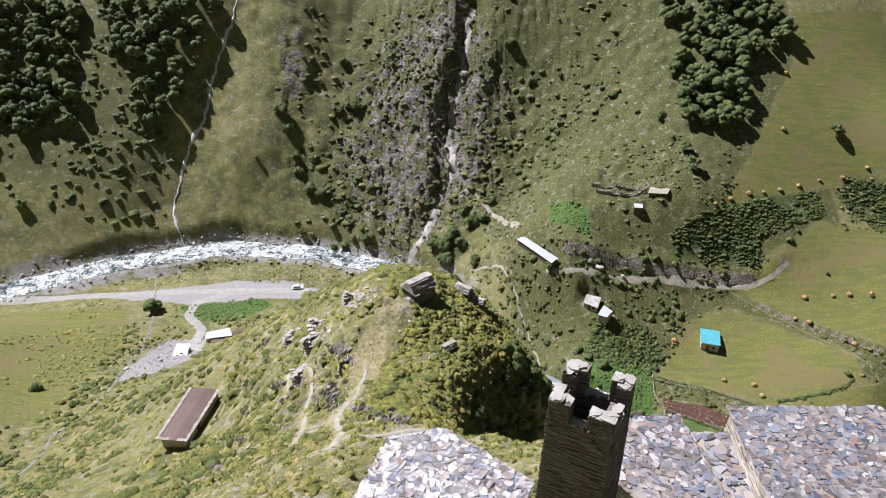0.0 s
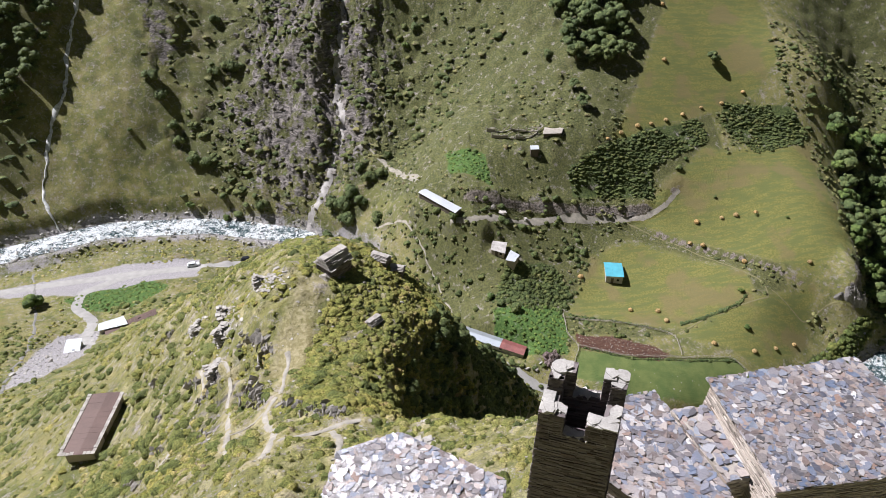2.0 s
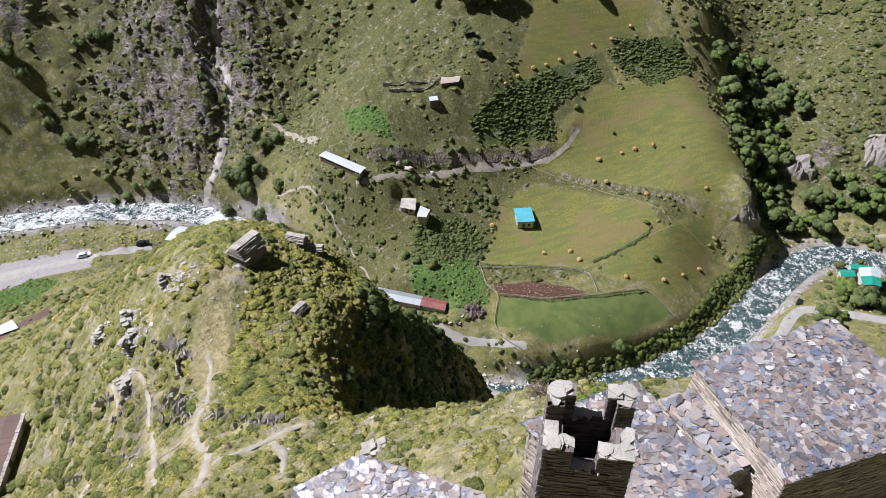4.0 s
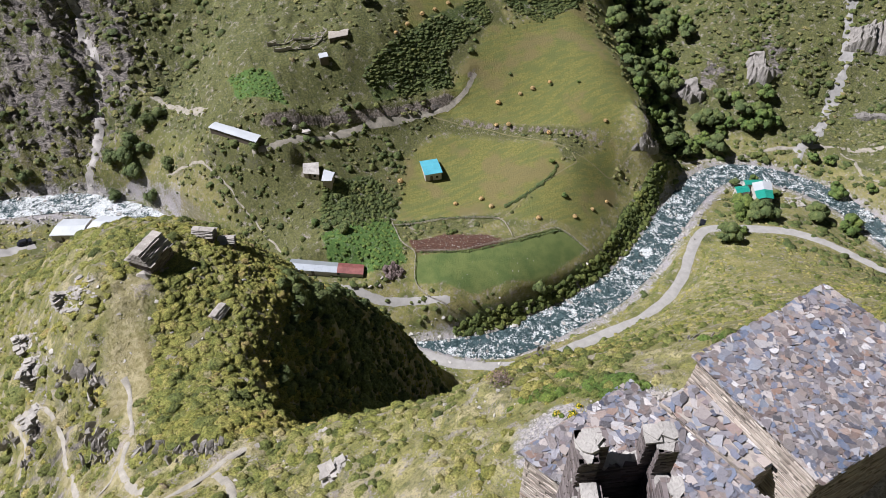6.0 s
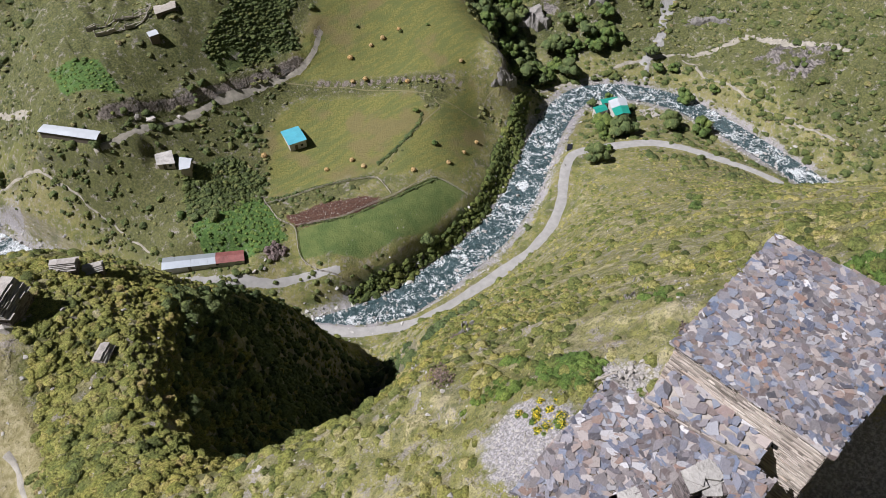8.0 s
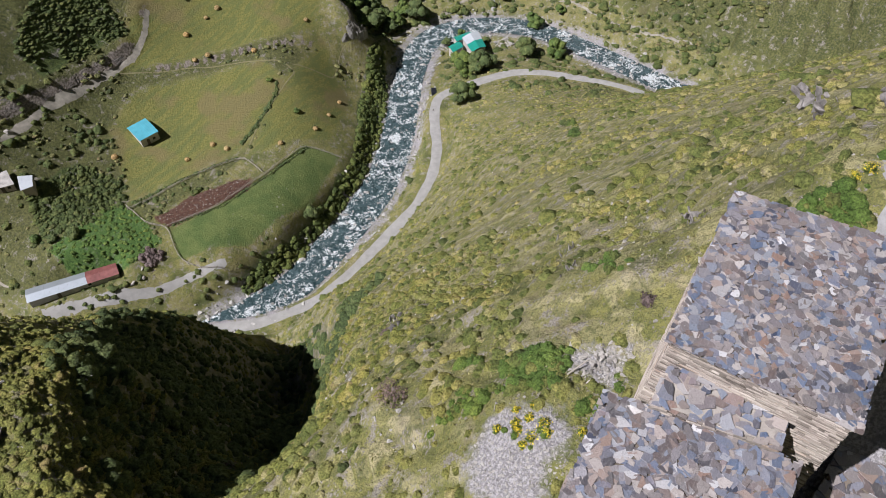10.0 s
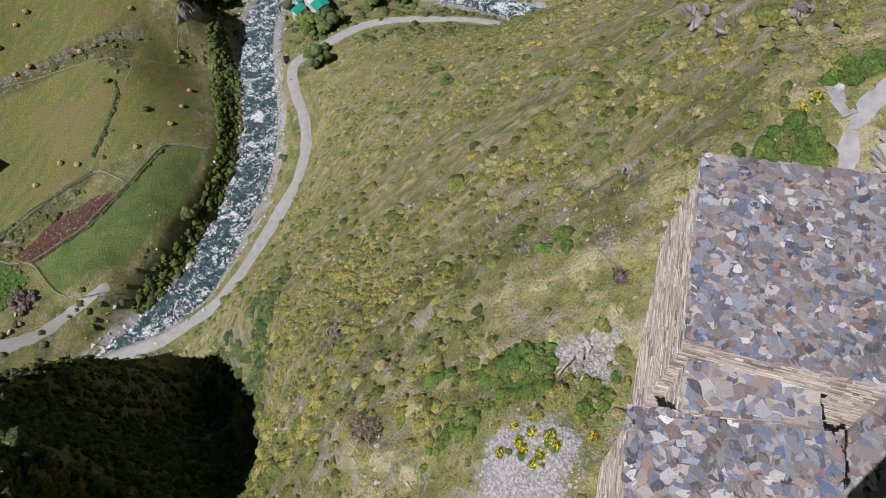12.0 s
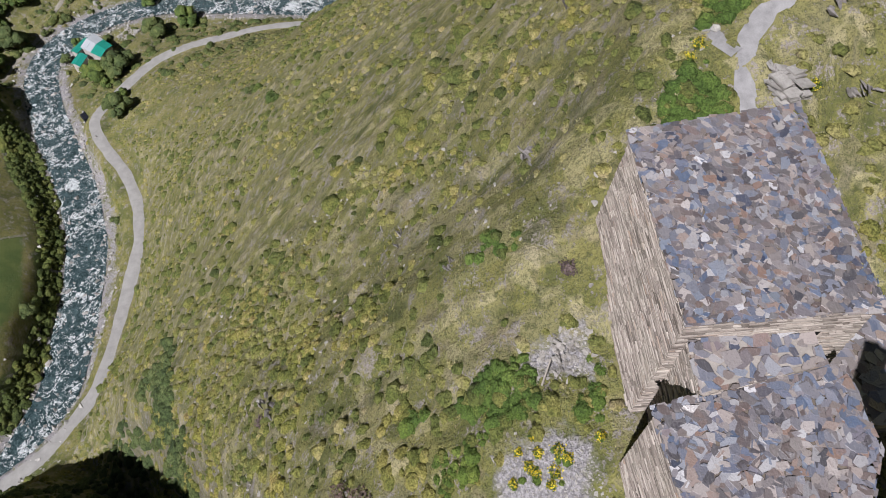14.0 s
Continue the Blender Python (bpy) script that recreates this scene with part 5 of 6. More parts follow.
scrub("slope_bushes", clumped((38, 180, 16, 118), 2300, 25, 8, 0.06), olive_mat, "scattered low green bushes on the hillside", 20, 0.13, 0.9, 0.55)
scrub("near_bushes", clumped((-8, 48, 22, 58), 1900, 26, 5, 0.1), olive_mat, "soft yellow-green bushes on the slope below the houses", 60, 0.05, 0.42, 0.7)
scrub("near_shrubs", clumped((-22, 46, 10, 52), 6000, 10, 4, -0.02), tussock_mat, "low shrubs on the slope below the houses", 24, 0.045, 0.4, 0.6)
herb_beds = [([(15.9, 31.9), (17.4, 30.4), (17.1, 28.9), (14.9, 28.9), (14.1, 30.2)], 0.3), ([(15.4, 27.2), (16.6, 26.7), (15.5, 26.3), (13.6, 26.9), (14, 27.8)], 0.3), ([(11.4, 33.4), (14, 33), (14.6, 30.8), (12.9, 31.4)], 0.4), ([(11, 30.5), (13.2, 30.5), (13.3, 27.6), (11.4, 27.6)], 0.75), ([(15.6, 34.6), (17.2, 34), (16.4, 33)], 0.4),
             ([(23.4, 23.6), (25, 23.2), (26.5, 21.6), (25.8, 20.9), (23.6, 20.8)], 0.27), ([(27.6, 21.4), (29.4, 20.4), (28.6, 18.6), (27.8, 19.4)], 0.3), ([(22.6, 28.5), (23.8, 30), (22.6, 31), (21.6, 29)], 0.5)]
scrub("fresh_shrubs", [q for n, (bed, gap) in enumerate(herb_beds) for q in scatter_in(bed, gap, 110 + n, 1.3)], herb_mat, "fresh green shrubs beside the houses", 60, 0.04, 0.34, 0.85)


def tufts(name, box, count, seed, mat, label, height, blades=7):
    """Grass tufts of narrow blades."""
    rng = np.random.default_rng(seed)
    x, y = rng.uniform(box[0], box[1], count), rng.uniform(box[2], box[3], count)
    keep = clear(x, y) & (on_grid(masks["rock"], x, y) + rng.uniform(-0.3, 0.3, count) < 0.6)
    x, y = x[keep], y[keep]
    n = len(x)
    z = (ground_heights(x, y) - 0.03)[:, None]
    h = height * rng.uniform(0.5, 1.4, (n, 1)) * np.ones((1, blades))
    turn = rng.uniform(0, 6.283, (n, blades))
    lean_by, c, s = rng.uniform(0.25, 0.95, (n, blades)) * h, np.cos(turn), np.sin(turn)
    w = 0.05 * h + 0.012
    base = np.stack([x[:, None] + 0.12 * h * c, y[:, None] + 0.12 * h * s, z + 0 * h], -1)
    side = np.stack([-s * w, c * w, 0 * h], -1)
    tip = base + np.stack([c * lean_by, s * lean_by, h * rng.uniform(0.55, 1.0, (n, blades))], -1)
    return tagged(triangles(name, np.stack([base - side, base + side, tip], 2).reshape(-1, 3), mat), label, "grass", kind="stuff")


tufts("near_grass", (-24, 46, 12, 56), 17000, 21, straw_mat, "dry yellow mountain grass on the near slope", 0.17, 6)
tufts("knoll_grass", (-30, 40, 44, 100), 9000, 22, straw_mat, "yellow-green grass over the knoll", 0.22, 6)
tufts("hillside_grass", (28, 170, 14, 118), 9000, 23, hill_grass_mat, "dry grass over the steep hillside", 0.2, 5)
tufts("left_grass", (-110, -18, 40, 190), 9000, 24, straw_mat, "dry grass on the western flank", 0.34, 6)


# ---- paths, tracks and streams ----
def trail(name, line, half, mat, label, category="path", lift=0.07, stray=0.0, wobble=0.25):
    pts = np.array(along(line, 1.0), float)[:, :2]
    k = np.arange(len(pts))
    pts[:, 0] += stray * (np.sin(k * 0.55 + pts[0, 0]) + 0.7 * np.sin(k * 1.27))
    return ribbon(name, pts, half, lift, mat, label, category, wobble=wobble, across=4)


grassy_mat = plain("grassy_track", (0.19, 0.175, 0.09), 0.95, vary=0.3, scale=2.0, bump=0.05)
dust_mat = plain("pale_dusty_path", (0.31, 0.29, 0.25), 0.95, vary=0.35, scale=2.5, bump=0.05)
for line, half in KNOLL_PATHS:
    trail("path", line, half, dust_mat, "narrow trodden earth path over the knoll", stray=0.12, wobble=0.55)
trail("path", [(10.6, 222.8), (19.4, 213), (24, 199.4), (28.3, 184), (31, 172)], 0.28, path_mat, "narrow pale path down to the river", stray=0.2, wobble=0.5)
trail("path", [(5.5, 259.6), (13.4, 257), (19.9, 245), (26, 229), (28, 222)], 0.9, path_mat, "stony path from the ravine to the long shed", stray=0.3, wobble=0.5)
trail("track", [(34, 196), (41, 195), (55, 195.4), (75, 198), (95, 196.6), (103, 196.5), (111, 199.5), (118, 204)], 1.0, path_mat, "pale earth track above the fields", "track", wobble=0.45)
trail("track", [(96, 195.5), (111, 185), (132, 165.5), (131, 159.3), (108, 155), (97, 151)], 0.22, grassy_mat, "grassy cart track round the hay meadow", "track")
trail("track", [(133, 163), (142, 154), (152, 158), (165, 158), (172, 160), (185, 156)], 0.22, grassy_mat, "narrow track along the terrace edge", "track")
trail("track", [(30, 160), (50, 142), (57, 138), (66, 132)], 1.1, track_mat, "grey gravel track by the lower field", "track")
trail("road_loop", LOOP_ROAD, 1.7, track_mat, "pale dusty road loop round a garden", "road", 0.1, 0.0, 0.08)
trail("road_west", WEST_ROAD, 2.0, track_mat, "pale dusty road along the valley floor", "road", 0.1, 0.0, 0.1)
shale_mat = plain("grey_shale_path", (0.27, 0.265, 0.265), 0.9, vary=0.35, scale=5)
trail("path", SHALE_PATH, 0.4, shale_mat, "grey shale footpath behind the tall house")
trail("path", [(25.8, 20.2), (26.4, 20.5), (27.1, 20.8), (28, 21)], 0.3, shale_mat, "short grey footpath along the hillside")
trail("path", [(220, 146.5), (227.1, 142.7), (237.7, 136.6), (247.9, 124.7), (255.8, 119.9), (258, 113.9), (257.3, 98.4), (259, 80)], 0.9, path_mat, "pale path climbing the far hillside", stray=0.25, wobble=0.5)
trail("path", [(237.5, 132.4), (237.7, 126.3), (232.2, 117.3), (234.4, 111.2), (230, 95.4), (230.8, 78.2), (232, 60)], 0.5, path_mat, "thin trodden path above the river", stray=0.25, wobble=0.5)
trail("path", [(220, 146.5), (205.9, 150.6), (190.6, 157), (178, 158)], 0.7, path_mat, "thin path on the far river bank")
foam_mat = plain("stream_water", (0.50, 0.51, 0.51), 0.4, vary=0.6, scale=2.5, bump=0.05)
trail("mountain_stream", STREAM, 0.6, foam_mat, "thin white mountain stream falling to the river", "stream", 0.3, 0.28, 0.8)
trail("gully_stream", [(-86, 84), (-85.1, 94.5), (-84.5, 101), (-87.1, 112.7), (-84.9, 125), (-84.8, 134.7), (-91.3, 158.7), (-96.5, 183.9), (-103, 205), (-110, 225)], 0.45, plain("brook_bed", (0.19, 0.185, 0.175), 0.5, vary=0.5, scale=3, bump=0.1), "narrow stony brook in a gully", "stream", 0.1, 0.2)
trail("ravine_stream", [(13, 335), (8, 306), (4, 292), (2.5, 285), (3.7, 271), (-2, 259), (-5, 250), (-14, 239)], 1.3, plain("wet_rock_chute", (0.30, 0.285, 0.27), 0.6, vary=0.45, scale=1.2), "wet grey rock chute of a small waterfall", "waterfall", 0.2, 0.6)
trail("scree_gully", [(282, 178), (275.2, 169.8), (267.6, 160.5), (259.1, 155), (251.4, 150.7), (239.8, 144.4), (227.9, 142), (219.9, 135.9)], 2.0, plain("gully_scree", (0.27, 0.265, 0.255), 0.9, vary=0.3, scale=2), "grey scree gully running down to the river", "gully", 0.2, 0.5, 0.7)


# ---- rocks ----
def stone_material(name, dark, light, joined=False, upright=1.8):
    m, n, b = material(name, 0.9)
    p = n.world((1, 1, upright))
    c = n.ramp(n.noise(p, 1.4, 6, 0.7), [(0.3, dark), (0.7, light)])
    c = n.mix(0.35, c, n.ramp(n.island() if joined else n.random(), [(0, dark), (1, light)]))
    n.join(c, b.inputs["Base Color"])
    n.bump(b, n.noise(n.world((1, 1, 3 if upright > 1 else 0.4)), 5 if upright > 1 else 1.6, 6, 0.7), 0.12 if upright > 1 else 0.7, 0.9)
    return m


pale_rock = stone_material("pale_rock", (0.20, 0.185, 0.165), (0.50, 0.47, 0.435))
pale_rubble = stone_material("pale_rubble", (0.20, 0.188, 0.172), (0.54, 0.515, 0.48), True)
dark_rock = stone_material("dark_slate_rock", (0.14, 0.13, 0.118), (0.50, 0.47, 0.43))
river_rock = stone_material("river_stones", (0.16, 0.155, 0.145), (0.55, 0.53, 0.50), True)
cliff_rock = stone_material("cliff_rock", (0.085, 0.08, 0.075), (0.38, 0.36, 0.335), upright=0.3)
crag_joined = stone_material("crag_rock", (0.075, 0.07, 0.062), (0.27, 0.25, 0.225), True)


def hull(rng, size, points=13):
    """A broken angular stone as a convex hull."""
    bm = bmesh.new()
    for _ in range(points):
        v = Vector((rng.gauss(0, 1), rng.gauss(0, 1), rng.gauss(0, 1))).normalized() * rng.uniform(0.75, 1.0)
        bm.verts.new((v.x * size[0], v.y * size[1], v.z * size[2]))
    r = bmesh.ops.convex_hull(bm, input=bm.verts)
    bmesh.ops.delete(bm, geom=[g for g in r["geom_interior"] if isinstance(g, bmesh.types.BMVert)], context="VERTS")
    return bm


def hull_arrays(rng, size, at, turn, verts, faces, points=11):
    bm = hull(rng, size, points)
    bm.verts.index_update()
    k = len(verts)
    verts += [turn @ v.co + at for v in bm.verts]
    faces += [tuple(k + v.index for v in f.verts) for f in bm.faces]
    bm.free()


def boulder(x, y, size, seed, mat, label, category="boulder", group="", sink=0.3):
    rng = random.Random(seed)
    ob = mesh_object(category, hull(rng, (size * rng.uniform(0.8, 1.2), size * rng.uniform(0.7, 1.0), size * rng.uniform(0.55, 0.8)), 16), mat)
    ob.matrix_world = pose(x, y, ground_z(x, y) + size * (0.45 - sink), rng.uniform(-15, 15), rng.uniform(-15, 15), rng.uniform(0, 360))
    return tagged(ob, label, category, group)


def crag(x, y, size, seed, mat=None, label="dark layered slate outcrop in the grass", dip=58, head=60):
    """A slanted stack of slabs breaking out of the turf."""
    rng = random.Random(seed)
    out = empty("rock_outcrop", pose(x, y, ground_z(x, y) - 0.1 * size, 0, 0, 0))
    tagged(out, label, "outcrop", "rock outcrops on the knoll")
    for k in range(15):
        s = size * rng.uniform(0.3, 1.0)
        bm = hull(rng, (s * rng.uniform(0.5, 0.85), s * rng.uniform(0.3, 0.6), s * rng.uniform(0.08, 0.2)), 11)
        ob = mesh_object("slab", bm, mat or dark_rock, out)
        ob.matrix_local = pose(rng.gauss(0, 0.5) * size, rng.gauss(0, 0.42) * size, size * rng.uniform(0.0, 0.5), dip + rng.uniform(-22, 26), rng.uniform(-20, 20), head + rng.uniform(-40, 40))
    return out


for k, (x, y, s) in enumerate([(-11.1, 62.6, 1.5), (-10.8, 61.2, 1.2), (-11.6, 60, 0.9), (-11.3, 55.6, 1.4), (-11.6, 54, 1.3), (-10.9, 53, 1.0), (-8.4, 50.6, 0.9), (-7.4, 50, 0.9), (-6.3, 47.4, 0.8), (-5.4, 46.6, 0.9), (-4.6, 46.2, 0.8), (-3.6, 46, 0.7),
                               (-19.9, 65.6, 1.1), (-17.4, 62.8, 1.1), (-18.4, 61, 0.8), (-27.8, 87.1, 1.1), (-29, 78.5, 1.2), (-13.2, 65.1, 1.0), (-22.6, 57, 1.0), (-16.4, 52.5, 0.9), (-25, 66, 1.0), (-24, 52, 1.0), (8.5, 66, 0.8), (-12.6, 57.6, 0.9)]):
    crag(x, y, s, 800 + k)
for k, (x, y, s) in enumerate([(28.6, 27, 0.8), (47.6, 23.5, 1.6), (40.5, 23, 1.5), (36, 20.5, 1.2), (24.6, 18.6, 0.7), (31.6, 34, 0.9), (33, 17.5, 1.0), (23.5, 31.6, 0.6), (22.3, 43, 0.8), (27, 16.4, 0.9), (29.8, 13.6, 1.1), (31, 15.8, 1.2), (26, 13.4, 0.8), (24, 15.6, 0.6), (34, 14, 1.2)]):
    crag(x, y, s, 850 + k, stone_material("grey_outcrop", (0.12, 0.11, 0.105), (0.46, 0.43, 0.41)) if k == 0 else bpy.data.materials["grey_outcrop"], "grey split-stone outcrop on the hillside", 55, 20)


def ruin(x, y, wide, deep, turn, seed, label):
    """Low tumbled walls round a hollow, with fallen stones."""
    wide, deep = wide * 0.8, deep * 0.8
    rng = random.Random(seed)
    out = empty("ruined_house", pose(x, y, ground_z(x, y), 0, 0, turn))
    tagged(out, label, "ruin")
    feet = [ground_z(*(out.matrix_world @ Vector((cx_, cy_, 0))).xy) - out.matrix_world.translation.z for cx_ in (-wide, wide) for cy_ in (-deep, deep)]
    foot, rows = min(feet) - 0.2, int(0.5 * (max(feet) - min(feet)) / 0.1 + 5)
    for (ax, ay), (bx, by) in (((-wide, -deep), (wide, -deep)), ((wide, -deep), (wide, deep)), ((wide, deep), (-wide, deep)), ((-wide, deep), (-wide, -deep))):
        verts, faces = [], []
        length = math.hypot(bx - ax, by - ay)
        d = Vector((bx - ax, by - ay, 0)) / length
        across = Vector((-d.y, d.x, 0))
        for row in range(rows + 3):
            u = -rng.uniform(0, 0.3)
            while u < length:
                long = rng.uniform(0.22, 0.62)
                if row < rows * (0.82 + 0.3 * math.sin(u / length * 5 + seed)) + rng.uniform(-2, 2):
                    q = Vector((ax, ay, 0)) + d * u + across * rng.gauss(-0.3, 0.12)
                    q.z = foot + 0.1 * row + rng.uniform(0, 0.04)
                    tip = Vector((rng.gauss(0, 0.12), rng.gauss(0, 0.12), rng.gauss(0, 0.05)))
                    box_arrays(q, d * (long - 0.03) + tip, across * rng.uniform(0.45, 0.8) + Vector((0, 0, rng.gauss(0, 0.04))), Vector((0, 0, 0.088)), verts, faces)
                u += long
        tagged(from_arrays("tumbled_wall", verts, faces, pale_rubble, out), kind="stuff")
    verts, faces = [], []
    for k in range(int(wide * deep * 34)):
        q = Vector((rng.gauss(0, wide * 0.7), rng.gauss(0, deep * 0.7), 0))
        w = out.matrix_world @ q
        q.z = ground_z(w.x, w.y) - out.matrix_world.translation.z + 0.05
        hull_arrays(rng, (rng.uniform(0.15, 0.55), rng.uniform(0.12, 0.42), rng.uniform(0.04, 0.1)), q, pose(0, 0, 0, rng.uniform(-20, 20), rng.uniform(-20, 20), rng.uniform(0, 360)).to_3x3(), verts, faces, 9)
    tagged(from_arrays("fallen_stones", verts, faces, pale_rubble, out), kind="stuff")
    return out


ruin(-10.2, 71.2, 1.7, 1.9, 25, 3, "pale tumbled ruin of a small stone house")
ruin(-16.6, 75.6, 1.3, 1.1, 10, 4, "broken pale stone ruin among bushes")
ruin(-15.6, 68.8, 1.4, 1.1, -10, 5, "collapsed stone hut with a dark hollow")
ruin(-22, 82, 1.3, 1.0, 30, 6, "scattered pale stones of a fallen wall")
ruin(-16.8, 64.6, 1.3, 0.6, 15, 7, "low pale stretch of dry-stone wall")
ruin(2.4, 37.6, 0.6, 0.35, 0, 8, "small heap of pale stones by the path")
ruin(204, 123, 3.2, 2.4, -30, 9, "roofless stone ruin on the river meadow")


ruin(24.4, 18.6, 0.55, 0.45, 20, 12, "heap of grey stones beside the shale path")
# flat stones beside the houses, with a fallen pole
heap = empty("slate_pile", pose(16.9, 27.8, ground_z(16.9, 27.8)))
tagged(heap, "heap of pale broken slates beside the house", "stone heap")
rng = random.Random(77)
for k in range(70):
    x, y = rng.gauss(0, 0.5), rng.gauss(0, 0.55)
    z = 0.05 + max(0, 0.45 - 0.5 * math.hypot(x, y)) * rng.random() + ground_z(16.9 + x, 27.8 + y) - heap.matrix_world.translation.z
    ob = mesh_object("slab", hull(rng, (rng.uniform(0.1, 0.28), rng.uniform(0.08, 0.2), rng.uniform(0.015, 0.04)), 10), pale_rock, heap)
    ob.matrix_local = pose(x, y, z, rng.uniform(-25, 25), rng.uniform(-25, 25), rng.uniform(0, 360))
pole_mat = plain("grey_timber", (0.34, 0.31, 0.27), 0.85, scale=5)
bm = bmesh.new()
limb(bm, (15.6, 28.7, ground_z(15.6, 28.7) + 0.1), (16.6, 28.2, ground_z(16.6, 28.2) + 0.45), 0.045, 0.035, 8)
tagged(mesh_object("pole", bm, pole_mat), "weathered grey wooden pole lying on slates", "pole")


def spread_stones(name, places, low, high, mat, label, category="stones", flat=0.5, seed=5):
    rng = random.Random(seed)
    verts, faces = [], []
    for x, y, z in places:
        s = rng.uniform(low, high) * rng.choice((0.5, 0.7, 1.0))
        hull_arrays(rng, (s, s * rng.uniform(0.6, 1.0), s * flat), Vector((x, y, z)), pose(0, 0, 0, rng.uniform(-15, 15), rng.uniform(-15, 15), rng.uniform(0, 360)).to_3x3(), verts, faces, 9)
    return tagged(from_arrays(name, verts, faces, mat), label, category, kind="stuff")


rng = random.Random(12)
shore = []
for p, q in zip(river_line[:-1], river_line[1:]):
    if -200 < p[0] < 235:
        d = Vector((q[0] - p[0], q[1] - p[1])).normalized()
        for _ in range(15):
            side = rng.choice((-1, 1)) * (5.4 + abs(rng.gauss(0, 1.4)))
            x, y = p[0] - d.y * side + rng.uniform(-2, 2), p[1] + d.x * side + rng.uniform(-2, 2)
            shore.append((x, y, max(ground_z(x, y), river_z(x)) + 0.05))
        for _ in range(3):
            side = rng.uniform(-4.6, 4.6)
            x, y = p[0] - d.y * side + rng.uniform(-2, 2), p[1] + d.x * side + rng.uniform(-2, 2)
            shore.append((x, y, river_z(x) + 0.02))
spread_stones("shore_stones", shore, 0.35, 1.25, river_rock, "grey and white stones along the river edge", flat=0.6)
gravel_places = []
for poly in ZONES["gravel"][2:4]:
    gravel_places += scatter_in(poly, 0.17, 31)
spread_stones("scree_chips", [(x, y, ground_z(x, y) + 0.02) for x, y in gravel_places], 0.06, 0.16, pale_rubble, "pale slate scree below the houses", "scree", 0.3)
gravel_places = scatter_in(ZONES["gravel"][1], 1.1, 32) + scatter_in([(-125, 222), (-60, 232), (-20, 228), (-50, 240), (-95, 240)], 1.9, 33)
spread_stones("valley_stones", [(x, y, ground_z(x, y) + 0.05) for x, y in gravel_places], 0.2, 0.75, river_rock, "pale stones strewn over the valley floor")
near_places = clumped((-24, 46, 12, 56), 2300, 41, 4, 0.02) + clumped((-30, 20, 40, 90), 1300, 42, 5, 0.05) + clumped((30, 130, 20, 110), 900, 43, 8, 0.1)
spread_stones("loose_stones", [(x, y, ground_z(x, y) + 0.03) for x, y in near_places], 0.08, 0.32, pale_rubble, "loose pale stones in the grass")
crag_places = [q for q in scatter_in(ZONES["rock"][0], 3.3, 44)]
spread_stones("crag_blocks", [(x, y, ground_z(x, y)) for x, y in crag_places], 0.8, 2.0, crag_joined, "broken grey crags of the ravine face", "crags", 0.8)
for k, (x, y, s) in enumerate([(48, 146.5, 0.8), (50.5, 145.5, 0.9), (52, 146.8, 0.6), (73.9, 178, 0.8), (100, 107.5, 0.6), (96, 106.9, 0.5), (155, 128, 0.9), (151, 126, 1.0), (149, 127.5, 0.8), (157, 131, 1.1), (168, 134, 1.0),
                               (60, 196.5, 1.5), (52, 197.5, 2.0), (49, 198.5, 1.6), (-86, 165, 1.0), (-83, 160, 1.1), (-88, 150, 0.9)]):
    boulder(x, y, s, 900 + k, pale_rock, "pale grey boulder lying on the ground", group="boulders in the valley")


def crag_wall(places, label, seed, reach=1.25):
    """A fluted rock face standing out of the slope along a line, with a ragged crest."""
    line = np.array(along([(x, y) for x, y, _ in places], 0.45), float)[:, :2]
    size = np.interp(np.linspace(0, 1, len(line)), np.linspace(0, 1, len(places)), [s for _, _, s in places])
    t = np.gradient(line, axis=0)
    t /= np.linalg.norm(t, axis=1)[:, None] + 1e-9
    side = np.stack([-t[:, 1], t[:, 0]], 1)
    mid = len(line) // 2
    far = line[mid] + side[mid] * 5, line[mid] - side[mid] * 5
    if ground_z(*far[0]) < ground_z(*far[1]):
        side = -side
    levels = 34
    k, f = np.meshgrid(np.arange(len(line)), np.linspace(0, 1, levels), indexing="ij")
    run = k * 0.45
    columns = 1 - 2.4 * np.abs(fbm(run + 1.2 * f, run * 0 + 7, 3.4, 4, 200 + seed))
    chips = fbm(run * 1.2, f * 14, 1.3, 3, 300 + seed)
    edge = np.minimum(np.minimum(k, len(line) - 1 - k) / 7.0, np.minimum(f * 6, (1 - f) * 2.6)) + 0.7 * fbm(run, f * 12, 3.0, 3, 500 + seed)
    edge = np.clip(edge, 0, 1)
    back = size[:, None] * (reach * f - 0.14 * columns * np.sin(np.pi * f))
    x, y = (line[:, None, i] + side[:, None, i] * back for i in (0, 1))
    rib = 0.26 * columns + 0.12 * chips + 0.12 + 0.22 * np.clip(1 - f / 0.35, 0, 1) * np.clip(f / 0.08, 0, 1)
    z = ground_heights(x, y) + size[:, None] * (rib * edge - 0.18 * (1 - edge))
    idx = np.arange(x.size).reshape(x.shape)
    faces = np.stack([idx[:-1, :-1], idx[1:, :-1], idx[1:, 1:], idx[:-1, 1:]], -1).reshape(-1, 4)
    tagged(from_arrays("cliff", np.stack([x, y, z], -1).reshape(-1, 3).tolist(), faces.tolist(), cliff_rock), label, "cliff", kind="structure")


crag_wall([(153.5, 159.5, 5), (157, 157, 8), (161, 155.5, 8), (165, 156, 8), (169, 159, 6)], "grey fluted cliff below the hay meadow", 1, 0.6)
crag_wall([(200, 188, 6), (202.5, 184.5, 9), (205, 181, 10), (209.5, 178.3, 10), (214, 180, 6)], "grey rock face in the wooded gully", 2)
crag_wall([(226, 174, 9), (229, 171.5, 13), (233, 168.8, 14), (238, 168.6, 13), (242, 171, 9)], "tall pale ribbed cliff above the river bend", 3)
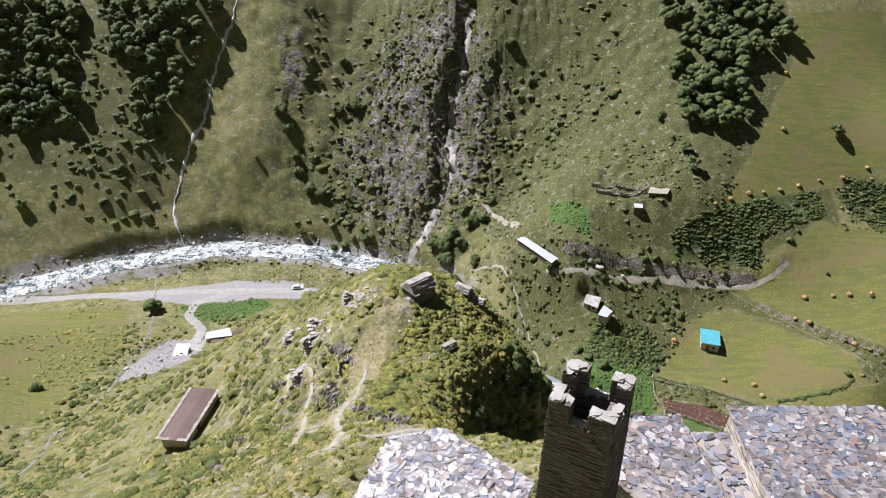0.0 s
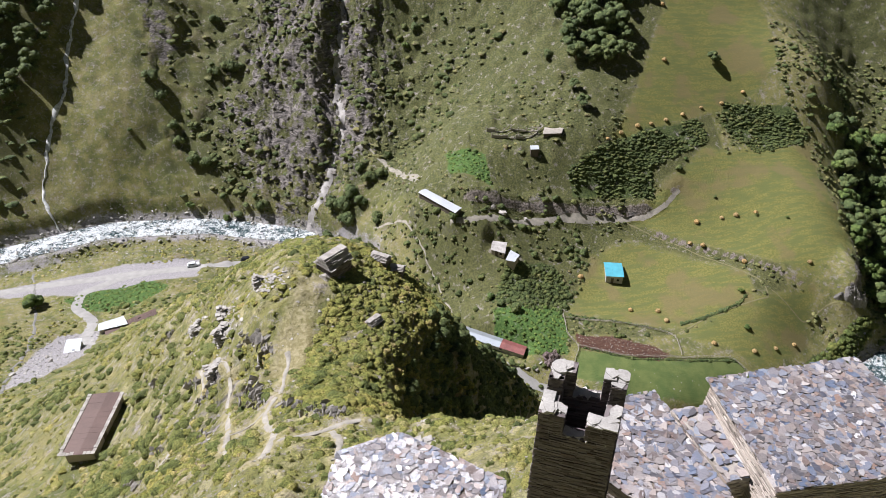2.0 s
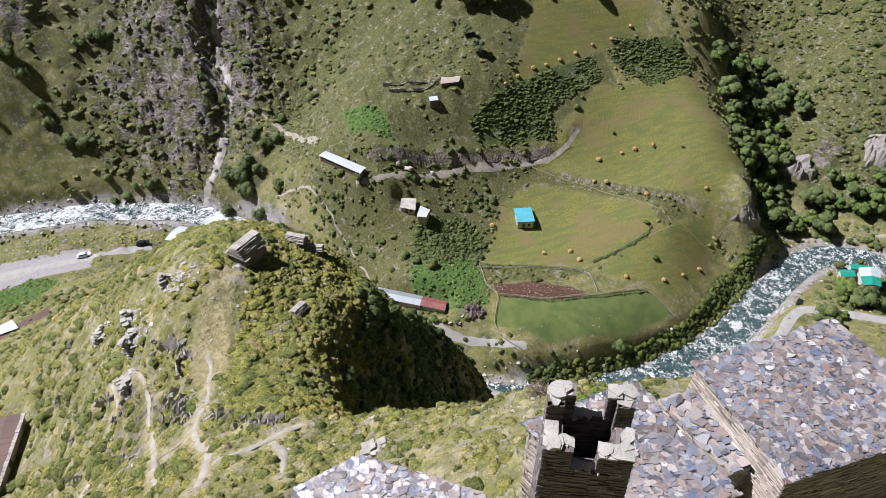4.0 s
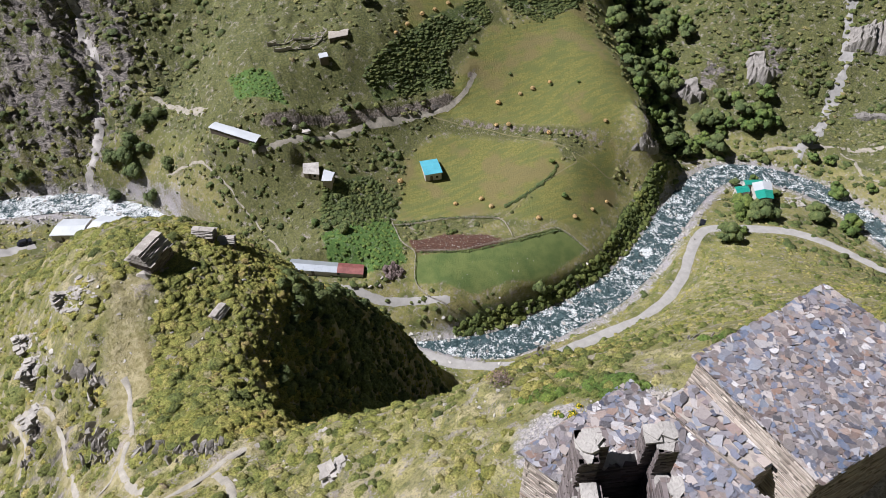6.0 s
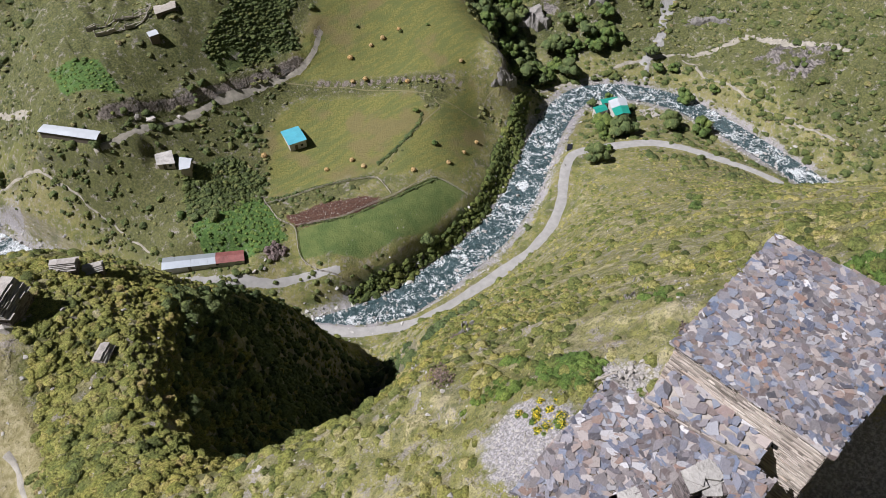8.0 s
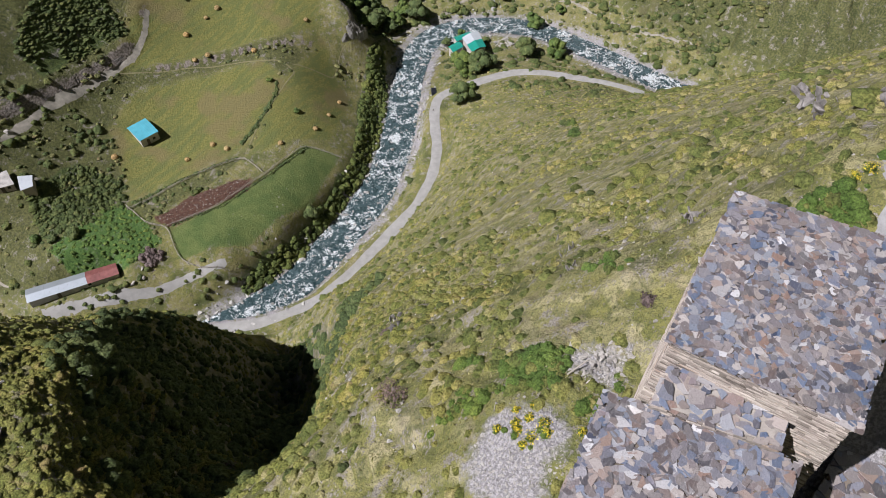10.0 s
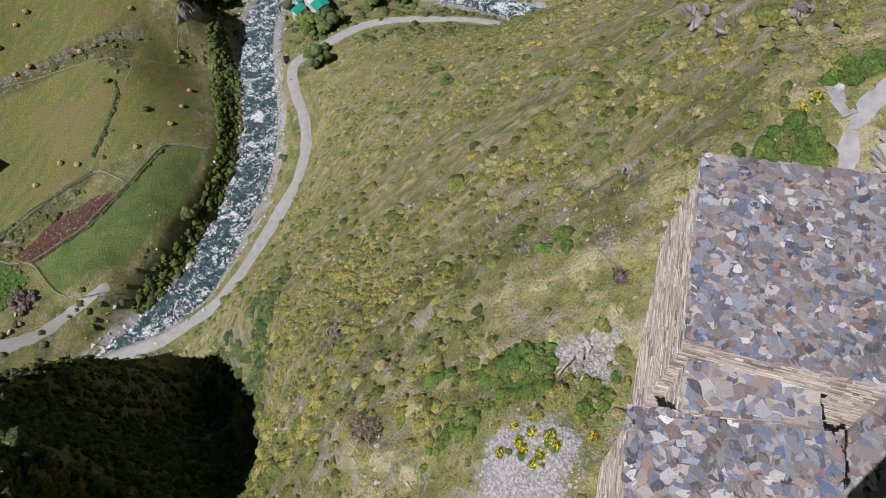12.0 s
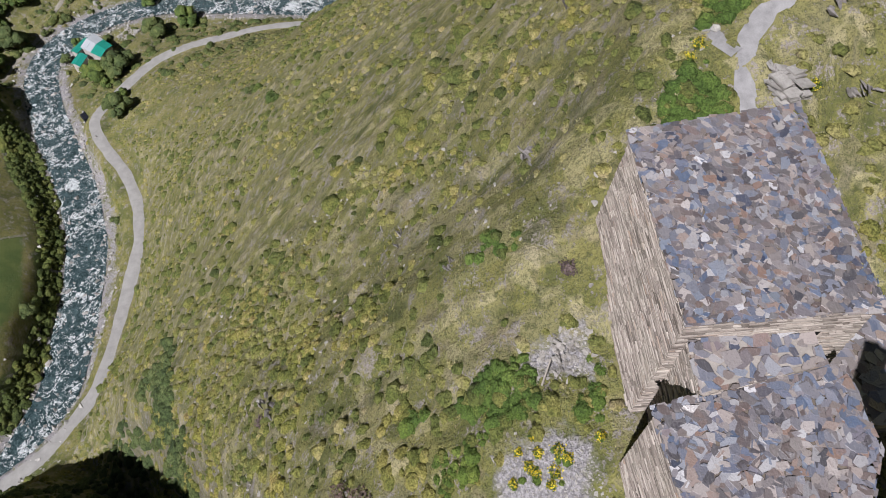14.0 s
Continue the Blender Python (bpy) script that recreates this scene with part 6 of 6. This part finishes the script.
crag_wall([(266, 164, 8), (269.6, 160, 11), (274, 155, 12), (278.6, 149.5, 11), (282, 145, 8)], "pale ribbed crag beside the scree gully", 4)
crag_wall([(253, 143, 2), (255.3, 140.6, 3.5), (257.5, 137.2, 3.5), (260.5, 135, 3), (261, 130, 3), (262, 127, 2)], "pale broken scar above the river path", 5)


# ---- sheds, huts and other buildings of the valley ----
tin = plain("galvanised_sheet", (0.40, 0.44, 0.48), 0.38, 0.55, vary=0.12, scale=0.8)
white_tin = plain("white_sheet", (0.44, 0.47, 0.50), 0.5, 0.1, vary=0.1, scale=0.8)
blue_tin = plain("turquoise_sheet", (0.09, 0.36, 0.45), 0.45, 0.1, vary=0.15, scale=1.5)
green_tin = plain("green_sheet", (0.02, 0.26, 0.20), 0.4, 0.1, vary=0.15, scale=1.5)
red_tin = plain("rusty_red_sheet", (0.20, 0.075, 0.068), 0.6, 0.1, vary=0.35, scale=2.0)
brown_tin = plain("brown_sheet", (0.105, 0.066, 0.056), 0.6, 0.1, vary=0.25, scale=0.8)
board = plain("dark_boards", (0.11, 0.09, 0.075), 0.85, scale=3)
plaster = plain("pale_block_wall", (0.42, 0.40, 0.37), 0.9, scale=1.5)
glass_dark = plain("dark_window", (0.02, 0.025, 0.03), 0.15, vary=0.1)


def shed(name, label, outline, eave, roof_mat, wall_mat, category, ridge=0.5, sheet=1.1, door=True, overhang=0.3):
    """A small building from its roof outline (long side first) and eave height: walls, sheets of roofing, door, window."""
    a, b, c, d = (Vector(p) for p in outline)
    base = min(ground_z(*p) for p in outline) - 0.4
    rng = random.Random(int(abs(a.x * 10 + a.y)))
    ob = empty(name, Matrix.Identity(4))
    tagged(ob, label, category)
    if (b - a).cross(c - b) < 0:
        a, b, c, d = b, a, d, c
    ring = [tuple(a), tuple(b), tuple(c), tuple(d)]
    small = inset(ring, overhang)
    thick = inset(ring, overhang + 0.22)
    for k in range(4):
        j = (k + 1) % 4
        v, f = [], []
        prism([small[k], small[j], thick[j], thick[k]], [small[k], small[j], thick[j], thick[k]], base, eave, v, f)
        from_arrays("wall", v, f, wall_mat, ob)
    # roofing in sheets across the long side, folded at the ridge
    n = max(3, int((b - a).length / sheet))
    for k in range(n):
        for half in range(2):
            u0, u1 = k / n, (k + 0.985) / n
            w0, w1 = (0.0, 0.5) if half == 0 else (0.5, 1.0)
            z0, z1 = (eave, eave + ridge) if half == 0 else (eave + ridge, eave)
            dz = rng.uniform(0, 0.035)
            q = [(a.lerp(b, u).lerp(d.lerp(c, u), w), z + dz) for u, w, z in ((u0, w0, z0), (u1, w0, z0), (u1, w1, z1), (u0, w1, z1))]
            vs = [Vector((p.x, p.y, z + 0.05)) for p, z in q] + [Vector((p.x, p.y, z)) for p, z in q]
            mat = roof_mat if not isinstance(roof_mat, tuple) else roof_mat[0 if (k + 0.5) / n < roof_mat[2] else 1]
            from_arrays("roof_sheet", vs, [(0, 1, 2, 3), (7, 6, 5, 4), (0, 4, 5, 1), (1, 5, 6, 2), (2, 6, 7, 3), (3, 7, 4, 0)], mat, ob)
    for u, side in ((0.0, d - a), (1.0, c - b)):
        s, e = (Vector(small[0]), Vector(small[3])) if u == 0 else (Vector(small[1]), Vector(small[2]))
        m = s.lerp(e, 0.5)
        vs = [Vector((s.x, s.y, eave - 0.02)), Vector((e.x, e.y, eave - 0.02)), Vector((m.x, m.y, eave + ridge * 0.85))]
        along_x = ((b - a).normalized() * (0.1 if u == 0 else -0.1)).to_3d()
        from_arrays("gable", vs + [p + along_x for p in vs], [(0, 1, 2), (5, 4, 3), (0, 3, 4, 1), (1, 4, 5, 2), (2, 5, 3, 0)], wall_mat, ob)
    if door:
        s, e = Vector(small[0]), Vector(small[1])
        out = Vector(((e - s).normalized().y, -(e - s).normalized().x))
        for u, w, z0, z1, kind, mat in ((0.3, 0.9, 0.0, 1.9, "door", board), (0.65, 0.8, 0.9, 1.7, "window", glass_dark)):
            p = s.lerp(e, u)
            g = max(base + 0.4, ground_z(p.x, p.y))
            if g + z1 > eave - 0.05:
                z1 = max(z0 + 0.3, eave - 0.1 - g)
            v, f = [], []
            box_arrays(Vector((p.x, p.y, g + z0)) + (out * 0.03).to_3d(), ((e - s).normalized() * w).to_3d(), (out * -0.1).to_3d(), Vector((0, 0, z1 - z0)), v, f)
            from_arrays(kind, v, f, mat, ob)
    return ob


shed("turquoise_shed", "small shed with a turquoise metal roof in the meadow", [(81.6, 175.2), (87.3, 173.6), (89.3, 180.9), (83.5, 182.4)], -27.4, blue_tin, plaster, "shed", 0.3)
shed("barn", "long low barn, half bare metal and half rusty red roof", BARN, -32.6, (tin, red_tin, 0.64), plaster, "barn", 0.5)
shed("long_shed", "long narrow shed with a pale grey metal roof", LONG_SHED, -11.0, white_tin, board, "shed", 0.2)
shed("brown_roofed_barn", "long barn with a flat brown roof and pale stone rim", BROWN_BARN, 40.4, brown_tin, masonry, "barn", 0.12, 0.9)
shed("farmhouse", "farmhouse with a pale metal roof beside the road loop", [(-76.5, 178.8), (-68.2, 180.6), (-70.2, 184.6), (-77, 182.3)], -29.2, white_tin, plaster, "house", 0.4)
shed("farm_annexe", "brown-roofed annexe joined to the farmhouse", [(-74.1, 177.0), (-60.4, 184.2), (-61.2, 187.4), (-75.2, 180.2)], -29.9, brown_tin, plaster, "annexe", 0.3)
shed("white_hut", "small hut with a white metal roof on gravel", [(-83.2, 167.4), (-78.7, 167.3), (-79.4, 174.2), (-83.8, 174.2)], -27.2, white_tin, plaster, "hut", 0.25)
shed("white_roofed_house", "house with a bright white roof by the river", [(-29, 219.2), (-20, 214.4), (-15.8, 221), (-23.8, 225.2)], -38.3, white_tin, plaster, "house", 0.6)
shed("white_roofed_house", "second bright white-roofed house by the river", [(-18.3, 216.8), (-12.3, 211.6), (-7, 217.2), (-13, 220.8)], -38.3, white_tin, plaster, "house", 0.6)
shed("tiny_hut", "tiny wooden hut with a pale flat roof", [(65.4, 214.7), (68.4, 214.4), (68.9, 217.3), (66, 217.6)], -0.7, white_tin, board, "hut", 0.1, door=False, overhang=0.15)
shed("green_roofed_house", "riverside house with green and white metal roof", [(187, 127), (192.2, 124.2), (198.6, 131.2), (192.2, 134.4)][1:] + [(187, 127)], -46.3, (green_tin, white_tin, 0.5), plaster, "house", 0.7)
shed("green_roofed_annexe", "lower annexe with a green metal roof", [(184.3, 133.4), (189.3, 131.9), (191, 135), (186.2, 136.6)], -47.3, green_tin, plaster, "annexe", 0.4)
shed("green_roofed_wing", "back wing with a green metal roof", [(190, 135.2), (196.2, 132), (197.5, 134.2), (191.4, 137.6)], -46.9, green_tin, plaster, "wing", 0.4)
shed("log_stable", "old log stable with a grey board roof", [(71, 219.8), (77.5, 219), (79.8, 223), (73, 224.5)], 2.2, pole_mat, board, "stable", 0.5, 0.5, door=False)
shed("stone_cottage", "old stone cottage with a white patched roof", COTTAGE, -19.2, pale_cap, masonry, "cottage", 0.5, 0.7)
shed("cottage_annexe", "low white-roofed annexe of the old cottage", [(49, 180.2), (51.7, 178.8), (54.2, 182), (51.9, 185.1)], -20.2, white_tin, masonry, "annexe", 0.2, 0.7, door=False)
# pale stone rim of the brown roof
for a, b in (((-41.3, 72.7), (-39.5, 83.4)), ((-37.0, 72.3), (-35.0, 83.0)), ((-41.3, 72.7), (-37.0, 72.3))):
    d = Vector(b) - Vector(a)
    along_wall = d.normalized()
    rim = empty("coping", pose(a[0], a[1], 40.47))
    tagged(rim, "pale stone coping along a brown roof", "coping", "roof copings")
    n = int(d.length / 0.5)
    for k in range(n):
        verts, faces = [], []
        box_arrays((d * (k / n)).to_3d(), (along_wall * 0.47).to_3d(), Vector((-along_wall.y, along_wall.x, 0)) * random.Random(k).uniform(0.42, 0.54), Vector((0, 0, random.Random(k).uniform(0.06, 0.1))), verts, faces)
        from_arrays("coping_stone", verts, faces, pale_rock, rim)


def log_pen(line, label):
    """The standing remains of a log building: posts and a few fallen beams."""
    pen = empty("log_pen", Matrix.Identity(4))
    tagged(pen, label, "ruin")
    rng = random.Random(17)
    for k, p in enumerate(along(line, 2.6)):
        z = ground_z(p[0], p[1])
        bm = bmesh.new()
        limb(bm, (p[0], p[1], z - 0.3), (p[0] + rng.uniform(-0.2, 0.2), p[1], z + rng.uniform(1.3, 2.2)), 0.16, 0.13, 7)
        part("post", bm, pole_mat, pen)
        bm = bmesh.new()
        q = (p[0] + rng.uniform(1.5, 3), p[1] + rng.uniform(-1, 1.5))
        limb(bm, (p[0], p[1], z + rng.uniform(0.4, 1.6)), (q[0], q[1], ground_z(*q) + rng.uniform(0.2, 1.8)), 0.14, 0.12, 7)
        part("beam", bm, pole_mat, pen)
        if k:
            for r in range(rng.choice((1, 2, 4))):
                bm = bmesh.new()
                limb(bm, (last[0], last[1], ground_z(last[0], last[1]) + 0.15 + 0.3 * r), (p[0], p[1], z + 0.15 + 0.3 * r), 0.16, 0.15, 7)
                part("log", bm, pole_mat, pen)
        last = p


log_pen([(53, 228), (60, 226), (69, 225), (72, 222), (62, 222), (54, 224.5)], "tumbled grey log stable without a roof")


def corbelled_hut(x, y, wide, deep, high, turn, layers, label, seed):
    """A stone burial hut whose roof steps up in overhanging slab layers."""
    rng = random.Random(seed)
    hut = empty("slab_roofed_hut", pose(x, y, ground_z(x, y) - 0.25, 0, 0, turn))
    tagged(hut, label, "stone hut", "slab-roofed huts on the knoll")
    w, d = wide / 2, deep / 2
    cs = [(-w, -d), (w, -d), (w, d), (-w, d)]
    for k in range(4):
        course_wall("wall", cs[k], cs[(k + 1) % 4], cs[k], cs[(k + 1) % 4], 0, high * 0.55, hut, shade_masonry, rng, 0.12, 0.4)
    v, f = [], []
    prism(inset(cs, 0.08), inset(cs, 0.08), 0, high * 0.56, v, f)
    from_arrays("core", v, f, mortar, hut)
    step = high * 0.5 / layers
    for k in range(layers):
        s = 1.14 - 0.82 * k / layers
        z = high * 0.55 + k * step
        ring = [(px * 1.08, py * s) for px, py in cs]
        v, f = [], []
        prism(inset(ring, 0.2), inset(ring, 0.2), z, z + step * 0.62, v, f)
        from_arrays("layer_core", v, f, mortar, hut)
        n = max(2, int(wide / 0.55))
        for i in range(n):
            x0 = -w * 1.1 + 2.2 * w * i / n
            wide_i = 2.2 * w / n * rng.uniform(0.98, 1.06)
            half = d * s * rng.uniform(0.9, 1.14)
            zz = z + step * 0.62 + rng.uniform(-0.02, 0.02)
            vs, fs = [], []
            box_arrays(Vector((x0, -half, zz)), Vector((wide_i, rng.uniform(-0.06, 0.06), 0)), Vector((rng.uniform(-0.05, 0.05), 2 * half, 0)), Vector((0, 0, step * 0.36)), vs, fs)
            from_arrays("slab", vs, fs, pale_rock, hut)
    return hut


corbelled_hut(-3.0, 72.3, 3.2, 2.4, 2.6, 40, 8, "large stone burial hut with stepped slab roof", 1)
corbelled_hut(2.7, 76.2, 2.1, 1.4, 1.3, -35, 5, "small stone hut with a stepped slab roof", 2)
corbelled_hut(4.6, 75.2, 1.6, 1.1, 0.95, -25, 4, "low stone hut with a slab roof at the knoll edge", 3)
corbelled_hut(0.7, 64.0, 1.6, 1.1, 1.15, 40, 4, "lone small slab-roofed stone hut in grass", 4)
boulder(-4.2, 70.3, 0.9, 990, pale_rock, "flat-topped boulder beside the burial hut")
boulder(0.2, 70.5, 0.45, 991, pale_rock, "grey boulder in the grass of the knoll")


def haystack(seed):
    rng, r = random.Random(seed), np.random.default_rng(seed)
    bm = bmesh.new()
    bmesh.ops.create_icosphere(bm, subdivisions=3, radius=1.0)
    for v in bm.verts:
        v.co.z = max(v.co.z, -0.35)
        v.co *= 1 + 0.1 * noise.noise(v.co * 2.3 + Vector((seed, 0, 0)))
        v.co.z *= 0.9
    stack = empty("haystack", Matrix.Identity(4))
    part("mound", bm, hay_mat, stack)
    triangles("loose_straw", leaf_cloud(r, (0, 0, 0), (1.05, 1.05, 0.95), 160, 0.16, dome=True), hay_mat, stack)
    return tagged(stack, "round brown haystack standing in a meadow", "haystack", "haystacks in the meadows")


hay_mat = leaf_material("hay", [(0.0, (0.27, 0.19, 0.085)), (0.6, (0.40, 0.285, 0.125)), (1.0, (0.50, 0.38, 0.18))], 0.95)
stacks = [haystack(k) for k in range(2)]
stack_places = [(134.5, 192), (129.4, 192.3), (120.3, 192.4), (141, 191), (114.7, 184.6), (118.4, 182.6), (129.4, 174), (150, 169.3), (85.7, 162.6), (94, 160.6), (95, 156.3), (105.8, 145.6), (118, 142.6), (134.7, 146.4), (126.4, 144),
                (127, 250), (143, 286), (156, 238.5), (136.7, 233), (120.5, 227.7), (108.4, 225), (94.7, 218.6), (133, 271.5), (74.2, 178), (101, 222), (114, 226), (128, 230), (146, 235)]
for k, (x, y) in enumerate(stack_places):
    s = random.Random(k).uniform(0.65, 0.95)
    m = pose(x, y, ground_z(x, y) + 0.2, 0, 0, 50 * k)
    if k < 2:
        stacks[k].matrix_world = m
        stacks[k].scale = (s, s, s)
    else:
        copy_thing(stacks[k % 2], m).scale = (s, s, s)


def wattle_fence(line, label, high=0.9):
    """Posts with a ragged brushwood rail."""
    fence = empty("fence", Matrix.Identity(4))
    tagged(fence, label, "fence", "field fences")
    rng = random.Random(int(line[0][0]))
    pts = along(line, 1.7)
    verts, faces = [], []
    for k, p in enumerate(pts):
        z = ground_z(p[0], p[1])
        bm = bmesh.new()
        limb(bm, (p[0], p[1], z - 0.3), (p[0] + rng.uniform(-0.1, 0.1), p[1] + rng.uniform(-0.1, 0.1), z + high * rng.uniform(0.9, 1.25)), 0.07, 0.05, 5)
        part("post", bm, pole_mat, fence)
        if k:
            q = pts[k - 1]
            for r in range(3):
                h0 = high * (0.3 + 0.28 * r)
                bm = bmesh.new()
                limb(bm, (q[0] + rng.uniform(-0.12, 0.12), q[1] + rng.uniform(-0.12, 0.12), ground_z(q[0], q[1]) + h0), (p[0] + rng.uniform(-0.12, 0.12), p[1] + rng.uniform(-0.12, 0.12), z + h0), 0.05, 0.04, 5)
                part("rail", bm, pole_mat, fence)


for line in ([(63, 162), (80, 157.6), (95.3, 150.5), (94, 142.6)], [(63.8, 163.5), (62, 153), (65, 150), (59.4, 141.6), (61, 136), (65.2, 130.7)], [(64.5, 149.5), (77, 143.3), (94, 141.4), (110, 140.8), (116.2, 132)]):
    wattle_fence(line, "weathered pole fence round a field")
scrub("hedge_bank", [(x + dx, y + dy) for x, y in (tuple(p[:2]) for p in along([(123, 160), (119, 157.5), (113, 156), (105, 154.5), (99, 154)], 0.8)) for dx, dy in ((0, 0), (0.4, 0.5))]
      + [tuple(p[:2]) for p in along([(66, 163.2), (80, 158.4), (94, 152)], 0.9)] + [tuple(p[:2]) for p in along([(66, 148.6), (78, 142.4), (94, 140.6), (110, 139.9)], 0.9)],
      leaf_dark, "dark overgrown bank between the fields", 8, 0.22, 0.6, 0.7)
scrub("muck_heap", [(55.5 + random.Random(k).gauss(0, 1.1), 147 + random.Random(k + 99).gauss(0, 1.0)) for k in range(60)], heather_mat, "brown heap of brushwood beside the barn", 10, 0.22, 0.8, 1.1)
soil_clods = scatter_in(ZONES["soil"][0], 0.85, 51)
spread_stones("field_clods", [(x, y, ground_z(x, y) + 0.04) for x, y in soil_clods], 0.12, 0.34, pale_rubble, "pale crop heaps on dark tilled soil", "crop")
spread_stones("field_stones", [(x, y, ground_z(x, y) + 0.04) for x, y in scatter_in([(68, 134), (80, 131), (100, 130), (95, 136), (72, 140)], 3.2, 52)], 0.15, 0.5, pale_rubble, "white stones scattered in the mown field")


def car(x, y, z, turn, colour, label):
    """A small off-road car with cabin, windows and four wheels."""
    paint = plain("car_paint_" + colour[0], colour[1], 0.3, 0.2, vary=0.05)
    rubber = bpy.data.materials.get("tyre_rubber") or plain("tyre_rubber", (0.02, 0.02, 0.02), 0.8)
    ob = empty("car", pose(x, y, z, 0, 0, turn))
    tagged(ob, label, "car", "parked cars")
    bm = bmesh.new()
    bmesh.ops.create_cube(bm, size=1.0, matrix=Matrix.Translation((0, 0, 0.75)) @ Matrix.Diagonal((4.3, 1.8, 0.7, 1)))
    bmesh.ops.bevel(bm, geom=bm.edges[:], offset=0.14, segments=2, affect="EDGES")
    part("body", bm, paint, ob)
    bm = bmesh.new()
    bmesh.ops.create_cube(bm, size=1.0, matrix=Matrix.Translation((-0.35, 0, 1.38)) @ Matrix.Diagonal((2.6, 1.62, 0.62, 1)))
    for v in bm.verts:
        if v.co.z > 1.4:
            v.co.x = -0.35 + (v.co.x + 0.35) * 0.82
            v.co.y *= 0.88
    bmesh.ops.bevel(bm, geom=bm.edges[:], offset=0.08, segments=2, affect="EDGES")
    part("cabin", bm, paint, ob)
    for sx, sy, dx, dy in ((-0.35, 0.79, 2.0, 0.04), (-0.35, -0.79, 2.0, 0.04), (0.86, 0, 0.04, 1.25), (-1.56, 0, 0.04, 1.25)):
        bm = bmesh.new()
        bmesh.ops.create_cube(bm, size=1.0, matrix=Matrix.Translation((sx, sy, 1.4)) @ Matrix.Diagonal((dx, dy, 0.36, 1)))
        part("window", bm, glass_dark, ob)
    for sx in (-1.35, 1.35):
        for sy in (-0.82, 0.82):
            bm = bmesh.new()
            bmesh.ops.create_cone(bm, cap_ends=True, segments=14, radius1=0.36, radius2=0.36, depth=0.24, matrix=Matrix.Translation((sx, sy, 0.36)) @ Matrix.Rotation(radians(90), 4, "X"))
            part("wheel", bm, rubber, ob)


for x, y, turn, colour, label in ((161.5, 127.3, 35, ("dark", (0.02, 0.022, 0.03)), "dark blue off-road car parked beside the river road"),
                                  (-54.6, 219.4, 5, ("white", (0.7, 0.72, 0.74)), "white car parked on the dusty gravel"), (-36.5, 222.4, 0, ("dark", (0.02, 0.022, 0.03)), "dark car parked on the dusty gravel")):
    car(x, y, ground_z(x, y) + 0.02, turn, colour, label)
for k, (x, y) in enumerate([(164, 134), (165.5, 136), (163, 137)]):
    boulder(x, y, 0.8, 960 + k, pale_cap, "white rubbish sack or pale stone by the river", "stone block")

# flowers and dry shrubs below the houses
for k, (x, y, s) in enumerate([(13.7, 29.3, 0.2), (13.0, 29.2, 0.24), (12.6, 29.6, 0.26), (12.9, 28.5, 0.34), (12.6, 28.2, 0.22), (12.3, 29.4, 0.26), (12.1, 30.2, 0.24), (12.2, 28.7, 0.3), (11.8, 28.9, 0.24), (13.2, 26.95, 0.24), (13.2, 29.9, 0.2), (26.9, 21.3, 0.34), (26.5, 21.7, 0.26), (24.0, 18.2, 0.25), (24.3, 17.5, 0.3)]):
    rng = np.random.default_rng(k)
    plant_ob = empty("flowering_shrub", pose(x, y, ground_z(x, y) - 0.03))
    tagged(plant_ob, "low shrub covered in bright yellow flowers", "shrub", "yellow-flowered shrubs")
    tagged(triangles("foliage", leaf_cloud(rng, (0, 0, 0), (s, s, s * 0.8), 160, 0.045, dome=True), lush_mat, plant_ob), kind="stuff")
    tagged(triangles("blossom", leaf_cloud(rng, (0, 0, 0.04), (s * 1.05, s * 1.05, s * 0.9), 110, 0.035, dome=True), flower_mat, plant_ob), "bright yellow blossom", kind="stuff")
for k, (x, y, s) in enumerate([(13.3, 36.5, 0.9), (13.9, 37.4, 0.8), (20.1, 27, 0.45), (9.3, 57.6, 0.8), (10.5, 55.5, 0.9), (8.3, 58.5, 0.7), (22, 44, 0.6)]):
    rng = np.random.default_rng(k + 40)
    plant_ob = empty("dry_shrub", pose(x, y, ground_z(x, y) - 0.05))
    tagged(plant_ob, "bare brown-grey dry shrub on the slope", "shrub", "dry shrubs")
    tagged(triangles("twig_mass", leaf_cloud(rng, (0, 0, 0), (s, s, s * 0.8), 260, 0.07, dome=True), heather_mat, plant_ob), kind="stuff")
